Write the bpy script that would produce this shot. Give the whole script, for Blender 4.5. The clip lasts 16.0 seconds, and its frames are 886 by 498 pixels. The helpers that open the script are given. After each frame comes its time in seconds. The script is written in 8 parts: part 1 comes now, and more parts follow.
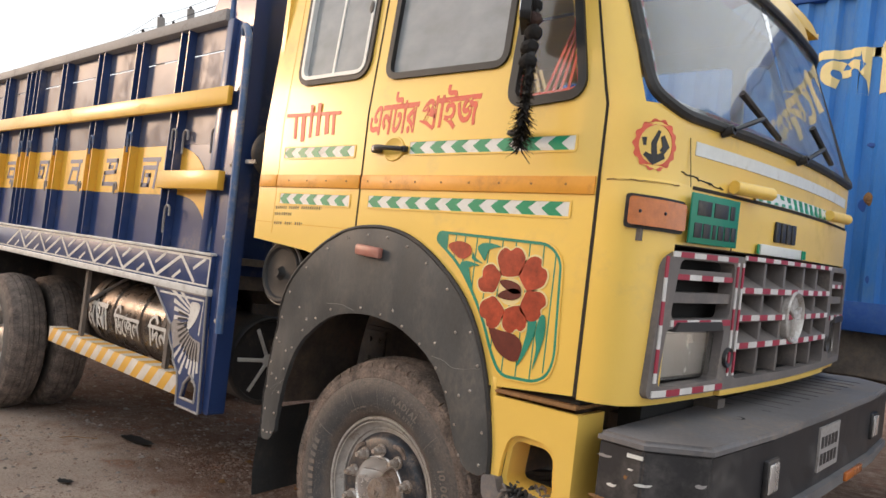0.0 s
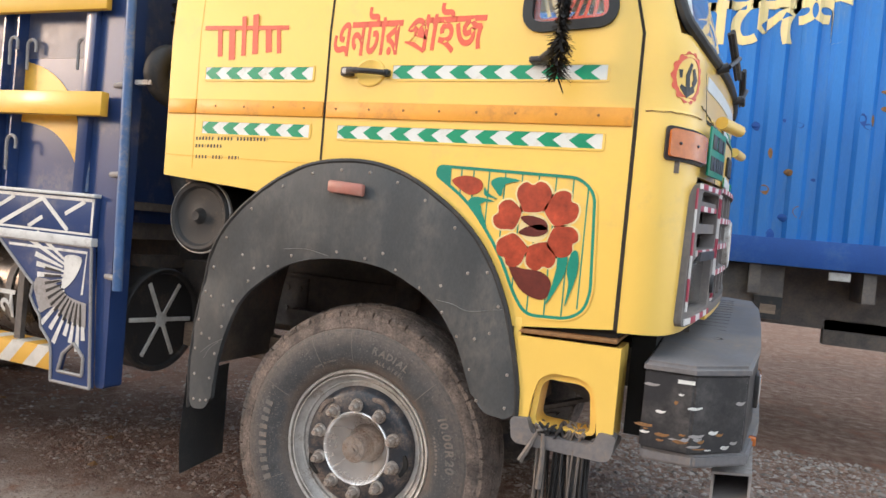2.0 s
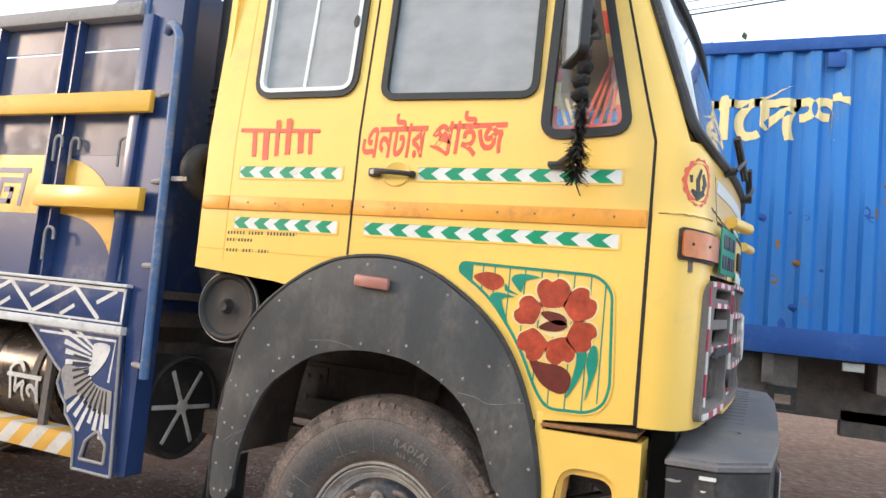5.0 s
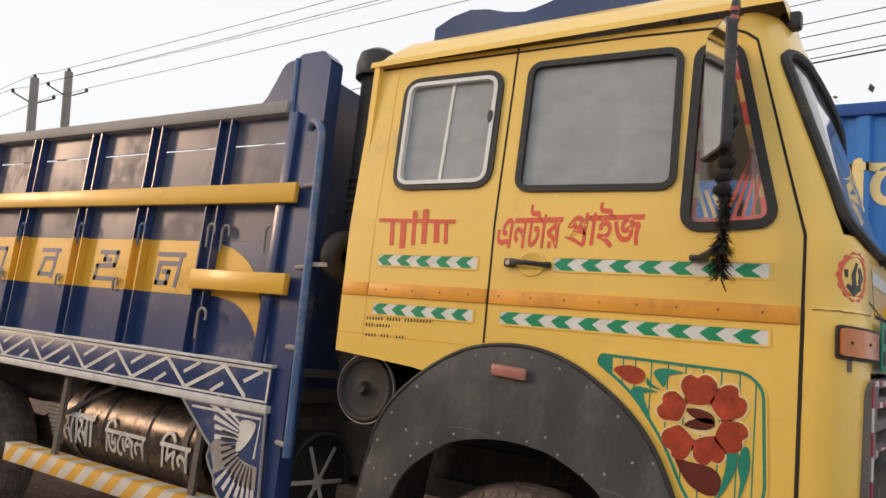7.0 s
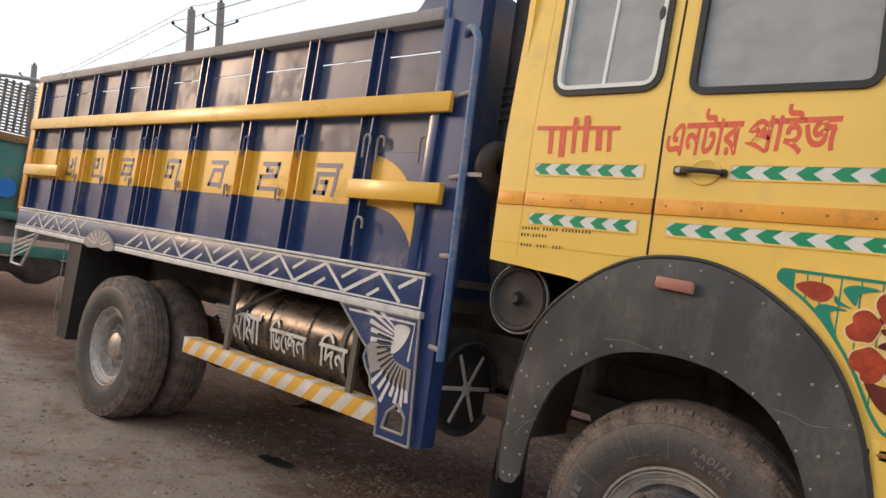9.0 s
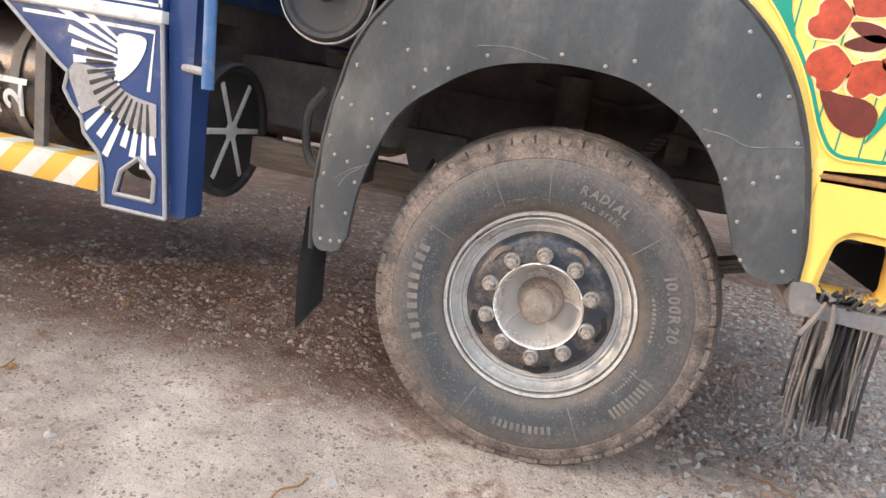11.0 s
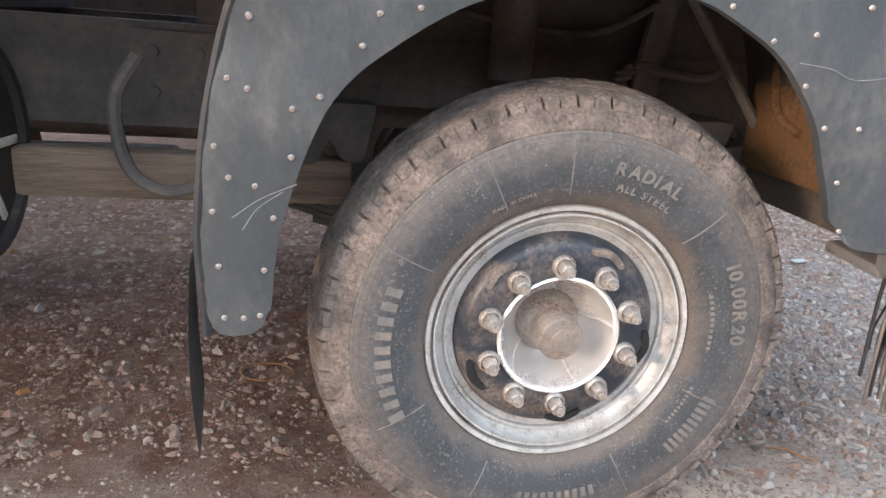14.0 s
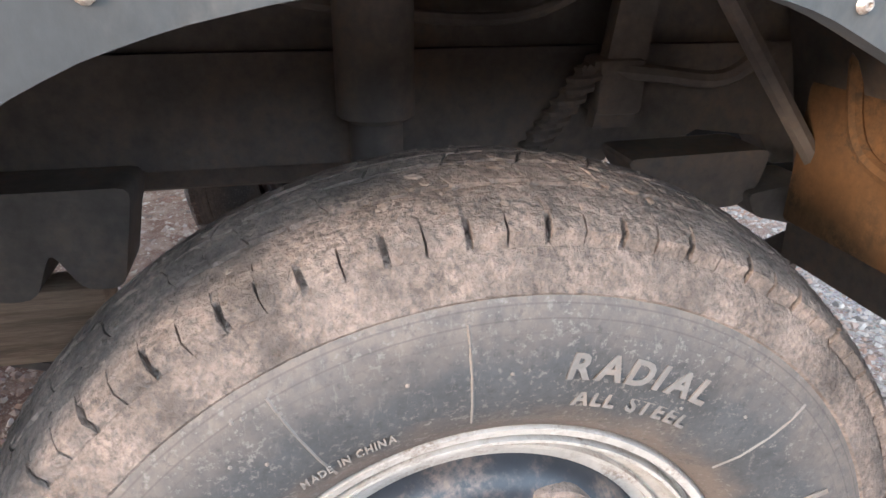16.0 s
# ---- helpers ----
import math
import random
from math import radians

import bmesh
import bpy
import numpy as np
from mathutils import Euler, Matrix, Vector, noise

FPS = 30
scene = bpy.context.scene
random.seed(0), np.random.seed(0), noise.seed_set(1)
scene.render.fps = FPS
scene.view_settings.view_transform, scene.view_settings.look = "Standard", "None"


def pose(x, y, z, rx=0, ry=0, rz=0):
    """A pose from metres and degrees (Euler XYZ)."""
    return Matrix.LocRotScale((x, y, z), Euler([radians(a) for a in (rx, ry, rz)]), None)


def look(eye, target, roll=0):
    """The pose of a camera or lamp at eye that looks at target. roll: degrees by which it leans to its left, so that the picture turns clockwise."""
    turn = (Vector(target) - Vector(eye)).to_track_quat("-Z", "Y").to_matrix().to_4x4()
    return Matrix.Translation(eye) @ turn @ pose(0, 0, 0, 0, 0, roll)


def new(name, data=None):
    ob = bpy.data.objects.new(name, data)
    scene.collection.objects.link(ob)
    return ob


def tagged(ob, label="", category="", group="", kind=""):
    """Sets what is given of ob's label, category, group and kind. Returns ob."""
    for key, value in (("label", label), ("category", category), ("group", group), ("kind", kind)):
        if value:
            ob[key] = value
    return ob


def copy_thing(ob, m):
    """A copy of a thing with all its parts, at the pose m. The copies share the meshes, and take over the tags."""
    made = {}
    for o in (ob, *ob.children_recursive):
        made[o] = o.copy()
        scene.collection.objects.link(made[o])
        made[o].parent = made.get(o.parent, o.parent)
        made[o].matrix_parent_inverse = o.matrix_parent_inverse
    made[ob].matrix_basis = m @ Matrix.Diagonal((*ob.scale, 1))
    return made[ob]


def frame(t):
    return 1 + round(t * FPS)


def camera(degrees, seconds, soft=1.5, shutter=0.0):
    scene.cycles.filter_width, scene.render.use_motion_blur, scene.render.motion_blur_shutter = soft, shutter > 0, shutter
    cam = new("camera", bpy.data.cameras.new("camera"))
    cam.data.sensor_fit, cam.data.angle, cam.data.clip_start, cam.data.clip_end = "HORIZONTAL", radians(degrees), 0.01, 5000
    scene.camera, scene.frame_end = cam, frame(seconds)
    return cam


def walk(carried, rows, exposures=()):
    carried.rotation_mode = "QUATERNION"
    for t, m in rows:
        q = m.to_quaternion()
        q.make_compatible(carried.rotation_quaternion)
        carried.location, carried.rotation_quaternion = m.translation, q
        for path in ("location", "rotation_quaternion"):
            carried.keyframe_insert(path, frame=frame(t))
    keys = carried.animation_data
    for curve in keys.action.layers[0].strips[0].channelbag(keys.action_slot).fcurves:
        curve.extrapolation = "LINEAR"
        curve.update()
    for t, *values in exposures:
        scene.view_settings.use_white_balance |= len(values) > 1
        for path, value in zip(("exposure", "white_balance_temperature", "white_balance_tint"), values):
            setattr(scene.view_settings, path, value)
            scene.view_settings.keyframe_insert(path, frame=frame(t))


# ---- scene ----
cam = camera(64.7, 16.0)
PATH = [
    (0, (2.071, -1.972, 1.487), (0.745, -0.476, 1.538), 6.9),
    (0.5, (1.808, -2.003, 1.467), (0.581, -0.425, 1.511), 7.0),
    (1, (1.529, -1.991, 1.449), (0.418, -0.328, 1.463), 6.2),
    (1.5, (1.346, -2.081, 1.403), (0.462, -0.287, 1.442), 7.4),
    (2, (1.234, -2.263, 1.379), (0.5, -0.403, 1.339), 5.4),
    (2.5, (1.206, -2.32, 1.33), (0.514, -0.452, 1.147), 5.6),
    (3, (1.201, -2.348, 1.309), (0.496, -0.497, 1.032), 5.6),
    (3.5, (1.204, -2.34, 1.305), (0.49, -0.491, 1.04), 5.6),
    (4, (1.21, -2.346, 1.338), (0.482, -0.487, 1.215), 5.6),
    (4.5, (1.217, -2.355, 1.366), (0.482, -0.496, 1.348), 5.9),
    (4.7, (1.22, -2.36, 1.385), (0.474, -0.507, 1.472), 5.8),
    (6.8, (1.119, -2.522, 1.556), (0.199, -0.781, 1.91), 6.1),
    (7, (1.11, -2.515, 1.544), (0.082, -0.827, 1.846), 6.6),
    (7.5, (1.081, -2.529, 1.515), (-0.167, -0.981, 1.725), 7.7),
    (8, (1.054, -2.54, 1.487), (-0.318, -1.094, 1.653), 8.6),
    (8.5, (1.043, -2.537, 1.48), (-0.338, -1.098, 1.618), 8.4),
    (9, (0.993, -2.526, 1.438), (-0.322, -1.02, 1.497), 8.9),
    (9.5, (0.812, -2.356, 1.364), (-0.358, -0.738, 1.256), 7.8),
    (9.7, (0.708, -2.272, 1.347), (-0.366, -0.599, 1.131), 7.0),
    (10, (0.571, -2.157, 1.313), (-0.365, -0.424, 0.964), 7.6),
    (10.2, (0.475, -2.128, 1.282), (-0.344, -0.347, 0.882), 8.1),
    (12.3, (-0.472, -1.738, 1.141), (-0.148, 0.171, 0.64), 5.8),
    (12.5, (-0.554, -1.724, 1.139), (-0.111, 0.157, 0.624), 4.5),
    (13, (-0.64, -1.656, 1.12), (-0.115, 0.194, 0.569), 4.5),
    (13.5, (-0.591, -1.46, 1.13), (-0.147, 0.413, 0.585), 2.8),
    (14, (-0.535, -1.219, 1.183), (-0.185, 0.648, 0.556), 4.5),
    (14.5, (-0.531, -0.984, 1.186), (-0.044, 0.84, 0.526), 3.6),
    (15, (-0.478, -0.744, 1.227), (0.161, 1.039, 0.584), 2.1),
    (15.5, (-0.293, -0.541, 1.261), (0.239, 1.269, 0.599), 0.6),
    (16, (-0.174, -0.402, 1.271), (0.224, 1.387, 0.47), 0.6),
]
EXPOSURES = [(0.0, 0.55, 6250, 8), (0.5, 0.74, 6100, 7), (1.0, 0.80, 5900, 6), (1.5, 0.88, 5800, 5), (2.0, 1.00, 5800, 5), (3.0, 1.30, 5800, 5), (3.5, 1.31, 5800, 5), (4.0, 1.32, 5650, 4), (4.5, 1.26, 5600, 3), (7.0, 0.16, 6450, 9),
             (9.0, 0.28, 6200, 7), (9.5, 0.82, 5800, 4), (10.0, 1.30, 5800, 4), (12.5, 1.78, 5450, 4), (13.5, 1.78, 5450, 4), (14.5, 1.88, 5350, 3), (15.0, 1.95, 5300, 2), (16.0, 2.42, 5350, 3)]
walk(cam, [(t, look(eye, target, roll)) for t, eye, target, roll in PATH], EXPOSURES)

# ---------------------------------------------------------------- world and light
world = bpy.data.worlds.new("world")
scene.world = world
world.use_nodes = True
wn, wl = world.node_tree.nodes, world.node_tree.links
sky = wn.new("ShaderNodeTexSky")
sky.sky_type, sky.sun_disc = "NISHITA", False
sky.sun_elevation, sky.sun_rotation = radians(12.5), radians(238)
sky.air_density, sky.dust_density, sky.altitude = 1.0, 6.0, 0
haze = wn.new("ShaderNodeMixRGB")          # hazy, nearly white overcast over the sky's own colours
haze.inputs[0].default_value = 0.88
haze.inputs[2].default_value = (7.6, 7.55, 7.6, 1)
wl.new(sky.outputs[0], haze.inputs[1])
bg = wn["Background"]
bg.inputs[1].default_value = 0.125
wl.new(haze.outputs[0], bg.inputs[0])

sun = new("sun", bpy.data.lights.new("sun", "SUN"))
sun.data.energy, sun.data.angle, sun.data.color = 0.95, radians(10), (1.0, 0.64, 0.40)
sun.matrix_world = look((-8.4, -5.2, 2.2), (0, 0, 0))


# ---------------------------------------------------------------- materials
def material(name, color, rough=0.5, metal=0.0, vary=0.15, scale=6.0, fine=60.0, bump=0.05, dirt=None, amount=0.0,
             dirt_scale=3.0, coat=0.0, stretch=(1, 1, 1), spec=0.5):
    """Base colour varied at two scales, with patches of dirt or wear and fine relief."""
    m = bpy.data.materials.new(name)
    m.use_nodes = True
    n, l = m.node_tree.nodes, m.node_tree.links
    p = n["Principled BSDF"]
    co = n.new("ShaderNodeTexCoord")
    mp = n.new("ShaderNodeMapping")
    mp.inputs["Scale"].default_value = stretch
    l.new(co.outputs["Object"], mp.inputs[0])

    def noise_tex(s, detail=5.0, r=0.6):
        t = n.new("ShaderNodeTexNoise")
        t.inputs["Scale"].default_value, t.inputs["Detail"].default_value, t.inputs["Roughness"].default_value = s, detail, r
        l.new(mp.outputs[0], t.inputs["Vector"])
        return t.outputs[0]

    def ramp(src, lo, hi):
        r = n.new("ShaderNodeMapRange")
        r.inputs[1].default_value, r.inputs[2].default_value = lo, hi
        l.new(src, r.inputs[0])
        return r.outputs[0]

    a, b = noise_tex(scale), noise_tex(fine)
    mix = n.new("ShaderNodeMixRGB")
    mix.inputs[1].default_value = (*[c * (1 - vary) for c in color], 1)
    mix.inputs[2].default_value = (*[min(1, c * (1 + vary)) for c in color], 1)
    l.new(ramp(a, 0.3, 0.7), mix.inputs[0])
    mix2 = n.new("ShaderNodeMixRGB")
    mix2.blend_type = "OVERLAY"
    mix2.inputs[0].default_value = min(1, vary * 1.2)
    l.new(mix.outputs[0], mix2.inputs[1])
    l.new(b, mix2.inputs[2])
    out = mix2.outputs[0]
    rsrc = None
    if dirt:
        mask = n.new("ShaderNodeMath")
        mask.operation = "MULTIPLY"
        l.new(ramp(noise_tex(dirt_scale, 8, 0.68), 0.62 - amount * 0.35, 0.80 - amount * 0.25), mask.inputs[0])
        l.new(ramp(noise_tex(dirt_scale * 9, 4, 0.7), 0.35, 0.6), mask.inputs[1])
        md = n.new("ShaderNodeMixRGB")
        md.inputs[2].default_value = (*dirt, 1)
        l.new(mask.outputs[0], md.inputs[0])
        l.new(out, md.inputs[1])
        out = md.outputs[0]
        rsrc = mask.outputs[0]
    l.new(out, p.inputs["Base Color"])
    rr = n.new("ShaderNodeMapRange")
    rr.inputs[3].default_value, rr.inputs[4].default_value = max(0.02, rough - 0.1), min(1, rough + 0.12)
    l.new(a, rr.inputs[0])
    if rsrc:
        ad = n.new("ShaderNodeMath")
        ad.operation, ad.use_clamp = "MULTIPLY_ADD", True
        ad.inputs[1].default_value = 0.35
        l.new(rsrc, ad.inputs[0])
        l.new(rr.outputs[0], ad.inputs[2])
        l.new(ad.outputs[0], p.inputs["Roughness"])
    else:
        l.new(rr.outputs[0], p.inputs["Roughness"])
    p.inputs["Metallic"].default_value = metal
    p.inputs["Coat Weight"].default_value = coat
    p.inputs["Coat Roughness"].default_value = 0.12
    p.inputs["Specular IOR Level"].default_value = spec
    if bump:
        bp = n.new("ShaderNodeBump")
        bp.inputs["Strength"].default_value = bump
        bp.inputs["Distance"].default_value = 0.01
        l.new(b, bp.inputs["Height"])
        l.new(bp.outputs[0], p.inputs["Normal"])
    return m


def striped(name, c1, c2, width, axis=0, slope=0.0, rough=0.5):
    """Two colours in turn along one axis of the object, slanted by slope."""
    m = material(name, c1, rough)
    n, l = m.node_tree.nodes, m.node_tree.links
    p = n["Principled BSDF"]
    old = p.inputs["Base Color"].links[0].from_socket
    co = n.new("ShaderNodeTexCoord")
    sp = n.new("ShaderNodeSeparateXYZ")
    l.new(co.outputs["Object"], sp.inputs[0])
    a = n.new("ShaderNodeMath")
    a.operation = "MULTIPLY_ADD"
    a.inputs[1].default_value = slope
    l.new(sp.outputs[2], a.inputs[0])
    l.new(sp.outputs[axis], a.inputs[2])
    b = n.new("ShaderNodeMath")
    b.operation = "PINGPONG"
    b.inputs[1].default_value = width
    l.new(a.outputs[0], b.inputs[0])
    c = n.new("ShaderNodeMath")
    c.operation = "GREATER_THAN"
    c.inputs[1].default_value = width / 2
    l.new(b.outputs[0], c.inputs[0])
    mx = n.new("ShaderNodeMixRGB")
    mx.inputs[2].default_value = (*c2, 1)
    l.new(c.outputs[0], mx.inputs[0])
    l.new(old, mx.inputs[1])
    l.new(mx.outputs[0], p.inputs["Base Color"])
    return m


def tyre_material():
    """Rubber, dark in the middle of the sidewall, with dust from the shoulder inwards, fine scuffs and mould rings."""
    m = material("tyre_rubber", (0.058, 0.060, 0.064), 0.66, vary=0.25, scale=9, fine=160, bump=0.10)
    n, l = m.node_tree.nodes, m.node_tree.links
    p = n["Principled BSDF"]
    old = p.inputs["Base Color"].links[0].from_socket
    co = n.new("ShaderNodeTexCoord")
    flat = n.new("ShaderNodeVectorMath")
    flat.operation = "MULTIPLY"
    flat.inputs[1].default_value = (1, 0, 1)
    l.new(co.outputs["Object"], flat.inputs[0])
    rad = n.new("ShaderNodeVectorMath")
    rad.operation = "LENGTH"
    l.new(flat.outputs[0], rad.inputs[0])

    def noise_of(s, d=6.0):
        t = n.new("ShaderNodeTexNoise")
        t.inputs["Scale"].default_value, t.inputs["Detail"].default_value, t.inputs["Roughness"].default_value = s, d, 0.65
        l.new(co.outputs["Object"], t.inputs["Vector"])
        return t.outputs[0]

    def span(src, a, b, c=0.0, d=1.0):
        r = n.new("ShaderNodeMapRange")
        r.inputs[1].default_value, r.inputs[2].default_value, r.inputs[3].default_value, r.inputs[4].default_value = a, b, c, d
        l.new(src, r.inputs[0])
        return r.outputs[0]

    def op(kind, a, b):
        q = n.new("ShaderNodeMath")
        q.operation, q.use_clamp = kind, True
        for i, s in enumerate((a, b)):
            if isinstance(s, float):
                q.inputs[i].default_value = s
            else:
                l.new(s, q.inputs[i])
        return q.outputs[0]

    def blend(a, fac, colour):
        x = n.new("ShaderNodeMixRGB")
        x.inputs[2].default_value = (*colour, 1)
        l.new(fac, x.inputs[0])
        l.new(a, x.inputs[1])
        return x.outputs[0]

    wob = op("ADD", rad.outputs["Value"], span(noise_of(11.0), 0.3, 0.7, -0.022, 0.022))
    outer = op("MULTIPLY", span(wob, 0.395, 0.478), span(noise_of(60.0), 0.30, 0.62, 0.35, 1.0))
    inner = op("MULTIPLY", span(wob, 0.350, 0.318), 0.6)
    out = blend(old, outer, (0.185, 0.152, 0.130))
    out = blend(out, inner, (0.17, 0.128, 0.10))
    streak = n.new("ShaderNodeTexNoise")
    streak.inputs["Scale"].default_value, streak.inputs["Detail"].default_value, streak.inputs["Roughness"].default_value = 60.0, 6.0, 0.75
    long = n.new("ShaderNodeMapping")
    long.inputs["Scale"].default_value = (3.5, 1.0, 0.7)
    l.new(co.outputs["Object"], long.inputs[0])
    l.new(long.outputs[0], streak.inputs["Vector"])
    out = blend(out, op("MULTIPLY", span(streak.outputs[0], 0.57, 0.66), span(noise_of(5.0), 0.36, 0.62, 0.0, 0.5)), (0.19, 0.175, 0.16))
    out = blend(out, op("MULTIPLY", span(noise_of(90.0, 6.0), 0.44, 0.32), 0.4), (0.028, 0.029, 0.031))
    scuff = op("MULTIPLY", span(noise_of(150.0, 3.0), 0.56, 0.68), span(noise_of(7.0), 0.36, 0.56, 0.1, 0.9))
    out = blend(out, scuff, (0.19, 0.175, 0.165))
    rings = n.new("ShaderNodeMath")
    rings.operation = "PINGPONG"
    rings.inputs[1].default_value = 0.0065
    l.new(rad.outputs["Value"], rings.inputs[0])
    ring = op("MULTIPLY", span(rings.outputs[0], 0.0052, 0.0064), span(rad.outputs["Value"], 0.428, 0.445, 0.0, 0.45))
    out = blend(out, ring, (0.05, 0.044, 0.04))
    l.new(out, p.inputs["Base Color"])
    return m


PLANK = material("dusty_plank", (0.30, 0.225, 0.165), 0.85, vary=0.35, scale=4, fine=60, bump=0.3, dirt=(0.12, 0.09, 0.07), amount=0.5, dirt_scale=3, stretch=(0.6, 4, 9))
YELLOW = material("yellow_paint", (0.88, 0.59, 0.12), 0.32, vary=0.05, scale=1.6, fine=220, bump=0.008, dirt=(0.62, 0.45, 0.17), amount=0.22, dirt_scale=1.7, coat=0.25)
DEEP_YELLOW = material("body_yellow_paint", (0.80, 0.46, 0.05), 0.38, vary=0.07, scale=3, fine=150, bump=0.02, dirt=(0.45, 0.28, 0.08), amount=0.3, dirt_scale=3, coat=0.15)
ORANGE = material("orange_paint", (0.80, 0.36, 0.04), 0.4, vary=0.08, scale=8, fine=150, bump=0.02, dirt=(0.45, 0.2, 0.05), amount=0.35, dirt_scale=5)
LETTER_BLUE = material("letter_blue_paint", (0.10, 0.12, 0.22), 0.4, vary=0.1, scale=8, fine=120, bump=0.02)
BLUE = material("blue_paint", (0.024, 0.050, 0.155), 0.33, vary=0.12, scale=2.5, fine=120, bump=0.02, dirt=(0.20, 0.19, 0.21), amount=0.25, dirt_scale=2.2, coat=0.25)
# pinkish-brown patches put the upper sheets' warm reflection into the colour
PALE_BLUE = material("faded_blue_paint", (0.090, 0.102, 0.165), 0.37, vary=0.14, scale=2.0, fine=110, bump=0.03, dirt=(0.25, 0.19, 0.165), amount=0.5, dirt_scale=1.6, coat=0.0)
LADDER_BLUE = material("ladder_blue_paint", (0.07, 0.14, 0.30), 0.4, vary=0.15, scale=8, fine=90, bump=0.03, dirt=(0.35, 0.31, 0.27), amount=0.45, dirt_scale=9)
GREY_PAINT = material("weathered_grey_paint", (0.33, 0.31, 0.30), 0.6, vary=0.15, scale=6, fine=90, bump=0.05, dirt=(0.20, 0.17, 0.15), amount=0.4, dirt_scale=6)
WHITE = material("white_paint", (0.70, 0.69, 0.66), 0.5, vary=0.08, scale=12, fine=140, bump=0.02, dirt=(0.38, 0.35, 0.32), amount=0.4, dirt_scale=9)
TAPE_WHITE = material("reflective_white", (0.74, 0.75, 0.72), 0.35, vary=0.05, scale=20, fine=300, bump=0.01, dirt=(0.5, 0.45, 0.35), amount=0.2, dirt_scale=9)
GREEN = material("reflective_green", (0.015, 0.28, 0.13), 0.35, vary=0.08, scale=20, fine=300, bump=0.01)
TEAL = material("teal_paint", (0.02, 0.25, 0.17), 0.42, vary=0.12, scale=14, fine=200, bump=0.01)
RED = material("red_lettering_paint", (0.72, 0.12, 0.06), 0.42, vary=0.12, scale=14, fine=200, bump=0.01)
PETAL = material("petal_red_paint", (0.38, 0.055, 0.02), 0.38, vary=0.45, scale=9, fine=60, bump=0.01)
PETAL_DARK = material("dark_red_paint", (0.12, 0.02, 0.012), 0.4, vary=0.3, scale=9, fine=60, bump=0.01)
BLACK = material("black_paint", (0.018, 0.018, 0.02), 0.42, vary=0.2, scale=6, fine=90, bump=0.03, dirt=(0.16, 0.13, 0.11), amount=0.35, dirt_scale=4)
RUBBER = material("black_rubber", (0.025, 0.025, 0.026), 0.6, vary=0.2, scale=20, fine=120, bump=0.04, dirt=(0.13, 0.10, 0.08), amount=0.3, dirt_scale=8)
FENDER = material("fender_rubber", (0.054, 0.059, 0.063), 0.50, vary=0.24, scale=3, fine=95, bump=0.05, dirt=(0.145, 0.135, 0.125), amount=0.42, dirt_scale=3.2, stretch=(1.3, 1, 0.75))
TYRE = tyre_material()
SEAL = material("window_rubber", (0.016, 0.016, 0.016), 0.5, vary=0.2, scale=12, fine=120, bump=0.02, dirt=(0.10, 0.085, 0.07), amount=0.2, dirt_scale=6)
TREAD = material("dusty_tread_rubber", (0.130, 0.108, 0.095), 0.9, vary=0.5, scale=14, fine=110, bump=0.9, dirt=(0.35, 0.275, 0.23), amount=0.72, dirt_scale=13)
SCRATCH = material("scuffed_rubber", (0.21, 0.21, 0.205), 0.7, vary=0.35, scale=14, fine=90, bump=0.1)
RIM = material("rim_steel", (0.54, 0.52, 0.495), 0.46, metal=0.35, vary=0.2, scale=12, fine=90, bump=0.1, dirt=(0.22, 0.165, 0.125), amount=0.45, dirt_scale=22)
CHROME = material("polished_hub_steel", (0.84, 0.81, 0.78), 0.22, metal=0.62, vary=0.10, scale=9, fine=40, bump=0.0, dirt=(0.24, 0.16, 0.115), amount=0.18, dirt_scale=7)
HUB_CAP = material("greasy_cap_steel", (0.36, 0.31, 0.27), 0.48, metal=0.45, vary=0.25, scale=30, fine=160, bump=0.1, dirt=(0.16, 0.085, 0.05), amount=0.55, dirt_scale=16)
DISC = material("wheel_disc_paint", (0.025, 0.03, 0.04), 0.35, vary=0.2, scale=14, fine=90, bump=0.05, dirt=(0.25, 0.19, 0.15), amount=0.5, dirt_scale=12)
NUT = material("nut_steel", (0.56, 0.52, 0.48), 0.38, metal=0.7, vary=0.2, scale=30, fine=200, bump=0.08, dirt=(0.24, 0.16, 0.11), amount=0.6, dirt_scale=24)
FRAME = material("chassis_paint", (0.135, 0.122, 0.113), 0.7, vary=0.3, scale=5, fine=60, bump=0.08, dirt=(0.24, 0.19, 0.15), amount=0.6, dirt_scale=5)
OCHRE = material("ochre_panel_paint", (0.16, 0.085, 0.032), 0.75, vary=0.3, scale=7, fine=60, bump=0.1, dirt=(0.05, 0.04, 0.03), amount=0.7, dirt_scale=7)
RUST = material("rusty_brown_panel", (0.30, 0.15, 0.05), 0.75, vary=0.3, scale=7, fine=60, bump=0.1, dirt=(0.10, 0.07, 0.05), amount=0.6, dirt_scale=7)
BUMPER = material("bumper_black_paint", (0.022, 0.022, 0.025), 0.42, vary=0.2, scale=5, fine=80, bump=0.03, dirt=(0.12, 0.11, 0.105), amount=0.4, dirt_scale=3)
BUMPER_TOP = material("bumper_tread_plastic", (0.14, 0.135, 0.14), 0.62, vary=0.2, scale=5, fine=80, bump=0.06, dirt=(0.26, 0.22, 0.19), amount=0.5, dirt_scale=4)
GRILLE = material("grille_plastic", (0.15, 0.135, 0.13), 0.62, vary=0.12, scale=10, fine=90, bump=0.04, dirt=(0.27, 0.23, 0.2), amount=0.45, dirt_scale=9)
# near-black that stands in for the shade inside gaps, slots and holes
RECESS_SHADE = material("dark_recess", (0.012, 0.012, 0.012), 0.8, vary=0.2, bump=0)
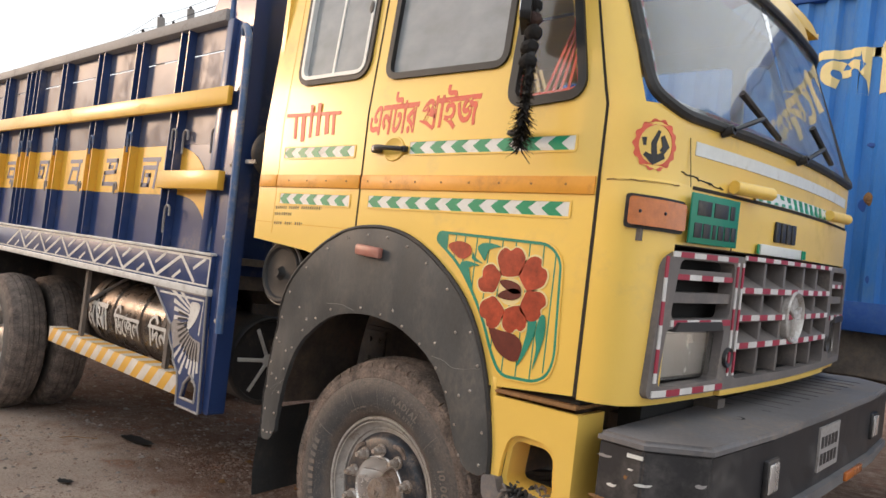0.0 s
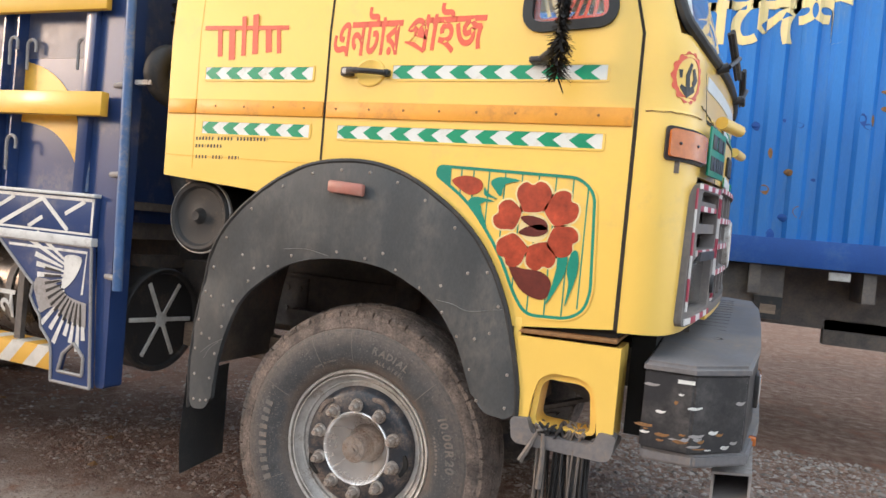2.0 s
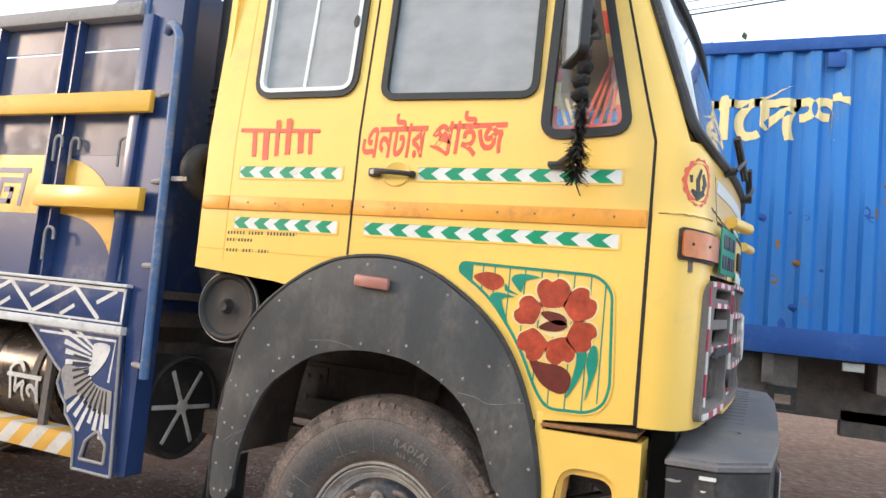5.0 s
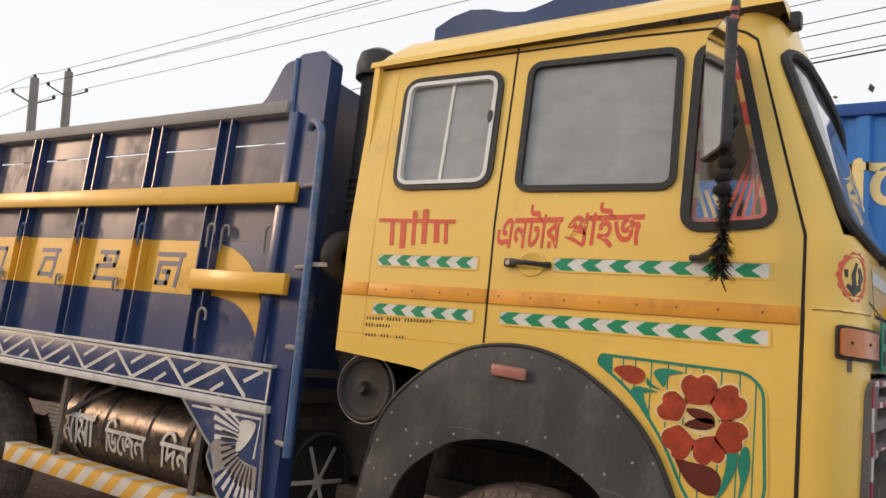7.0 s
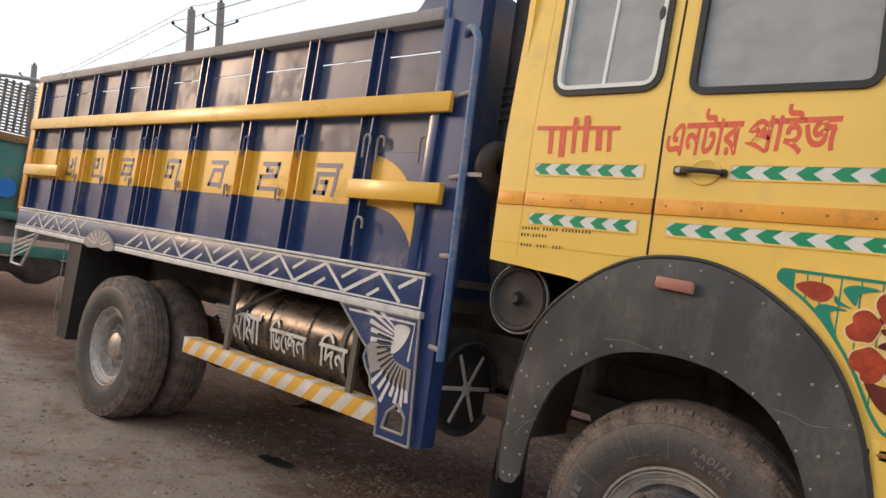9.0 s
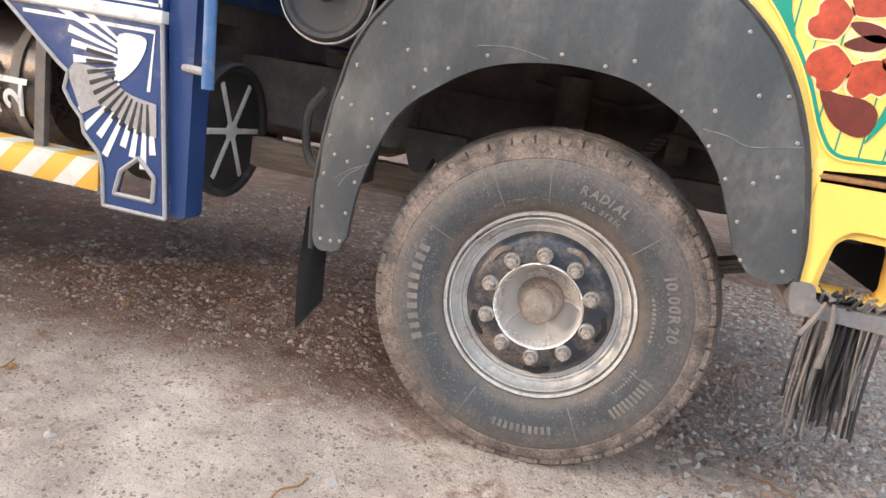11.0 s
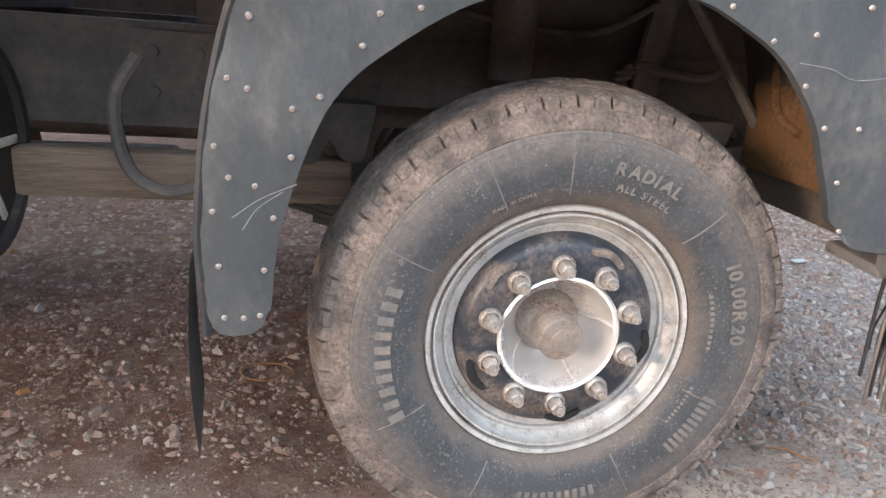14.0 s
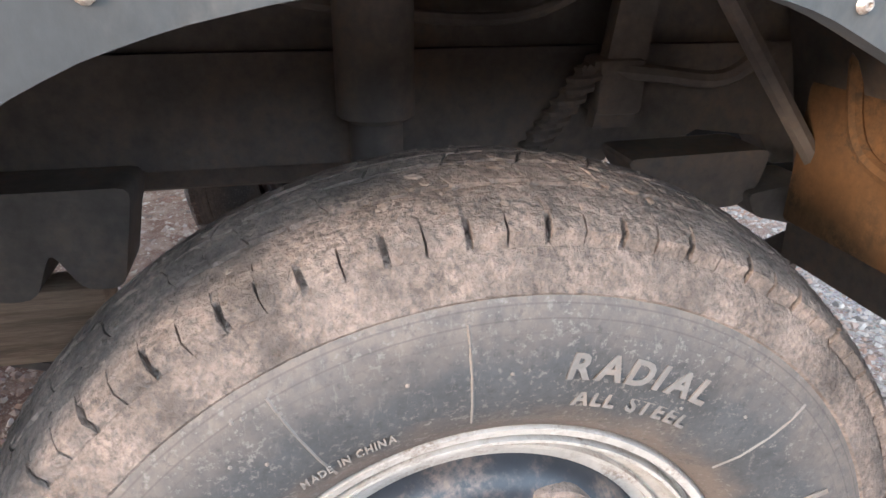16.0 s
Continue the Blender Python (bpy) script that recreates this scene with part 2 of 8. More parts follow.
LAMP_ORANGE = material("amber_lens", (0.55, 0.16, 0.03), 0.2, vary=0.12, scale=40, fine=200, bump=0.1, coat=0.5)
LAMP_RED = material("faded_red_reflector", (0.42, 0.17, 0.13), 0.35, vary=0.12, scale=30, fine=160, bump=0.05, dirt=(0.3, 0.2, 0.17), amount=0.5, dirt_scale=20)
TANK = material("tank_steel", (0.10, 0.085, 0.075), 0.24, metal=0.55, vary=0.2, scale=4, fine=70, bump=0.05, dirt=(0.16, 0.115, 0.085), amount=0.5, dirt_scale=5)
MIRROR = material("mirror_glass", (0.9, 0.9, 0.9), 0.03, metal=1.0, vary=0.0, bump=0)
CURTAIN = material("curtain_cloth", (0.62, 0.55, 0.50), 0.9, vary=0.1, scale=5, fine=90, bump=0.1)
SEAT = material("seat_cloth", (0.30, 0.29, 0.28), 0.9, vary=0.2, bump=0.1)
WOOL = material("black_wool", (0.012, 0.011, 0.011), 0.95, vary=0.3, scale=40, fine=200, bump=0.3)
WOOL_BROWN = material("brown_wool", (0.06, 0.035, 0.03), 0.95, vary=0.3, scale=40, fine=200, bump=0.3)
CONTAINER = material("container_blue", (0.028, 0.175, 0.54), 0.45, vary=0.12, scale=1.2, fine=60, bump=0.02, dirt=(0.10, 0.22, 0.45), amount=0.4, dirt_scale=1.4, stretch=(2, 2, 0.5))
CONTAINER_DARK = material("container_rail_blue", (0.015, 0.075, 0.32), 0.65, vary=0.15, scale=3, fine=60, bump=0.03, dirt=(0.08, 0.15, 0.34), amount=0.35, dirt_scale=3)
CREAM = material("cream_lettering", (0.80, 0.66, 0.32), 0.5, vary=0.08, scale=6, fine=80, bump=0.02)
TEAL_TRUCK = material("old_green_paint", (0.06, 0.19, 0.16), 0.6, vary=0.2, scale=3, fine=50, bump=0.05, dirt=(0.2, 0.13, 0.09), amount=0.4, dirt_scale=3)
CONCRETE = material("pole_concrete", (0.25, 0.24, 0.23), 0.9, vary=0.12, scale=5, fine=60, bump=0.1)
CABLE = material("black_cable", (0.02, 0.02, 0.022), 0.7, vary=0.1, bump=0)
LEAF = material("leaf_green", (0.075, 0.11, 0.03), 0.7, vary=0.4, scale=9, fine=40, bump=0.05)
GUARD = striped("striped_guard_paint", (0.72, 0.66, 0.58), (0.80, 0.45, 0.07), 0.085, 0, -0.9)
TAPE = striped("red_white_tape", (0.66, 0.64, 0.62), (0.35, 0.03, 0.06), 0.075, 1, 0)
WINDOW_TAPE = striped("red_yellow_tape", (0.75, 0.10, 0.06), (0.85, 0.60, 0.18), 0.09, 2, 0.0)
PLATE = material("plate_green", (0.01, 0.22, 0.13), 0.4, vary=0.08, scale=20, fine=200, bump=0.02)


def glass(name, tint, rough=0.02):
    m = bpy.data.materials.new(name)
    m.use_nodes = True
    p = m.node_tree.nodes["Principled BSDF"]
    p.inputs["Base Color"].default_value = (*tint, 1)
    p.inputs["Roughness"].default_value = rough
    p.inputs["Transmission Weight"].default_value = 1.0
    p.inputs["IOR"].default_value = 1.45
    return m


GLASS = glass("window_glass", (0.88, 0.90, 0.90))


def sky_film_glass(name, dust, share):
    """Glass under a pale film that stands for dust and the reflected sky."""
    m = glass(name, (0.9, 0.92, 0.92))
    n, l = m.node_tree.nodes, m.node_tree.links
    p = n["Principled BSDF"]
    d = n.new("ShaderNodeBsdfPrincipled")
    d.inputs[0].default_value = (*dust, 1)
    d.inputs["Roughness"].default_value = 0.10
    t = n.new("ShaderNodeTexNoise")
    t.inputs["Scale"].default_value, t.inputs["Detail"].default_value = 5, 6
    r = n.new("ShaderNodeMapRange")
    r.inputs[1].default_value, r.inputs[2].default_value = 0.3, 0.7
    r.inputs[3].default_value, r.inputs[4].default_value = share * 0.85, min(1, share * 1.15)
    l.new(t.outputs[0], r.inputs[0])
    x = n.new("ShaderNodeMixShader")
    l.new(r.outputs[0], x.inputs[0])
    l.new(p.outputs[0], x.inputs[1])
    l.new(d.outputs[0], x.inputs[2])
    l.new(x.outputs[0], n["Material Output"].inputs[0])
    return m


# the film's grey-blue paints the sky that the panes reflect
DOOR_GLASS = sky_film_glass("dusty_side_glass", (0.43, 0.45, 0.47), 0.60)
VENT_GLASS = sky_film_glass("vent_glass", (0.42, 0.43, 0.43), 0.07)
SCREEN_GLASS = sky_film_glass("windscreen_glass", (0.42, 0.46, 0.50), 0.22)
LENS = glass("headlamp_glass", (0.95, 0.95, 0.93), 0.12)


# ---------------------------------------------------------------- mesh helpers
def part(name, bm, mat, parent=None, label="", smooth=40):
    me = bpy.data.meshes.new(name)
    bmesh.ops.recalc_face_normals(bm, faces=bm.faces[:])
    bm.to_mesh(me)
    bm.free()
    for m in (mat if isinstance(mat, (list, tuple)) else [mat]):
        me.materials.append(m)
    if smooth:
        me.shade_smooth()
        me.set_sharp_from_angle(angle=radians(smooth))
    ob = new(name, me)
    if parent:
        ob.parent = parent
    if label:
        tagged(ob, label)
    return ob


def thing(name, label, category, kind="", group=""):
    return tagged(new(name), label, category, group, kind)


def box(bm, x0, x1, y0, y1, z0, z1, bevel=0.0, m=None):
    r = bmesh.ops.create_cube(bm, size=1, matrix=Matrix.Translation(((x0 + x1) / 2, (y0 + y1) / 2, (z0 + z1) / 2)) @ Matrix.Diagonal((abs(x1 - x0), abs(y1 - y0), abs(z1 - z0), 1)))
    vs = r["verts"]
    if bevel:
        es = {e for v in vs for e in v.link_edges}
        f = bmesh.ops.bevel(bm, geom=list(es), offset=bevel, segments=2, profile=0.5, affect="EDGES")
        vs = list({v for q in f["faces"] for v in q.verts} | {v for v in vs if v.is_valid})
    if m is not None:
        bmesh.ops.transform(bm, matrix=m, verts=vs)
    return vs


def boxes(*rows, bevel=0.0):
    bm = bmesh.new()
    for r in rows:
        box(bm, *r, bevel=bevel)
    return bm


def rounded(pts, r, n=5):
    """A polygon with its corners rounded by r."""
    out = []
    k = len(pts)
    for i in range(k):
        p, a, b = Vector(pts[i]), Vector(pts[i - 1]), Vector(pts[(i + 1) % k])
        ri = r[i] if isinstance(r, (list, tuple)) else r
        da, db = (a - p), (b - p)
        t = min(ri, da.length * 0.48, db.length * 0.48)
        if t < 1e-4:
            out.append(tuple(p))
            continue
        pa, pb = p + da.normalized() * t, p + db.normalized() * t
        for j in range(n + 1):
            s = j / n
            q = pa * (1 - s) ** 2 + p * 2 * s * (1 - s) + pb * s * s
            out.append(tuple(q))
    return out


def grown(pts, d):
    """A closed polygon offset outwards by d."""
    k = len(pts)
    area = sum(pts[i - 1][0] * pts[i][1] - pts[i][0] * pts[i - 1][1] for i in range(k))
    s = 1 if area > 0 else -1
    out = []
    for i in range(k):
        a, b = Vector(pts[i - 1]), Vector(pts[(i + 1) % k])
        t = (b - a).normalized()
        out.append((pts[i][0] + s * t.y * d, pts[i][1] - s * t.x * d))
    return out


def spline(pts, n=6, closed=False):
    """A smooth curve through the points (2D or 3D)."""
    P = [Vector(p) for p in pts]
    k = len(P)
    out = []
    for i in range(k if closed else k - 1):
        p0 = P[i - 1] if (i > 0 or closed) else P[0] * 2 - P[1]
        p1, p2 = P[i], P[(i + 1) % k]
        p3 = P[(i + 2) % k] if (i + 2 < k or closed) else P[-1] * 2 - P[-2]
        for j in range(n):
            t = j / n
            out.append(tuple(0.5 * ((2 * p1) + (p2 - p0) * t + (2 * p0 - 5 * p1 + 4 * p2 - p3) * t * t + (3 * p1 - p0 - 3 * p2 + p3) * t ** 3)))
    if not closed:
        out.append(tuple(P[-1]))
    return out


def panel(bm, outer, d0, d1, holes=(), shift=None):
    """A plate in the x-z plane from y=d0 to y=d1 with holes; shift(x, z) moves it in y."""
    from mathutils.geometry import tessellate_polygon
    loops = [list(outer)] + [list(h) for h in holes]
    tris = tessellate_polygon([[Vector((p[0], p[1], 0)) for p in lp] for lp in loops])
    flat = [p for lp in loops for p in lp]
    f = shift or (lambda x, z: 0.0)
    A = [bm.verts.new((p[0], d0 + f(*p), p[1])) for p in flat]
    B = [bm.verts.new((p[0], d1 + f(*p), p[1])) for p in flat]
    for t in tris:
        for side in (A, B):
            try:
                bm.faces.new([side[i] for i in t])
            except ValueError:
                pass
    o = 0
    for lp in loops:
        k = len(lp)
        for i in range(k):
            a, b = o + i, o + (i + 1) % k
            bm.faces.new((A[a], A[b], B[b], B[a]))
        o += k
    return A + B


def plate(outer, d0, d1, holes=(), shift=None):
    bm = bmesh.new()
    panel(bm, outer, d0, d1, holes, shift)
    return bm


def tube(bm, pts, r, n=8, closed=False):
    P = [Vector(p) for p in pts]
    k = len(P)
    rings = []
    up = None
    for i in range(k):
        a = P[i - 1] if (i > 0 or closed) else P[i]
        b = P[(i + 1) % k] if (i < k - 1 or closed) else P[i]
        d = (b - a).normalized()
        if up is None:
            up = Vector((0, 0, 1)) if abs(d.z) < 0.9 else Vector((1, 0, 0))
        s = d.cross(up).normalized()
        up = s.cross(d).normalized()
        rr = r[i] if isinstance(r, (list, tuple)) else r
        rings.append([bm.verts.new(P[i] + (s * math.cos(t) + up * math.sin(t)) * rr) for t in [2 * math.pi * j / n for j in range(n)]])
    for i in range(k if closed else k - 1):
        A, B = rings[i], rings[(i + 1) % k]
        for j in range(n):
            bm.faces.new((A[j], A[(j + 1) % n], B[(j + 1) % n], B[j]))
    if not closed:
        bm.faces.new(rings[0]), bm.faces.new(rings[-1])


def tubes(*rows):
    bm = bmesh.new()
    for pts, r in rows:
        tube(bm, pts, r)
    return bm


def turned(bm, profile, centre=(0, 0, 0), n=64, axis="y", mat=0, closed=False):
    """A solid of revolution; profile is (radius, along) about the axis."""
    rings = []
    for r, h in profile:
        ring = []
        for j in range(n):
            t = 2 * math.pi * j / n
            c, s = math.cos(t) * max(r, 1e-4), math.sin(t) * max(r, 1e-4)
            v = (c, h, s) if axis == "y" else (h, c, s) if axis == "x" else (c, s, h)
            ring.append(bm.verts.new(Vector(centre) + Vector(v)))
        rings.append(ring)
    for A, B in zip(rings, rings[1:] + ([rings[0]] if closed else [])):
        for j in range(n):
            f = bm.faces.new((A[j], A[(j + 1) % n], B[(j + 1) % n], B[j]))
            f.material_index = mat
    return bm


def stroke(bm, pts, w, y, t=0.0015):
    """A painted line of width w along pts in the x-z plane, proud of y by t."""
    P = [Vector(p) for p in pts]
    L, R = [], []
    for i, p in enumerate(P):
        d = (P[min(i + 1, len(P) - 1)] - P[max(i - 1, 0)]).normalized()
        nrm = Vector((-d.y, d.x)) * ((w[i] if isinstance(w, (list, tuple)) else w) / 2)
        L.append(tuple(p + nrm))
        R.append(tuple(p - nrm))
    panel(bm, L + R[::-1], y - t, y)


def lettering(text, height, bold=0.0, shear=0.0):
    """Flat lettering as mesh data, width along x and height along z, facing -y."""
    cu = bpy.data.curves.new("lettering", "FONT")
    cu.body, cu.size, cu.offset, cu.shear, cu.resolution_u = text, height, bold * height, shear, 3
    cu.extrude = 0.0008
    ob = bpy.data.objects.new("lettering", cu)
    scene.collection.objects.link(ob)
    bpy.context.view_layer.update()
    me = bpy.data.meshes.new_from_object(ob.evaluated_get(bpy.context.evaluated_depsgraph_get()))
    bpy.data.objects.remove(ob)
    bm = bmesh.new()
    bm.from_mesh(me)
    bpy.data.meshes.remove(me)
    for v in bm.verts:
        v.co = Vector((v.co.x, -v.co.z, v.co.y))
    return bm


def fitted(bm, x0, x1, z0, z1, y):
    """Moves and scales lettering into a rectangle of the x-z plane at y."""
    xs, zs = [v.co.x for v in bm.verts], [v.co.z for v in bm.verts]
    sx, sz = (x1 - x0) / (max(xs) - min(xs)), (z1 - z0) / (max(zs) - min(zs))
    lx, lz = min(xs), min(zs)
    for v in bm.verts:
        v.co = Vector((x0 + (v.co.x - lx) * sx, y + v.co.y, z0 + (v.co.z - lz) * sz))
    return bm


# ---------------------------------------------------------------- ground
def ground_material():
    """Pale dusty apron, red-brown earth with painted shade along and under the truck, grey gravel bed ahead of it."""
    m = material("dirt_ground", (0.68, 0.55, 0.45), 0.95, vary=0.40, scale=2.2, fine=120, bump=1.0, dirt=(0.27, 0.145, 0.095), amount=0.45, dirt_scale=1.3, spec=0.1)
    n, l = m.node_tree.nodes, m.node_tree.links
    p = n["Principled BSDF"]
    out = p.inputs["Base Color"].links[0].from_socket
    co = n.new("ShaderNodeTexCoord").outputs["Object"]
    sep = n.new("ShaderNodeSeparateXYZ")
    l.new(co, sep.inputs[0])

    def noise_of(s, d=6.0, r=0.6):
        t = n.new("ShaderNodeTexNoise")
        t.inputs["Scale"].default_value, t.inputs["Detail"].default_value, t.inputs["Roughness"].default_value = s, d, r
        l.new(co, t.inputs["Vector"])
        return t.outputs[0]

    def span(src, a, b, c=0.0, d=1.0):
        r = n.new("ShaderNodeMapRange")
        r.interpolation_type = "SMOOTHSTEP"
        r.inputs[1].default_value, r.inputs[2].default_value, r.inputs[3].default_value, r.inputs[4].default_value = a, b, c, d
        l.new(src, r.inputs[0])
        return r.outputs[0]

    def op(kind, a, b):
        q = n.new("ShaderNodeMath")
        q.operation = kind
        for i, v in enumerate((a, b)):
            if isinstance(v, float):
                q.inputs[i].default_value = v
            else:
                l.new(v, q.inputs[i])
        return q.outputs[0]

    def blend(a, fac, b):
        x = n.new("ShaderNodeMixRGB")
        l.new(fac, x.inputs[0])
        l.new(a, x.inputs[1])
        if isinstance(b, tuple):
            x.inputs[2].default_value = (*b, 1)
        else:
            l.new(b, x.inputs[2])
        return x.outputs[0]

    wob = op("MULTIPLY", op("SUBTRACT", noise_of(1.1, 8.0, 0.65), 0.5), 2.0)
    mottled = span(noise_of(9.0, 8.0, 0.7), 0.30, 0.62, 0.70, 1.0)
    # reddish earth, deepened here to paint the shade beneath the truck
    shaded_soil = op("MULTIPLY", span(op("ADD", sep.outputs[1], wob), 0.0, 0.70), mottled)
    shaded_soil = op("MULTIPLY", shaded_soil, span(op("ADD", sep.outputs[0], wob), 7.0, 4.0))
    rear = op("MULTIPLY", span(op("ADD", sep.outputs[0], wob), -0.9, -2.2), 0.7)
    out = blend(out, rear, (0.34, 0.27, 0.225))
    out = blend(out, shaded_soil, (0.170, 0.096, 0.067))
    vo = n.new("ShaderNodeTexVoronoi")
    vo.inputs["Scale"].default_value = 95
    l.new(co, vo.inputs["Vector"])
    grey = n.new("ShaderNodeHueSaturation")
    grey.inputs["Saturation"].default_value, grey.inputs["Value"].default_value = 0.14, 0.45
    l.new(vo.outputs["Color"], grey.inputs["Color"])
    bed = op("MULTIPLY", span(op("ADD", sep.outputs[0], wob), 0.35, 1.0), span(noise_of(5.0), 0.32, 0.6, 0.15, 0.65))
    bed = op("MULTIPLY", bed, span(op("ADD", sep.outputs[1], wob), 2.8, 1.6))
    out = blend(out, bed, grey.outputs[0])
    out = blend(out, span(noise_of(38.0, 4.0, 0.7), 0.56, 0.72, 0.0, 0.45), (0.17, 0.105, 0.078))
    out = blend(out, span(noise_of(210.0, 3.0, 0.7), 0.56, 0.70, 0.0, 0.5), (0.60, 0.53, 0.46))
    out = blend(out, span(noise_of(160.0, 3.0, 0.7), 0.44, 0.32, 0.0, 0.55), (0.10, 0.07, 0.055))
    patch = op("MULTIPLY", span(noise_of(2.6, 9.0, 0.72), 0.54, 0.64), span(noise_of(26.0, 5.0, 0.7), 0.38, 0.60, 0.2, 0.85))
    out = blend(out, patch, (0.27, 0.135, 0.088))
    l.new(out, p.inputs["Base Color"])
    relief = n.new("ShaderNodeBump")
    relief.inputs["Strength"].default_value, relief.inputs["Distance"].default_value = 0.9, 0.03
    l.new(noise_of(20.0, 9.0, 0.7), relief.inputs["Height"])
    l.new(p.inputs["Normal"].links[0].from_socket, relief.inputs["Normal"])
    l.new(relief.outputs[0], p.inputs["Normal"])
    return m


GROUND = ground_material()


def ground_height(x, y):
    near = math.exp(-((x + 1.0) ** 2 + (y + 0.2) ** 2) / 60)
    h = 0.028 * noise.noise(Vector((x * 0.55, y * 0.55, 0.3))) + 0.012 * noise.noise(Vector((x * 2.1, y * 2.1, 4.0))) + 0.006 * noise.noise(Vector((x * 7, y * 7, 1.0)))
    return h * near - 0.006 - 0.072 * min(1.0, max(0.0, (-1.0 - x) / 3.0))


def build_ground():
    xs = [-3000, -400, -90, -40, -22] + list(np.arange(-14, 5.0, 0.11)) + [7, 12, 25, 60, 300, 3000]
    ys = [-3000, -300, -60, -20, -9] + list(np.arange(-4.5, 6.5, 0.11)) + [9, 15, 30, 80, 400, 3000]
    nx, ny = len(xs), len(ys)
    verts = [(x, y, ground_height(x, y)) for y in ys for x in xs]
    faces = [(j * nx + i, j * nx + i + 1, (j + 1) * nx + i + 1, (j + 1) * nx + i) for j in range(ny - 1) for i in range(nx - 1)]
    me = bpy.data.meshes.new("ground")
    me.from_pydata(verts, [], faces)
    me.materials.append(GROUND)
    me.shade_smooth()
    tagged(new("ground", me), "dusty reddish-brown dirt yard strewn with gravel", "ground", kind="structure")


build_ground()

# ---------------------------------------------------------------- the truck
truck = thing("dump_truck", "yellow-cabbed cargo truck with a blue and yellow painted steel body", "truck")


def build_tyre(seg=120):
    """Tyre about the y axis, outer face at y = 0."""
    bm = bmesh.new()
    prof = [(0.300, 0.062), (0.312, 0.036), (0.335, 0.020), (0.365, 0.009), (0.40, 0.003), (0.43, 0.002), (0.455, 0.006), (0.468, 0.012), (0.471, 0.010), (0.478, 0.012), (0.490, 0.014), (0.508, 0.021), (0.518, 0.034)]
    turned(bm, prof[:8], n=seg)
    turned(bm, prof[7:], n=seg, mat=1)
    base = [(0.518, 0.034), (0.529, 0.05), (0.543, 0.10), (0.549, 0.145), (0.543, 0.19), (0.529, 0.24), (0.518, 0.256)]
    turned(bm, base, n=seg, mat=1)
    turned(bm, [(r, 0.29 - y) for r, y in prof[::-1]], n=seg)
    return bm


def crown(y):
    """Radius of the worn tread across its width."""
    return float(np.interp(min(y, 0.29 - y), [0.022, 0.03, 0.05, 0.084, 0.11, 0.145], [0.524, 0.532, 0.540, 0.548, 0.554, 0.558]))


def build_tread(pitches=46):
    """Blocks of the tread: shoulder lugs with sipes and zigzag ribs between narrow grooves."""
    bm = bmesh.new()
    step = 2 * math.pi / pitches
    rnd = random.Random(8)

    def block(t0, t1, y0, y1, skew=0.0, drop=0.0, kink=0.0, parts=3):
        """Top and sides of one block, following the crown."""
        rows = []
        for k in range(parts + 1):
            f = k / parts
            y = y0 + (y1 - y0) * f
            s = skew * f + (kink if k % 2 else 0.0)
            row = []
            for t, low in ((t0, 1), (t0, 0), ((t0 + t1) / 2, 0), (t1, 0), (t1, 1)):
                r = crown(y) - drop - (0.014 if low else 0.0) + (0 if low else rnd.uniform(-0.0014, 0.0010))
                a = t + s + rnd.uniform(-0.0012, 0.0012)
                row.append(bm.verts.new((math.cos(a) * r, y + rnd.uniform(-0.0008, 0.0008), math.sin(a) * r)))
            rows.append(row)
        for A, B in zip(rows, rows[1:]):
            for i in range(4):
                bm.faces.new((A[i], A[i + 1], B[i + 1], B[i]))
        for row, y in ((rows[0], y0), (rows[-1], y1)):
            low = [bm.verts.new((v.co.x * 0.972, v.co.y, v.co.z * 0.972)) for v in row[1:4]]
            bm.faces.new((row[0], row[1], low[0])), bm.faces.new((row[3], row[4], low[2]))
            bm.faces.new((row[1], row[2], low[1], low[0])), bm.faces.new((row[2], row[3], low[2], low[1]))

    for k in range(pitches):
        a = k * step
        for side in (0, 1):
            f = (lambda y: y) if side == 0 else (lambda y: 0.29 - y)
            # a shoulder lug in two halves, parted by a sipe, over a nearly closed band
            block(a + step * 0.05, a + step * 0.505, f(0.023), f(0.050), 0.0, 0.0)
            block(a + step * 0.535, a + step * 0.955, f(0.023), f(0.047), 0.0, 0.0)
            block(a, a + step * 0.5, f(0.040), f(0.084), 0.0, 0.0006)
            block(a + step * 0.5, a + step, f(0.040), f(0.0805), 0.0, 0.0006)
            # an intermediate zigzag rib
            block(a, a + step * 0.5, f(0.090), f(0.126), step * 0.16, 0.0, step * 0.03)
            block(a + step * 0.5, a + step * 0.985, f(0.0865), f(0.1225), step * 0.16, 0.0, step * 0.03)
        block(a, a + step * 0.5, 0.132, 0.160, -step * 0.16)
        block(a + step * 0.5, a + step * 0.98, 0.129, 0.157, -step * 0.16)
    return bm


def build_mud():
    """Dried clods caked on the tread and in its grooves."""
    bm = bmesh.new()
    rnd = random.Random(21)
    for k in range(650):
        t, y = rnd.uniform(0, 6.283), rnd.triangular(0.024, 0.266, 0.10)
        s = rnd.uniform(0.0018, 0.0055)
        m = Matrix.Rotation(t, 4, "Y") @ Matrix.Translation((0, y, crown(y) - 0.001)) @ Matrix.Rotation(rnd.uniform(0, 3), 4, "Z") @ Matrix.Diagonal((s * rnd.uniform(0.8, 2.4), s * rnd.uniform(0.7, 1.6), s * 0.55, 1))
        for v in bmesh.ops.create_icosphere(bm, subdivisions=1, radius=1, matrix=m)["verts"]:
            v.co += Vector([rnd.uniform(-0.0007, 0.0007) for _ in range(3)])
    return bm


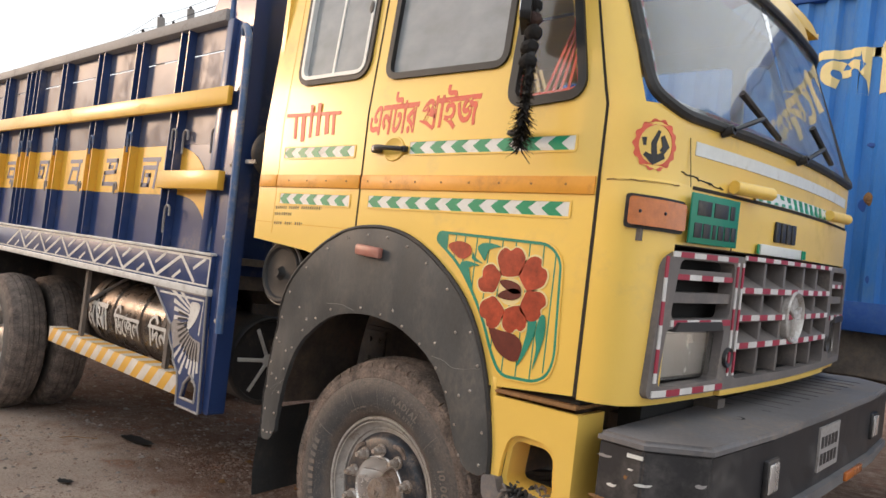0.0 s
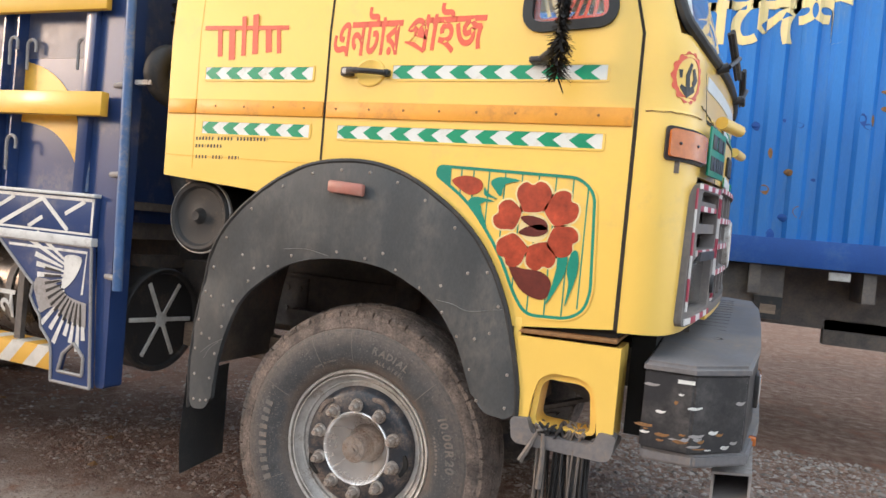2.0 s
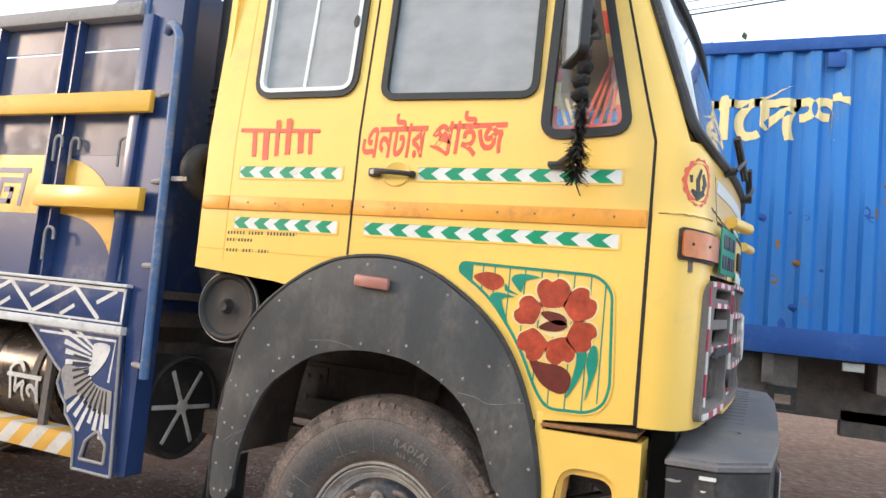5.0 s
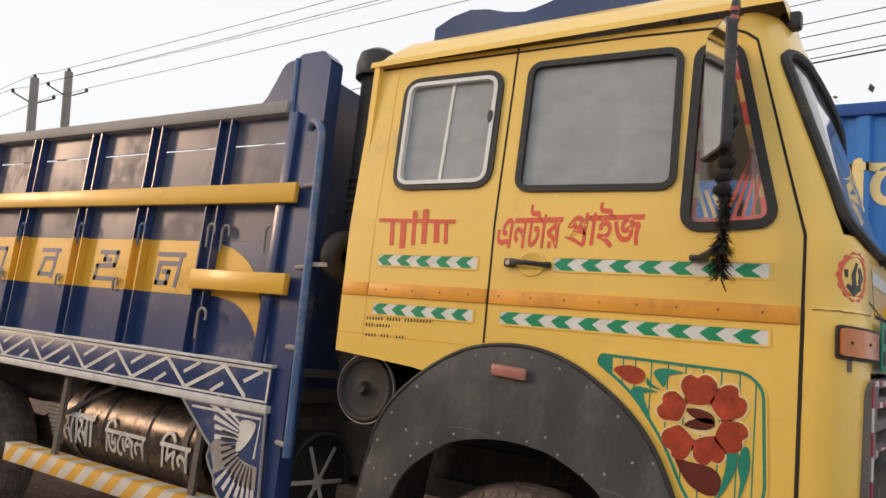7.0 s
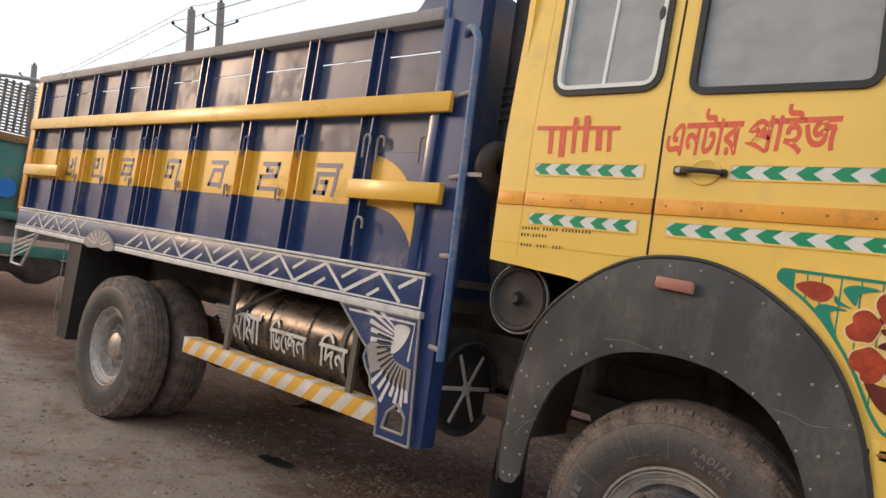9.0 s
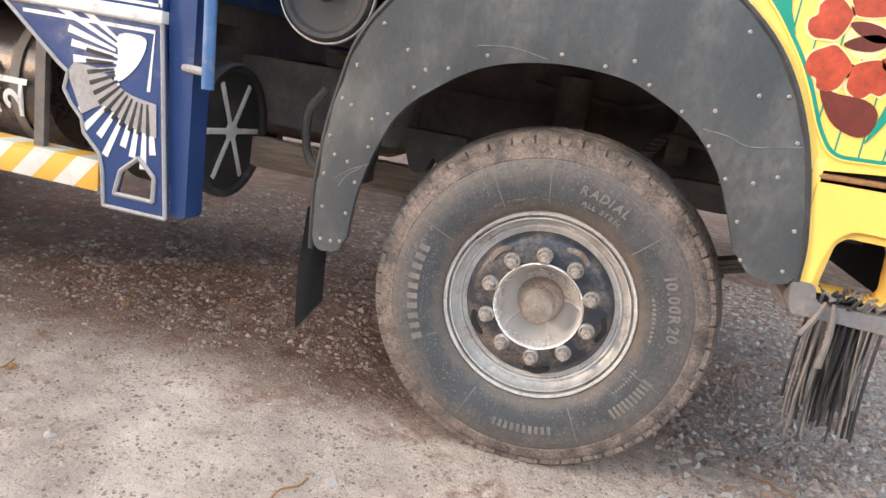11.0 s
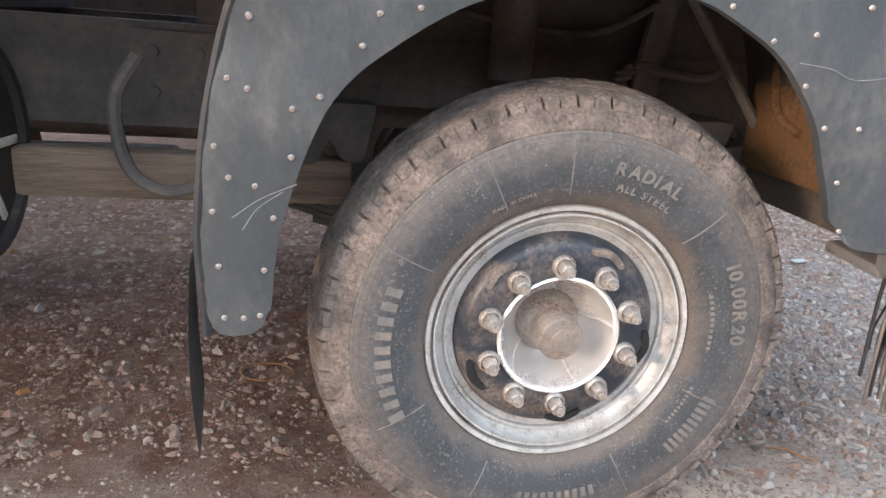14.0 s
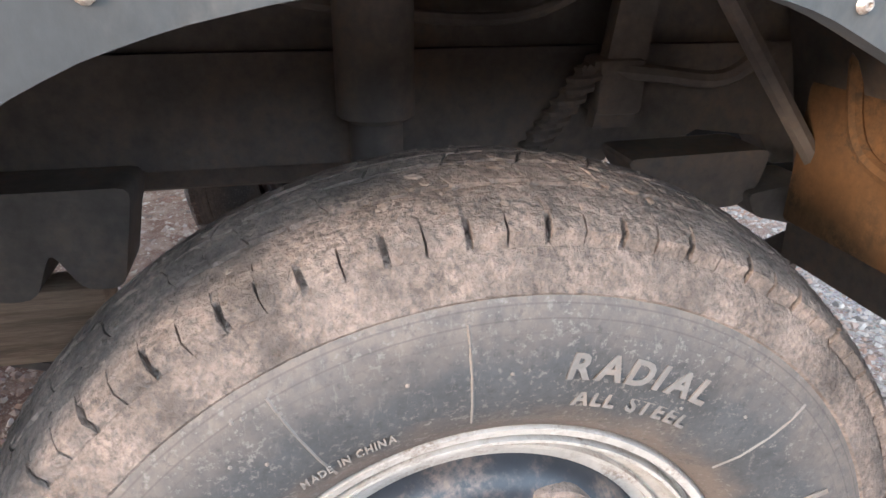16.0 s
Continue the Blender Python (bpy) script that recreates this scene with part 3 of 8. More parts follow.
def arc_text(bm_out, text, height, radius, middle, y, bold=0.02):
    """Raised letters along an arc of the sidewall; middle in degrees clockwise from the top."""
    glyphs, total = [], 0.0
    for ch in text:
        if ch == " ":
            glyphs.append((None, height * 0.45))
            total += height * 0.45
            continue
        b = lettering(ch, height, bold, 0.12)
        w = max(v.co.x for v in b.verts) - min(v.co.x for v in b.verts)
        glyphs.append((b, w + height * 0.10))
        total += w + height * 0.10
    a = radians(middle) - total / 2 / radius
    for b, w in glyphs:
        if b:
            mid = a + w / 2 / radius
            lo = min(v.co.x for v in b.verts)
            m = Matrix.Rotation(mid, 4, "Y") @ Matrix.Translation((-(w - height * 0.10) / 2 - lo, y, radius))
            b.transform(m)
            me = bpy.data.meshes.new("glyph")
            b.to_mesh(me)
            bm_out.from_mesh(me)
            bpy.data.meshes.remove(me)
            b.free()
        a += w / radius
    return bm_out


MUD = material("dried_mud", (0.21, 0.17, 0.142), 0.95, vary=0.4, scale=40, fine=200, bump=0.5)
SIDE_MARK = material("worn_rubber_marks", (0.165, 0.152, 0.142), 0.8, vary=0.2, scale=20, fine=120, bump=0.05, dirt=(0.3, 0.23, 0.18), amount=0.5, dirt_scale=12)


def sidewall_y(r):
    pts = [(0.300, 0.062), (0.312, 0.036), (0.335, 0.020), (0.365, 0.009), (0.40, 0.003), (0.43, 0.002), (0.455, 0.006), (0.468, 0.012)]
    for (a, ya), (b, yb) in zip(pts, pts[1:]):
        if a <= r <= b:
            return ya + (yb - ya) * (r - a) / (b - a)
    return 0.01


def build_tyre_marks():
    bm = bmesh.new()
    arc_text(bm, "RADIAL", 0.038, 0.388, 19.5, 0.002, 0.03)
    arc_text(bm, "ALL STEEL", 0.024, 0.355, 21, 0.009, 0.03)
    arc_text(bm, "10.00R20", 0.046, 0.392, 76, 0.000, 0.03)
    arc_text(bm, "MADE IN CHINA", 0.011, 0.345, -25, 0.0125)
    # two further maker's marks, as bars of their size
    for mid, length, h, r in ((-94, 0.30, 0.034, 0.400), (122, 0.15, 0.034, 0.400), (176, 0.18, 0.026, 0.40), (82, 0.13, 0.013, 0.352), (118, 0.10, 0.010, 0.352)):
        k = 10
        for i in range(k):
            t = radians(mid) + (i / (k - 1) - 0.5) * length / r
            w = length / k * 0.62
            vs = box(bm, -w / 2, w / 2, sidewall_y(r) - 0.001, sidewall_y(r) + 0.002, r - h * 0.5, r + h * 0.5)
            bmesh.ops.transform(bm, matrix=Matrix.Rotation(t, 4, "Y"), verts=vs)
    # fine mould ribs across the sidewall and a small boxed mark
    for t in (-62, -28, -5, 46, 112, 152, 205, 243):
        prev = None
        for i in range(9):
            r = 0.335 + i * 0.0145
            y = sidewall_y(r)
            cur = [bm.verts.new(Matrix.Rotation(radians(t), 3, "Y") @ Vector((dx, y - dy, r))) for dx, dy in ((-0.0016, 0), (0, 0.0016), (0.0016, 0))]
            if prev:
                bm.faces.new((prev[0], prev[1], cur[1], cur[0])), bm.faces.new((prev[1], prev[2], cur[2], cur[1]))
            prev = cur
    for i in range(40):
        t, r = random.uniform(0, 6.28), random.uniform(0.34, 0.45)
        vs = bmesh.ops.create_icosphere(bm, subdivisions=1, radius=0.0024, matrix=Matrix.Rotation(t, 4, "Y") @ Matrix.Translation((0, sidewall_y(r), r)))["verts"]
    return bm


def front_wheel():
    wheel = new("front_wheel")
    wheel.parent = truck
    tyre = part("tyre", build_tyre(), [TYRE, TREAD], wheel, "dusty black radial truck tyre")
    part("tread", build_tread(), TREAD, wheel, "worn dusty tread blocks", smooth=35)
    tagged(part("caked_mud", build_mud(), MUD, wheel, "dried brown mud caked on the tread", smooth=0), kind="stuff")
    tagged(part("sidewall_lettering", build_tyre_marks(), SIDE_MARK, wheel, "raised worn sidewall lettering", smooth=0), kind="stuff")
    bm = bmesh.new()
    turned(bm, [(0.232, 0.14), (0.236, 0.086), (0.250, 0.083), (0.252, 0.074), (0.258, 0.072), (0.260, 0.080), (0.272, 0.072), (0.279, 0.056), (0.281, 0.046), (0.285, 0.045), (0.287, 0.066), (0.292, 0.066), (0.294, 0.043), (0.303, 0.040), (0.307, 0.047), (0.306, 0.056), (0.296, 0.064)], n=96)
    part("rim", bm, RIM, wheel, "grey steel rim with rusty flange")
    bm = bmesh.new()
    turned(bm, [(0.238, 0.12), (0.2355, 0.087), (0.230, 0.074), (0.222, 0.060), (0.208, 0.050), (0.146, 0.048), (0.138, 0.056)], n=96)
    part("wheel_disc", bm, DISC, wheel, "black painted wheel disc with worn edges")
    # hand holes of the disc as slot plates, the near-black ones painted as shaded
    for k, t in enumerate((26, 98, 170, 242, 314)):
        bm = bmesh.new()
        out = spline([(-0.040, -0.004), (0, 0.010), (0.040, -0.004), (0.036, -0.016), (0, -0.007), (-0.036, -0.016)], 5, True)
        panel(bm, [(p[0], p[1] + 0.214) for p in out], 0.046, 0.062)
        bm.transform(Matrix.Rotation(radians(t), 4, "Y"))
        part("hand_hole", bm, TREAD if k in (0, 4) else RECESS_SHADE, wheel, "slotted opening in the wheel disc")
    bm = bmesh.new()
    turned(bm, [(0.143, 0.054), (0.143, 0.045), (0.139, 0.041), (0.134, 0.045), (0.131, 0.056), (0.125, 0.080), (0.114, 0.106), (0.097, 0.128), (0.076, 0.142), (0.055, 0.146)], n=64)
    part("hub_bowl", bm, CHROME, wheel, "polished steel hub bowl with rust streaks")
    for k in range(5):
        bm = bmesh.new()
        tube(bm, [(0, 0.142, 0.074), (0, 0.126, 0.096), (0, 0.104, 0.113), (0, 0.055, 0.131)], 0.0035, 6)
        bm.transform(Matrix.Rotation(radians(72 * k + 10), 4, "Y"))
        part("hub_rib", bm, CHROME, wheel)
    bm = bmesh.new()
    turned(bm, [(0.078, 0.16), (0.074, 0.125), (0.064, 0.108), (0.053, 0.098), (0.052, 0.034), (0.047, 0.027), (0.024, 0.026), (0.022, 0.022), (0.0, 0.022)], n=40)
    for k in range(6):
        vs = box(bm, -0.005, 0.005, 0.0235, 0.030, 0.029, 0.040, 0.001)
        bmesh.ops.transform(bm, matrix=Matrix.Rotation(radians(60 * k), 4, "Y"), verts=vs)
    turned(bm, [(0.011, 0.026), (0.011, 0.014), (0.0, 0.014)], n=6)
    part("hub_cap", bm, HUB_CAP, wheel, "greasy steel hub cap")
    nut_mesh = None
    for k in range(10):
        t = radians(-3.5 + 36 * k)
        if nut_mesh is None:
            bm = bmesh.new()
            turned(bm, [(0.026, 0.050), (0.026, 0.042), (0.021, 0.036), (0.019, 0.036)], n=24)
            turned(bm, [(0.0185, 0.044), (0.0185, 0.014), (0.015, 0.010), (0.011, 0.010)], n=6)
            turned(bm, [(0.011, 0.012), (0.011, -0.002), (0.009, -0.006), (0.0, -0.006)], n=12)
            o = part("wheel_nut", bm, NUT, wheel)
            nut_mesh = o.data
        else:
            o = new("wheel_nut", nut_mesh)
            o.parent = wheel
        o.matrix_basis = Matrix.Rotation(t, 4, "Y") @ Matrix.Translation((0, 0, 0.1675))
    return wheel


TYRE_FACE = 0.097                                  # outer face of the near front tyre
fw = front_wheel()
fw.matrix_basis = pose(0, TYRE_FACE, 0.524)
fw2 = copy_thing(fw, pose(0, 2.21, 0.524, 0, 0, 180))


def rear_wheel(outer_disc):
    wheel = new("rear_wheel")
    wheel.parent = truck
    src = fw.children
    for o in src:
        if o.name.split(".")[0] in ("tyre", "tread", "rim"):
            q = new(o.name.split(".")[0], o.data)
            q.parent = wheel
            tagged(q, o.get("label", ""))
    if outer_disc:
        bm = bmesh.new()
        turned(bm, [(0.276, 0.07), (0.262, 0.10), (0.250, 0.15), (0.235, 0.175), (0.10, 0.18), (0.0, 0.18)], n=64)
        part("wheel_disc", bm, RIM, wheel, "deep dished grey wheel disc")
        bm = bmesh.new()
        turned(bm, [(0.11, 0.19), (0.105, 0.10), (0.085, 0.085), (0.0, 0.083)], n=32)
        part("hub_cap", bm, NUT, wheel, "rusty axle hub")
        for k in range(10):
            q = new("wheel_nut", bpy.data.meshes["wheel_nut"])
            q.parent = wheel
            q.matrix_basis = Matrix.Rotation(radians(36 * k), 4, "Y") @ Matrix.Translation((0, 0.13, 0.1675))
    return wheel


RX = -4.45                                         # rear axle
rear_wheel(True).matrix_basis = pose(RX, -0.07, 0.452, 0, 17, 0)
rear_wheel(False).matrix_basis = pose(RX, 0.26, 0.452, 0, 5, 0)
rear_wheel(True).matrix_basis = pose(RX, 2.37, 0.452, 0, 40, 180)
rear_wheel(False).matrix_basis = pose(RX, 2.04, 0.452, 0, 9, 180)

# ---------------------------------------------------------------- cab (its own axes: u ahead, v inwards, z up)
CAB = pose(0, -0.003, 0)


def lean(z):
    return 0.0 if z < 2.08 else 0.055 * (z - 2.08) / 0.7


def bent(bm, cuts=(2.08, 2.3, 2.5, 2.7)):
    """Leans the upper part of a cab side inwards."""
    for z in cuts:
        bmesh.ops.bisect_plane(bm, geom=bm.verts[:] + bm.edges[:] + bm.faces[:], plane_co=(0, 0, z), plane_no=(0, 0, 1))
    for v in bm.verts:
        v.co.y += lean(v.co.z)
    return bm


REAR_WIN = rounded([(-0.735, 2.272), (-0.255, 2.262), (-0.262, 2.775), (-0.758, 2.79)], 0.075, 6)
DOOR_WIN = rounded([(-0.112, 2.236), (0.515, 2.216), (0.505, 2.765), (-0.118, 2.788)], 0.055, 6)
VENT_WIN = rounded([(0.572, 2.062), (0.862, 2.075), (0.712, 2.745), (0.578, 2.762)], 0.06, 6)
ARCH = [(-0.55, 1.30), (-0.40, 1.455), (-0.2, 1.57), (0.0, 1.58), (0.22, 1.52), (0.42, 1.36), (0.55, 1.16), (0.60, 1.066)]


def fender_y(u):
    return float(np.interp(u, [-0.73, -0.63, -0.58, -0.44, -0.15, 0.1, 0.3, 0.5, 0.65], [0.052, 0.042, 0.028, 0.015, -0.016, -0.018, -0.002, 0.010, 0.014]))


def cab_side(v0, v1, sgn=1):
    outer = [(-0.945, 1.52), (-0.52, 1.478)] + ARCH[1:] + [(0.955, 1.092), (0.957, 2.03), (0.775, 2.765), (0.745, 2.87), (-0.968, 2.905), (-0.968, 2.5)]
    bm = plate(outer, v0, v1, (REAR_WIN, DOOR_WIN, VENT_WIN))
    return bent(bm)


cab = part("cab", cab_side(0.0, 0.035), YELLOW, truck, "glossy yellow painted truck cab", smooth=30)
cab.matrix_basis = CAB
WIDTH = 2.30
MID = WIDTH / 2
far = cab_side(0.0, 0.035)
for v in far.verts:
    v.co.y = WIDTH - v.co.y
part("far_side_panel", far, YELLOW, cab, smooth=30)

# plan of the front, from the near side seam round to the far one
def front_plan(s):
    """s from 0 (near side seam) to 1 (middle), as (u, v)."""
    pts = [(0.965, 0.0), (1.02, 0.004), (1.075, 0.030), (1.118, 0.085), (1.142, 0.165), (1.155, 0.26), (1.185, 0.60), (1.20, 0.90), (1.205, 1.15)]
    k = s * (len(pts) - 1)
    i = min(int(k), len(pts) - 2)
    f = k - i
    p0, p1, p2, p3 = pts[max(i - 1, 0)], pts[i], pts[i + 1], pts[min(i + 2, len(pts) - 1)]
    out = []
    for a, b, c, d in zip(p0, p1, p2, p3):
        out.append(0.5 * (2 * b + (c - a) * f + (2 * a - 5 * b + 4 * c - d) * f * f + (3 * b - a - 3 * c + d) * f ** 3))
    return out




def front_u(v):
    """How far ahead the front face stands at v."""
    w = v if v <= MID else WIDTH - v
    lo, hi = 0.0, 1.0
    for _ in range(30):
        mid = (lo + hi) / 2
        if front_plan(mid)[1] < w:
            lo = mid
        else:
            hi = mid
    return front_plan(lo)[0]


def rake(z):
    """Backward shift of the front at height z."""
    if z < 1.80:
        return 0.0
    if z < 2.0:
        return 0.012
    return 0.012 + 0.235 * (z - 2.0) / 0.75


def build_front():
    bm = bmesh.new()
    zs = [1.085, 1.12, 1.30, 1.50, 1.60, 1.70, 1.785, 1.795, 1.80, 1.88, 1.95, 2.0, 2.04, 2.15, 2.3, 2.45, 2.6, 2.70, 2.745, 2.80, 2.88]
    S = [i / 24 for i in range(25)]
    cols = [(front_plan(s), s) for s in S] + [((front_plan(s)[0], WIDTH - front_plan(s)[1]), s) for s in S[-2::-1]]
    grid = []
    for z in zs:
        row = []
        for (u, v), s in cols:
            k = min(1.0, 0.35 + s * 2.2)
            inset = 0.008 if abs(z - 1.795) < 0.004 else 0.0
            du = rake(z) * (0.78 + 0.22 * k)
            vv = v + (lean(z) if v < MID else -lean(z))
            low = 0.012 if z < 1.1 else 0.0
            row.append(bm.verts.new((u - du - inset - low * s, vv, z)))
        grid.append(row)
    for i in range(len(zs) - 1):
        for j in range(len(cols) - 1):
            s = (cols[j][1] + cols[j + 1][1]) / 2
            if 2.02 < (zs[i] + zs[i + 1]) / 2 < 2.72 and s > 0.29:
                continue
            if 1.12 <= zs[i] and zs[i + 1] <= 1.60 and s > 0.56:
                continue
            bm.faces.new((grid[i][j], grid[i][j + 1], grid[i + 1][j + 1], grid[i + 1][j]))
    return bm


part("front_panel", build_front(), YELLOW, cab, "rounded yellow cab front with cracked filler above the lamps")


def build_roof():
    bm = bmesh.new()
    rows = []
    prof = [(-0.035, 2.885), (-0.030, 2.915), (-0.010, 2.93), (0.03, 2.985), (0.10, 3.045), (0.24, 3.085), (0.6, 3.11), (MID - 0.06, 3.12)]
    prof = [(v + 0.06, z) for v, z in prof]
    full = prof + [(WIDTH - v, z) for v, z in prof[-2::-1]]
    for u in (-0.985, -0.97, -0.93, -0.85, -0.7, -0.3, 0.2, 0.5, 0.62, 0.72, 0.80, 0.86):
        e = 1.0
        if u < -0.85:
            e = 0.15 + 0.85 * math.sqrt(max(0, 1 - ((-0.85 - u) / 0.135) ** 2))
        if u > 0.5:
            e = 0.1 + 0.9 * math.sqrt(max(0, 1 - ((u - 0.5) / 0.37) ** 2))
        rows.append([bm.verts.new((u, v, 2.885 + (z - 2.885) * (e if z > 2.92 else 1))) for v, z in full])
    for A, B in zip(rows, rows[1:]):
        for j in range(len(full) - 1):
            bm.faces.new((A[j], A[j + 1], B[j + 1], B[j]))
    bm.faces.new(rows[0]), bm.faces.new(rows[-1])
    return bm


part("roof", build_roof(), YELLOW, cab, "rounded yellow roof with a rain gutter")
part("rear_wall", boxes((-0.962, -0.93, 0.03, WIDTH - 0.03, 1.52, 2.9)), YELLOW, cab)
part("cab_floor", boxes((-0.94, 1.10, 0.04, WIDTH - 0.04, 1.60, 1.64)), FRAME, cab)

# fender
FO = spline([(-0.742, 0.572), (-0.751, 0.71), (-0.751, 0.81), (-0.725, 1.03), (-0.655, 1.243), (-0.483, 1.437), (-0.274, 1.573), (-0.077, 1.616), (0.108, 1.600), (0.284, 1.522), (0.464, 1.378), (0.580, 1.18), (0.648, 0.93), (0.660, 0.782)], 6)
FI = spline([(-0.625, 0.585), (-0.612, 0.75), (-0.592, 0.84), (-0.553, 0.955), (-0.512, 1.036), (-0.440, 1.110), (-0.280, 1.212), (-0.090, 1.254), (0.090, 1.247), (0.195, 1.213), (0.310, 1.148), (0.400, 1.045), (0.460, 0.92), (0.508, 0.795)], 6)


def resample(line, n):
    d = [0.0]
    for a, b in zip(line, line[1:]):
        d.append(d[-1] + math.hypot(b[0] - a[0], b[1] - a[1]))
    s = np.linspace(0, d[-1], n)
    return list(zip(np.interp(s, d, [p[0] for p in line]), np.interp(s, d, [p[1] for p in line])))


def rim_y(u, z):
    """Depth of the fender's outer edge, which laps over the cab's panel."""
    lap = 1.0 if u > 0 else min(1.0, max(0.0, (z - 1.12) / 0.28))
    return fender_y(u) * (1 - lap) + min(fender_y(u), -0.014) * lap


def fender_face(u, z):
    """Depth of the fender's face at a point between its two arcs."""
    a = min(math.hypot(u - p[0], z - p[1]) for p in FO)
    b = min(math.hypot(u - p[0], z - p[1]) for p in FI)
    f = a / (a + b)
    return rim_y(u, z) * (1 - f) + fender_y(u) * f - (0.010 * (1 - (2 * f - 1) ** 4) - 0.003)


def build_fender(n=90, k=8):
    """A strip between the two arcs, slightly bulged, with turned-in edges."""
    bm = bmesh.new()
    rows = []
    for i, ((xo, zo), (xi, zi)) in enumerate(zip(resample(FO, n), resample(FI, n))):
        end = {0: 1.0, 1: 0.55, 2: 0.25}.get(min(i, n - 1 - i), 0.0)
        row = []
        for j in range(-1, k + 2):
            f = min(1, max(0, j / k))
            x, z = xo + (xi - xo) * f, zo + (zi - zo) * f + 0.045 * end * abs(2 * f - 1) ** 4
            y = fender_face(x, z) + (0.022 if j < 0 or j > k else 0.0) + 0.0012 * noise.noise(Vector((x * 5, z * 5, 2)))
            row.append(bm.verts.new((x, y, z)))
        rows.append(row)
    for A, B in zip(rows, rows[1:]):
        for j in range(k + 2):
            bm.faces.new((A[j], A[j + 1], B[j + 1], B[j]))
    for r in (rows[0], rows[-1]):
        bm.faces.new(r)
    return bm


part("wheel_arch_fender", build_fender(), FENDER, cab, "scuffed black rubber wheel-arch fender")

# cargo body
body = new("cargo_body")
body.parent = truck
tagged(body, "blue and yellow steel cargo body with hand-painted patterns")
BX0, BX1 = -6.97, -1.30
BAND0, BAND1 = 1.718, 2.016                        # yellow band along the side
part("side_sheet", boxes((BX0 + 0.03, BX1 - 0.1, 0.050, 0.058, 1.405, BAND0 - 0.001)), BLUE, body, "dark blue lower side sheet")
part("side_sheet", boxes((BX0 + 0.03, -2.0, 0.050, 0.058, BAND0, BAND1)), DEEP_YELLOW, body, "yellow painted band of the side")
part("side_sheet", boxes((-2.0, BX1 - 0.1, 0.050, 0.058, BAND0 + 0.0005, BAND1)), BLUE, body, "dark blue side sheet")
part("side_sheet", boxes((BX0 + 0.03, BX1 - 0.1, 0.050, 0.058, BAND1 + 0.001, 2.541)), PALE_BLUE, body, "glossy pale blue upper side sheet, warm reflection in its colour")
part("side_sheet", boxes((BX0 + 0.03, BX1 - 0.1, 0.050, 0.058, 2.551, 2.69)), PALE_BLUE, body, "glossy pale blue upper side sheet, warm reflection in its colour")
RIBS = [-1.90, -2.48, -3.07, -3.73, -4.297, -4.50, -5.045, -5.60, -6.17, -6.82]
for i, x in enumerate(RIBS):
    bm = bmesh.new()
    for z0, z1, k in ((1.405, BAND0, 0), (BAND0, BAND1, 1), (BAND1, 2.69, 0)):
        kk = 0 if (i == 0 and k == 1) else k
        for a, b, c, d in ((x - 0.050, x - 0.040, -0.002, 0.049), (x + 0.040, x + 0.050, -0.002, 0.049), (x - 0.04, x + 0.04, 0.040, 0.048)):
            n0 = len(bm.faces)
            box(bm, a, b, c, d, z0, z1)
            bm.faces.ensure_lookup_table()
            for f in bm.faces[n0:]:
                f.material_index = kk
    part("rib", bm, [BLUE, DEEP_YELLOW], body)
part("corner_post", boxes((BX0 - 0.02, BX0 + 0.10, -0.01, 0.09, 1.405, 2.70), bevel=0.006), ORANGE, body, "orange-brown stained corner post")
part("corner_post", boxes((-1.43, -1.37, -0.005, 0.049, 1.405, 2.69), bevel=0.003), BLUE, body, "dark blue corner post")
part("top_rail", boxes((BX0 - 0.02, -1.45, -0.012, 0.10, 2.688, 2.757), bevel=0.008), GREY_PAINT, body, "weathered grey top rail")
part("side_rail", boxes((-6.94, -1.285, -0.035, -0.004, 2.205, 2.306), bevel=0.004), DEEP_YELLOW, body, "yellow painted steel side rail")
part("short_rail", boxes((-1.93, -1.258, -0.045, -0.004, 1.747, 1.850), bevel=0.004), DEEP_YELLOW, body, "short yellow painted rail")
part("short_rail", boxes((-6.90, -6.04, -0.045, -0.004, 1.742, 1.846), bevel=0.004), DEEP_YELLOW, body, "short yellow painted rail")

# yellow crescent sweeping down at the front end
cres = spline([(-2.06, 2.008), (-1.86, 2.005), (-1.68, 1.95), (-1.55, 1.84), (-1.47, 1.66), (-1.447, 1.47)], 6) + spline([(-1.447, 1.47), (-1.53, 1.60), (-1.66, 1.69), (-1.84, 1.722), (-2.0, 1.724)], 6)[1:]
part("painted_crescent", plate(cres, 0.047, 0.0495), DEEP_YELLOW, body, "yellow painted crescent")

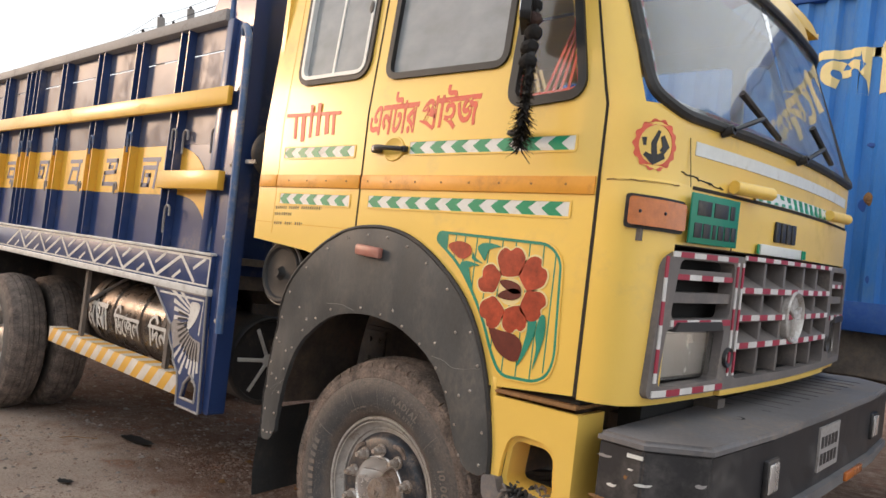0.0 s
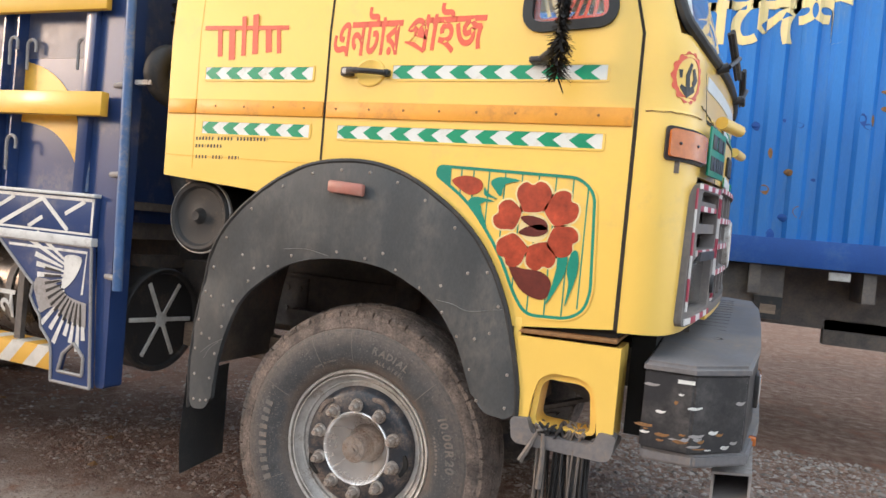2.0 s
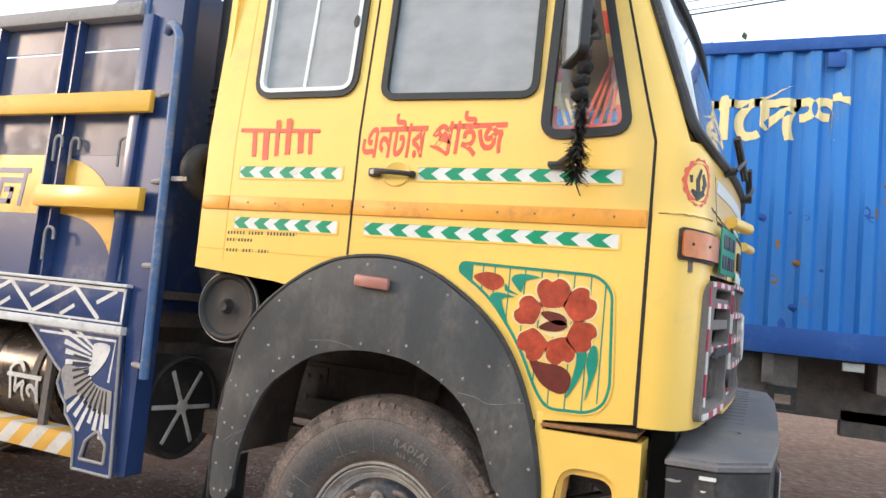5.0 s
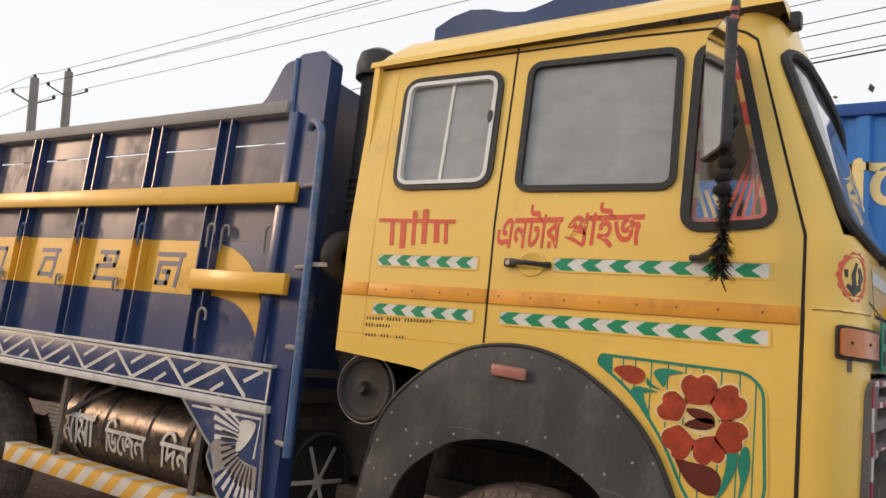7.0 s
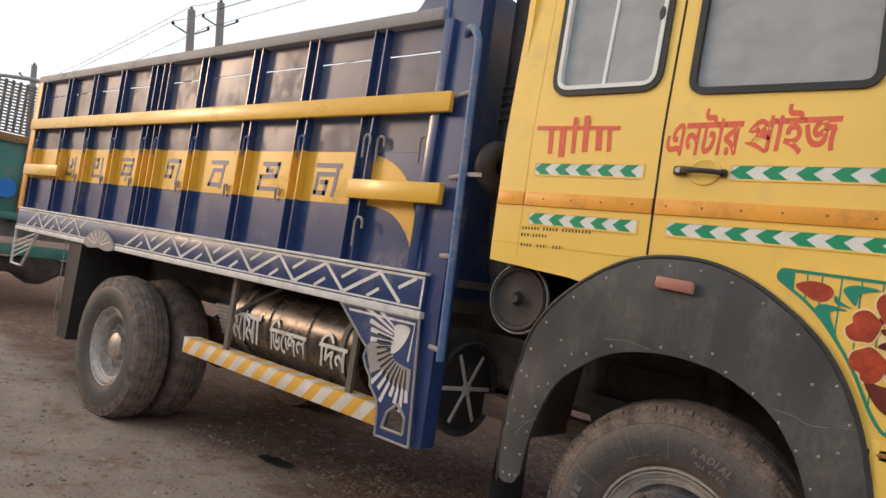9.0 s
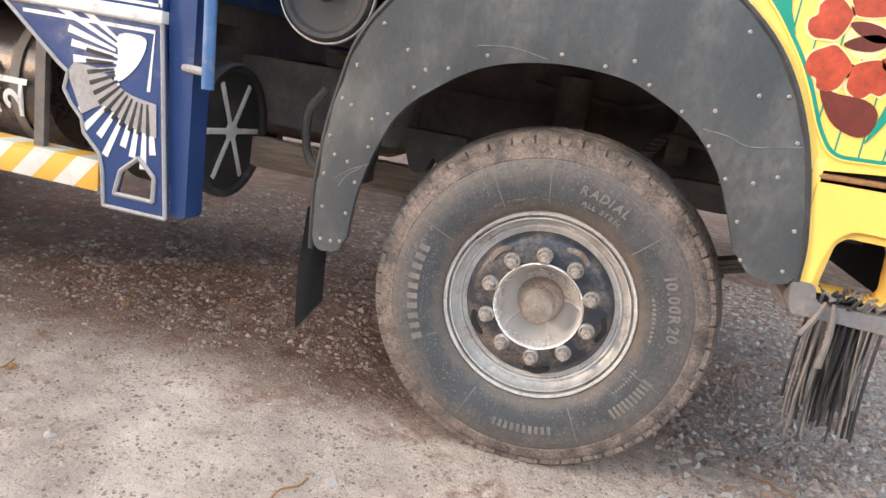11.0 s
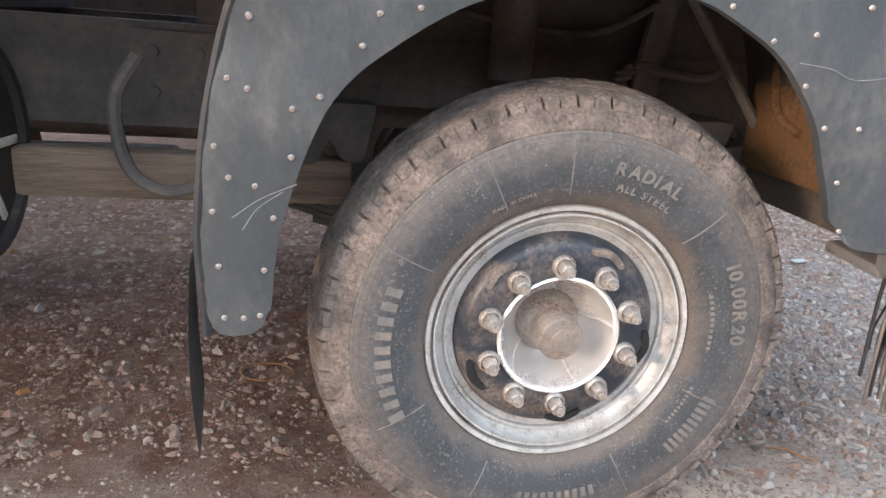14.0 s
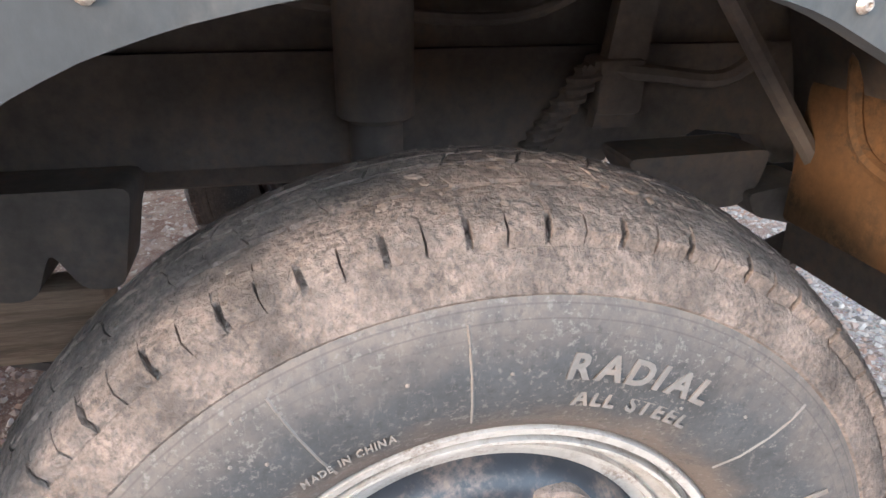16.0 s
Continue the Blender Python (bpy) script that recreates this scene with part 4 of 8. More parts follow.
# square letters, one in each bay
BLOCK = {
    "na": ([(0, 1), (1.05, 1)], [(0.95, 1), (0.85, 0)], [(0.08, 0.70), (0.03, 0.05), (0.45, 0.05), (0.50, 0.42), (0.28, 0.42)], [(0.08, 0.70), (0.9, 0.70)]),
    "ha": ([(0.2, 1), (1.0, 1), (0.93, 0.55), (0.1, 0.5), (0.05, 0.06), (0.95, 0.06)], [(0.45, 1), (0.42, 0.74), (0.66, 0.74)]),
    "ba": ([(0.1, 1), (1.05, 1)], [(0.92, 1), (0.80, 0)], [(0.28, 0.68), (0.08, 0.08), (0.8, 0.08)], [(0.28, 0.68), (0.88, 0.68)]),
    "pa": ([(0.1, 1), (0.05, 0.3), (0.45, 0.3), (0.52, 0.72), (0.1, 0.72)], [(0.1, 1), (1.0, 1), (0.86, 0)]),
    "ra": ([(0, 1), (1, 1), (0.88, 0.28), (0.12, 0.28), (0.28, 0.70), (0.92, 0.70)], [(0.48, 0.0), (0.58, 0.10)]),
    "dha": ([(0.1, 0.95), (0.1, 0.1), (0.9, 0.1)], [(0.9, 1), (0.9, 0.0)], [(0.1, 0.55), (0.5, 0.55), (0.5, 0.95), (0.1, 0.95)]),
    "sa": ([(0.1, 1), (0.1, 0.5), (0.6, 0.5), (0.6, 0.9)], [(0.6, 0.7), (0.95, 0.7)], [(0.95, 1), (0.95, 0)], [(0.1, 0.5), (0.1, 0.1), (0.6, 0.1)]),
}
for key, x in (("na", -2.225), ("ha", -2.81), ("ba", -3.42), ("pa", -4.05), ("ra", -4.81), ("dha", -5.38), ("sa", -5.97)):
    bm = bmesh.new()
    for i, line in enumerate(BLOCK[key]):
        for a, b in zip(line, line[1:]):
            p, q = Vector((x + (a[0] - 0.5) * 0.20, 1.765 + a[1] * 0.17)), Vector((x + (b[0] - 0.5) * 0.20, 1.765 + b[1] * 0.17))
            e = (q - p).normalized() * 0.013
            stroke(bm, [p - e, q + e], 0.027, 0.0495 - 0.0002 * i)
    part("painted_letter", bm, LETTER_BLUE, body, "grey-blue square painted letter", smooth=0)


def hook(x, z, h=0.12, w=0.05, y=-0.005):
    bm = bmesh.new()
    pts = [(x, y, z - h), (x, y - 0.004, z - 0.02)] + [(x + w / 2 - math.cos(t) * w / 2, y - 0.004, z - 0.02 + math.sin(t) * w / 2) for t in [math.pi * k / 8 for k in range(1, 9)]] + [(x + w, y - 0.004, z - 0.05)]
    tube(bm, pts, 0.0075, 6)
    return bm


for x in RIBS:
    part("rope_hook", hook(x + 0.01, 2.095), LADDER_BLUE if x < -2 else GREY_PAINT, body)
for x in (-1.50, -1.82):
    part("rope_hook", hook(x, 2.09, 0.13, 0.055, 0.03), GREY_PAINT, body)
part("rope_hook", hook(-1.86, 1.64, 0.15, 0.06), GREY_PAINT, body)
for x in RIBS[1:-1]:
    part("rope_hook", hook(x - 0.20, 1.785, 0.08, 0.035, 0.035), GREY_PAINT, body)

# sill with its ledge and painted zigzag
sill = part("sill", boxes((BX0, -1.290, 0.0, 0.07, 1.190, 1.396), bevel=0.003), BLUE, body, "blue sill with white painted zigzag pattern")
part("sill_ledge", boxes((BX0, -1.285, -0.014, 0.07, 1.397, 1.412), bevel=0.003), WHITE, body, "worn white ledge on the sill")
part("sill_lip", boxes((BX0, -1.289, -0.008, 0.05, 1.183, 1.222), bevel=0.004), WHITE, body, "worn white lower lip of the sill")
bm = bmesh.new()
Y = -0.0005
for z, w in ((1.384, 0.014), (1.235, 0.010)):
    stroke(bm, [(BX0 + 0.01, z), (-1.30, z)], w, Y)
stroke(bm, [(-1.302, 1.23), (-1.302, 1.39)], 0.012, Y)
x = -1.608
while x - 0.27 > BX0:
    if not -5.30 < x < -4.55:
        # a steep line forwards, a long one backwards, and a stub in each triangle
        stroke(bm, [(x, 1.376), (x + 0.165, 1.243)], 0.020, Y - 0.0003)
        stroke(bm, [(x, 1.376), (x - 0.265, 1.243)], 0.020, Y - 0.0006)
        stroke(bm, [(x - 0.08, 1.243), (x + 0.005, 1.292)], 0.018, Y)
        stroke(bm, [(x + 0.258, 1.376), (x + 0.143, 1.315)], 0.018, Y)
    x -= 0.438
part("zigzag_paint", bm, WHITE, sill, "white painted zigzag lines", smooth=0)
# carved rosette in the sill over the rear axle
bm = bmesh.new()
panel(bm, spline([(-5.24, 1.20), (-5.13, 1.29), (-4.95, 1.335), (-4.77, 1.29), (-4.66, 1.20), (-4.78, 1.165), (-4.95, 1.18), (-5.12, 1.165)], 5, True), -0.020, -0.003)
part("sill_rosette", bm, GREY_PAINT, sill, "grey fan-shaped rosette")
bm = bmesh.new()
for k in range(7):
    t = radians(25 + k * 21.7)
    stroke(bm, [(-4.95 + math.cos(t) * 0.06, 1.19 + math.sin(t) * 0.03), (-4.95 + math.cos(t) * 0.24, 1.19 + math.sin(t) * 0.13)], 0.010, -0.0205)
part("rosette_ray", bm, WHITE, sill, smooth=0)

# front corner gusset with sun rays
G = [(-1.875, 1.182), (-1.66, 1.01), (-1.622, 0.985), (-1.635, 0.93), (-1.605, 0.885), (-1.565, 0.845), (-1.555, 0.80), (-1.492, 0.740), (-1.478, 0.68), (-1.470, 0.572), (-1.236, 0.572), (-1.290, 1.182)]
hole = [(-1.43, 0.62), (-1.285, 0.62), (-1.285, 0.70), (-1.345, 0.755), (-1.41, 0.70)]
gusset = part("corner_gusset", plate(G, 0.0, 0.022, (hole,)), BLUE, body, "blue cut-out corner plate with white sun rays")
bm = bmesh.new()
for k in range(len(G)):
    a, b = G[k], G[(k + 1) % len(G)]
    tube(bm, [(a[0], -0.002, a[1]), (b[0], -0.002, b[1])], 0.007, 6)
for k in range(5):
    a, b = hole[k], hole[(k + 1) % 5]
    tube(bm, [(a[0], -0.002, a[1]), (b[0], -0.002, b[1])], 0.008, 6)
part("plate_edging", bm, GREY_PAINT, gusset, "grey welded edging")
bm = bmesh.new()
cx, cz = -1.335, 0.99
for t, r0, r1 in [(150, 0.11, 0.34), (158, 0.09, 0.44), (166, 0.12, 0.30), (174, 0.09, 0.28), (184, 0.10, 0.27), (194, 0.11, 0.25), (206, 0.14, 0.27), (217, 0.12, 0.30), (227, 0.14, 0.32), (237, 0.12, 0.30), (246, 0.13, 0.34), (255, 0.12, 0.28), (263, 0.13, 0.30), (271, 0.12, 0.33), (278, 0.12, 0.28)]:
    c, s = math.cos(radians(t)), math.sin(radians(t))
    ray = bmesh.new()
    stroke(ray, [(cx + c * r0, cz + 0.06 + s * r0), (cx + c * r1, cz + 0.06 + s * r1)], [0.009, 0.024], -0.0005)
    part("ray_paint", ray, WHITE, gusset, smooth=0)
stroke(bm, [(-1.80, 1.155), (-1.315, 1.155), (-1.325, 0.97)], 0.012, -0.0004)
part("ray_border_paint", bm, WHITE, gusset, "white painted border line", smooth=0)
bm = bmesh.new()
panel(bm, spline([(-1.345, 1.13), (-1.36, 1.06), (-1.41, 1.0), (-1.45, 0.985), (-1.44, 1.06), (-1.44, 1.13)], 4, True), -0.003, -0.001)
part("ray_hub_paint", bm, WHITE, gusset, smooth=0)
# darker band across the rays, a shade painted in grey
band = [(-1.625, 0.985)] + spline([(-1.60, 1.02), (-1.50, 1.01), (-1.40, 0.955), (-1.293, 0.935)], 4) + spline([(-1.285, 0.83), (-1.40, 0.855), (-1.48, 0.90), (-1.565, 0.86)], 4)
part("shadow_band_paint", plate(band, -0.0038, -0.0031), GREY_PAINT, gusset, "grey band of painted shade across the rays", smooth=0)
# black rays laid over the painted shade band
for t in range(176, 280, 9):
    c, s = math.cos(radians(t)), math.sin(radians(t))
    a, b = 0.12, 0.22
    bm = bmesh.new()
    stroke(bm, [(cx + c * a, cz + 0.06 + s * a), (cx + c * b, cz + 0.06 + s * b)], [0.006, 0.014], -0.0042)
    part("dark_ray_paint", bm, BLACK, gusset, smooth=0)

# rear fan bracket
bm = bmesh.new()
tube(bm, [(-6.94, 0.0, 1.20), (-6.93, 0.0, 0.84), (-6.65, 0.0, 0.84), (-6.36, 0.0, 1.17)], 0.014, 6)
for k in range(4):
    tube(bm, [(-6.92, 0.0, 0.90 + 0.05 * k), (-6.52 + 0.03 * k, 0.0, 1.02 + 0.05 * k)], 0.009, 5)
part("rear_fan_bracket", bm, WHITE, body, "white fan-shaped steel bracket")

# headboard with its side column and horn
bm = bmesh.new()
panel(bm, [(-1.435, 1.41), (-1.46, 2.995), (-1.43, 3.02), (-1.28, 3.02), (-1.225, 2.965), (-1.180, 0.575), (-1.235, 0.575), (-1.286, 1.2), (-1.286, 1.41)], 0.024, 0.12)
bmesh.ops.bevel(bm, geom=[e for e in bm.edges if abs(e.verts[0].co.y - e.verts[1].co.y) > 0.08], offset=0.008, segments=2, affect="EDGES")
head = part("headboard", bm, BLUE, body, "tall dark blue headboard column")
part("headboard_edge", tubes(([(-1.455, 0.02, 2.995), (-1.375, 0.02, 1.42)], 0.012)), LADDER_BLUE, body)
part("headboard_sheet", boxes((-1.42, -1.38, 0.10, 2.2, 1.3, 2.96)), BLUE, body)
part("headboard_horn", plate(spline([(-1.72, 2.757), (-1.66, 2.79), (-1.61, 2.87), (-1.56, 2.96), (-1.52, 2.99), (-1.46, 2.995)], 5) + [(-1.46, 2.757)], 0.03, 0.06), BLUE, body, "curved blue bracket on top of the body")
bm = bmesh.new()
pipe = [(-1.30, 0.03, 2.60), (-1.275, 0.01, 2.625), (-1.23, -0.01, 2.62), (-1.19, -0.015, 2.57), (-1.178, -0.015, 2.49), (-1.16, -0.015, 2.1), (-1.115, -0.015, 1.10), (-1.112, -0.015, 1.045)]
tube(bm, spline(pipe, 4), 0.020, 10)
ladder = part("ladder_rail", bm, LADDER_BLUE, body, "worn blue pipe ladder rail")
for z in (2.30, 1.89, 1.505, 1.063):
    x = -1.17 + (2.30 - z) * 0.045
    part("rung", tubes(([(x, -0.015, z), (x - 0.11, 0.03, z)], 0.013)), GREY_PAINT, ladder, "bare worn steel rung")

# floor, far side, tail and cross members of the body
part("body_floor", boxes((BX0, -1.33, 0.07, 2.25, 1.36, 1.40)), FRAME, body)
part("far_wall", boxes((BX0, -1.30, 2.25, 2.30, 1.2, 2.55)), BLUE, body)
part("tailgate", boxes((BX0 - 0.03, BX0 + 0.02, 0.09, 2.25, 1.25, 2.60)), BLUE, body)
for x in np.arange(-6.4, -1.4, 0.62):
    part("cross_member", boxes((x - 0.04, x + 0.04, 0.08, 2.2, 1.22, 1.36)), FRAME, body)

# ---------------------------------------------------------------- chassis and running gear
chassis = new("chassis")
chassis.parent = truck
tagged(chassis, "dusty black ladder chassis")
for y in (0.70, 1.44):
    part("frame_rail", plate([(-6.5, 0.86), (-0.43, 0.86), (-0.40, 0.945), (0.48, 0.945), (0.53, 0.972), (0.66, 0.955), (0.70, 0.90), (1.15, 0.90), (1.15, 1.12), (-6.5, 1.12)], y, y + 0.075), FRAME, chassis)
part("subframe", boxes((-6.4, -1.4, 0.66, 1.56, 1.12, 1.22)), FRAME, chassis)
part("engine_block", boxes((-0.75, 0.45, 0.82, 1.40, 0.86, 1.52), bevel=0.05), FRAME, chassis)
part("gearbox", boxes((-1.7, -0.75, 0.92, 1.30, 0.78, 1.08), bevel=0.06), FRAME, chassis)
bm = bmesh.new()
turned(bm, [(0.045, -3.0), (0.05, 0.0), (0.05, 0.0)], (-1.4, 1.1, 0.72), 16, "x")
part("propeller_shaft", bm, FRAME, chassis)
bm = bmesh.new()
box(bm, -0.06, 0.06, 0.30, 1.95, 0.38, 0.50, 0.02)
part("front_axle", bm, FRAME, chassis)
bm = bmesh.new()
turned(bm, [(0.09, 0.35), (0.11, 0.7), (0.24, 0.95), (0.26, 1.1), (0.24, 1.25), (0.11, 1.5), (0.09, 1.9)], (RX, 0, 0.52), 24)
part("rear_axle", bm, FRAME, chassis)
for x0, x1, y, zc in ((-0.75, 0.80, 0.62, 0.60), (-5.05, -3.55, 0.70, 0.72)):
    for k in range(9):
        half = (x1 - x0) / 2 * (1 - 0.085 * k)
        c = (x0 + x1) / 2
        bm = bmesh.new()
        n = 10
        for j in range(n):
            a, b = c - half + 2 * half * j / n, c - half + 2 * half * (j + 1) / n
            za, zb = zc + 0.16 * ((a - c) / half * (1 - 0.085 * k)) ** 2 - 0.018 * k, zc + 0.16 * ((b - c) / half * (1 - 0.085 * k)) ** 2 - 0.018 * k
            vs = [bm.verts.new(p) for p in ((a, y, za), (b, y, zb), (b, y, zb + 0.015), (a, y, za + 0.015), (a, y + 0.08, za), (b, y + 0.08, zb), (b, y + 0.08, zb + 0.015), (a, y + 0.08, za + 0.015))]
            for f in ((0, 1, 2, 3), (4, 5, 6, 7), (0, 1, 5, 4), (3, 2, 6, 7)):
                bm.faces.new([vs[i] for i in f])
        part("leaf_spring", bm, RUST if zc > 0.65 and k % 2 else FRAME, chassis)
# helper spring pack seen behind the tank
for k in range(8):
    part("leaf_spring", boxes((-3.62 - 0.02 * k, -3.22, 0.42, 0.50, 0.72 + 0.026 * k, 0.742 + 0.026 * k)), GREY_PAINT, chassis)
part("spring_clamp", boxes((-3.50, -3.46, 0.405, 0.52, 0.68, 1.0)), FRAME, chassis)
part("spring_hanger", boxes((-3.72, -3.2, 0.55, 0.66, 0.98, 1.18), bevel=0.01), FRAME, chassis)

# fuel tank, its straps and hand-painted lettering
TX0, TX1, TY, TZ, TR = -3.10, -1.86, 0.40, 0.905, 0.262
bm = bmesh.new()
prof = [(0.0, TX0 - 0.02), (TR * 0.9, TX0 - 0.01), (TR, TX0 + 0.02)]
for f in (0.34, 0.66):
    x = TX0 + (TX1 - TX0) * f
    prof += [(TR, x - 0.016), (TR + 0.010, x - 0.006), (TR + 0.010, x + 0.006), (TR, x + 0.016)]
prof += [(TR, TX1 - 0.02), (TR * 0.9, TX1 + 0.01), (0.0, TX1 + 0.02)]
turned(bm, prof, (0, TY, TZ), 56, "x")
tank = part("fuel_tank", bm, TANK, truck, "dark shiny cylindrical fuel tank with white hand lettering")
bm = bmesh.new()
turned(bm, [(0.05, 0.0), (0.05, 0.05), (0.04, 0.06), (0.0, 0.06)], (-2.28, TY - 0.06, TZ + TR - 0.01), 20, "z")
part("filler_cap", bm, NUT, tank, "dented metal filler cap")
for x in (TX0 + 0.13, TX1 - 0.10):
    bm = bmesh.new()
    turned(bm, [(TR + 0.004, x - 0.02), (TR + 0.008, x - 0.02), (TR + 0.008, x + 0.02), (TR + 0.004, x + 0.02)], (0, TY, TZ), 48, "x", closed=True)
    part("tank_strap", bm, FRAME, tank)
for text, x0, x1 in (("মামা", -3.05, -2.75), ("িডেজল", -2.64, -2.27), ("িদন", -2.15, -1.90)):
    bm = fitted(lettering(text, 0.2, 0.014, 0.2), x0, x1, -0.10, 0.10, 0.0)
    for v in bm.verts:
        a = v.co.z / TR - 0.10
        r = TR + 0.0115 - v.co.y
        v.co = Vector((v.co.x, TY - math.cos(a) * r, TZ + math.sin(a) * r))
    part("tank_lettering", bm, WHITE, tank, "white brushed lettering", smooth=0)

# side guard plank and its posts
bm = boxes((-3.485, -1.532, 0.045, 0.085, 0.598, 0.695), bevel=0.005)
box(bm, -3.485, -1.532, 0.045, 0.16, 0.695, 0.705)
guard = part("side_guard", bm, GUARD, truck, "white plank with orange slanting stripes")
for x in (-3.02, -1.80):
    part("guard_post", boxes((x - 0.02, x + 0.02, 0.075, 0.10, 0.60, 1.21)), FRAME, guard)
part("guard_brace", tubes(([(-3.0, 0.10, 0.95), (-2.72, 0.3, 1.2)], 0.015)), FRAME, guard)

# mudflaps
part("rear_mudflap", plate([(-5.60, 0.33), (-5.40, 0.33), (-5.38, 1.2), (-5.66, 1.2)], 0.03, 0.66), RUBBER, truck, "large dusty black rubber mudflap")
bm = bmesh.new()
for k in range(14):
    z0 = 1.18 - 0.05 * k
    tube(bm, [(-5.65, 0.0, z0), (-5.648 + 0.006 * (k % 2), 0.0, z0 - 0.05)], 0.005, 5)
part("flap_chain", bm, GREY_PAINT, truck, "thin hanging chain")
bm = bmesh.new()
rows = []
for j in range(9):
    z = 0.70 - j * 0.052
    rows.append([bm.verts.new((-0.772 - 0.008 * math.sin(j * 0.5) - 0.008 * i, 0.06 + 0.066 * i + 0.006 * math.sin(j * 0.8 + i), z - 0.0 * i)) for i in range(6)])
for A, B in zip(rows, rows[1:]):
    for i in range(5):
        bm.faces.new((A[i], A[i + 1], B[i + 1], B[i]))
bmesh.ops.solidify(bm, geom=bm.faces[:], thickness=0.008)
part("front_mudflap", bm, FENDER, truck, "thin hanging dusty rubber mudflap")

# air cleaner, intake pipe and the painted disc behind the cab
bm = bmesh.new()
turned(bm, [(0.0, 0.062), (0.018, 0.060), (0.022, 0.072), (0.035, 0.088), (0.08, 0.096), (0.118, 0.090), (0.128, 0.078), (0.140, 0.076), (0.150, 0.082), (0.156, 0.096), (0.150, 0.108), (0.143, 0.125), (0.143, 0.50)], (-0.812, 0.015, 1.362), 48)
cleaner = part("air_cleaner", bm, RUBBER, truck, "round dusty black air-cleaner canister")
bm = bmesh.new()
turned(bm, [(0.148, 0.088), (0.157, 0.088), (0.160, 0.097), (0.157, 0.106), (0.148, 0.106)], (-0.812, 0.015, 1.362), 48, closed=True)
part("clamp_ring", bm, RIM, cleaner, "bare metal clamp ring")
bm = bmesh.new()
tube(bm, spline([(-1.0, 0.30, 1.38), (-1.06, 0.29, 1.55), (-1.085, 0.28, 1.8), (-1.10, 0.28, 2.1), (-1.12, 0.28, 2.98)], 5), 0.082, 16)
intake = part("intake_pipe", bm, RUBBER, truck, "tall dusty black air-intake pipe")
for z in (2.22, 2.26, 2.30, 2.34, 2.38):
    bm = bmesh.new()
    turned(bm, [(0.083, z - 0.012), (0.094, z), (0.083, z + 0.012)], (-1.103, 0.28, 0), 24, "z")
    part("bellows_ring", bm, RUBBER, intake)
bm = bmesh.new()
turned(bm, [(0.085, 2.94), (0.115, 2.945), (0.118, 3.02), (0.105, 3.075), (0.06, 3.105), (0.0, 3.11)], (-1.12, 0.28, 0), 28, "z")
part("intake_cap", bm, BLACK, intake, "rounded black intake cap")
bm = bmesh.new()
tube(bm, spline([(-1.09, 0.25, 1.86), (-1.11, 0.14, 1.90), (-1.115, 0.10, 1.97), (-1.10, 0.13, 2.04), (-1.09, 0.22, 2.06)], 5), 0.052, 14)
part("intake_elbow", bm, RUBBER, intake, "dusty black pipe elbow")
part("elbow_bracket", boxes((-1.19, -1.10, 0.06, 0.085, 1.905, 1.925)), RIM, intake)
DX, DY, DZ = -1.255, 0.413, 0.839
bm = bmesh.new()
turned(bm, [(0.0, -0.012), (0.222, -0.010), (0.228, 0.006), (0.244, 0.010), (0.252, 0.0), (0.252, -0.03), (0.246, -0.04), (0.246, -0.33), (0.235, -0.345), (0.0, -0.35)], (DX, DY, DZ), 48, "x")
drum = part("air_drum", bm, RUBBER, truck, "dusty black cylindrical drum with a spoked end")
for k in range(6):
    bm = bmesh.new()
    box(bm, -0.010, -0.002, -0.011, 0.011, 0.03, 0.200, 0.003)
    bm.transform(Matrix.Translation((DX, DY, DZ)) @ Matrix.Rotation(radians(60 * k + 27), 4, "X"))
    part("spoke", bm, WHITE, drum, "worn pale painted spoke")
bm = bmesh.new()
turned(bm, [(0.036, -0.010), (0.034, -0.001), (0.0, 0.002)], (DX, DY, DZ), 20, "x")
part("spoke_hub", bm, WHITE, drum)
part("drum_bracket", boxes((DX - 0.20, DX - 0.15, DY - 0.02, DY + 0.32, DZ + 0.235, DZ + 0.30)), FRAME, drum)

# dark clutter inside the front wheel arch
bm = bmesh.new()
turned(bm, [(0.0, 0.75), (0.040, 0.75), (0.040, 1.03), (0.058, 1.04), (0.058, 1.24), (0.02, 1.25), (0.0, 1.25)], (-0.05, 0.62, 0), 18, "z")
part("shock_absorber", bm, FRAME, chassis, "dusty shock absorber")
bm = bmesh.new()
pts = [(0.19 + 0.105 * k / 60 + 0.022 * math.cos(k * 0.9), 0.64 + 0.022 * math.sin(k * 0.9), 0.95 + 0.145 * k / 60) for k in range(61)]
tube(bm, pts, 0.006, 5)
part("coil_hose", bm, FRAME, chassis, "coiled brake hose")
bm = bmesh.new()
tube(bm, [(0.19, 0.64, 0.95), (0.295, 0.64, 1.095)], 0.018, 8)
box(bm, 0.30, 0.38, 0.62, 0.70, 1.02, 1.11, 0.012)
tube(bm, spline([(0.295, 0.64, 1.095), (0.40, 0.62, 1.085), (0.50, 0.60, 1.08), (0.56, 0.58, 1.13)], 5), 0.014, 8)
tube(bm, spline([(-0.2, 0.68, 1.20), (0.05, 0.66, 1.17), (0.2, 0.64, 1.18), (0.34, 0.62, 1.26)], 5), 0.010, 8)
part("brake_hose", bm, FRAME, chassis)
part("steering_link", tubes(([(0.27, 0.50, 1.395), (0.64, 0.50, 0.935)], 0.015)), FRAME, chassis, "slanting dusty steel link")
part("arch_bracket", plate([(0.30, 1.0), (0.34, 1.30), (0.40, 1.30), (0.37, 1.0)], 0.63, 0.66), FRAME, chassis)
part("inner_arch_panel", boxes((-0.85, 0.72, 0.72, 0.74, 1.0, 1.62)), FRAME, chassis)
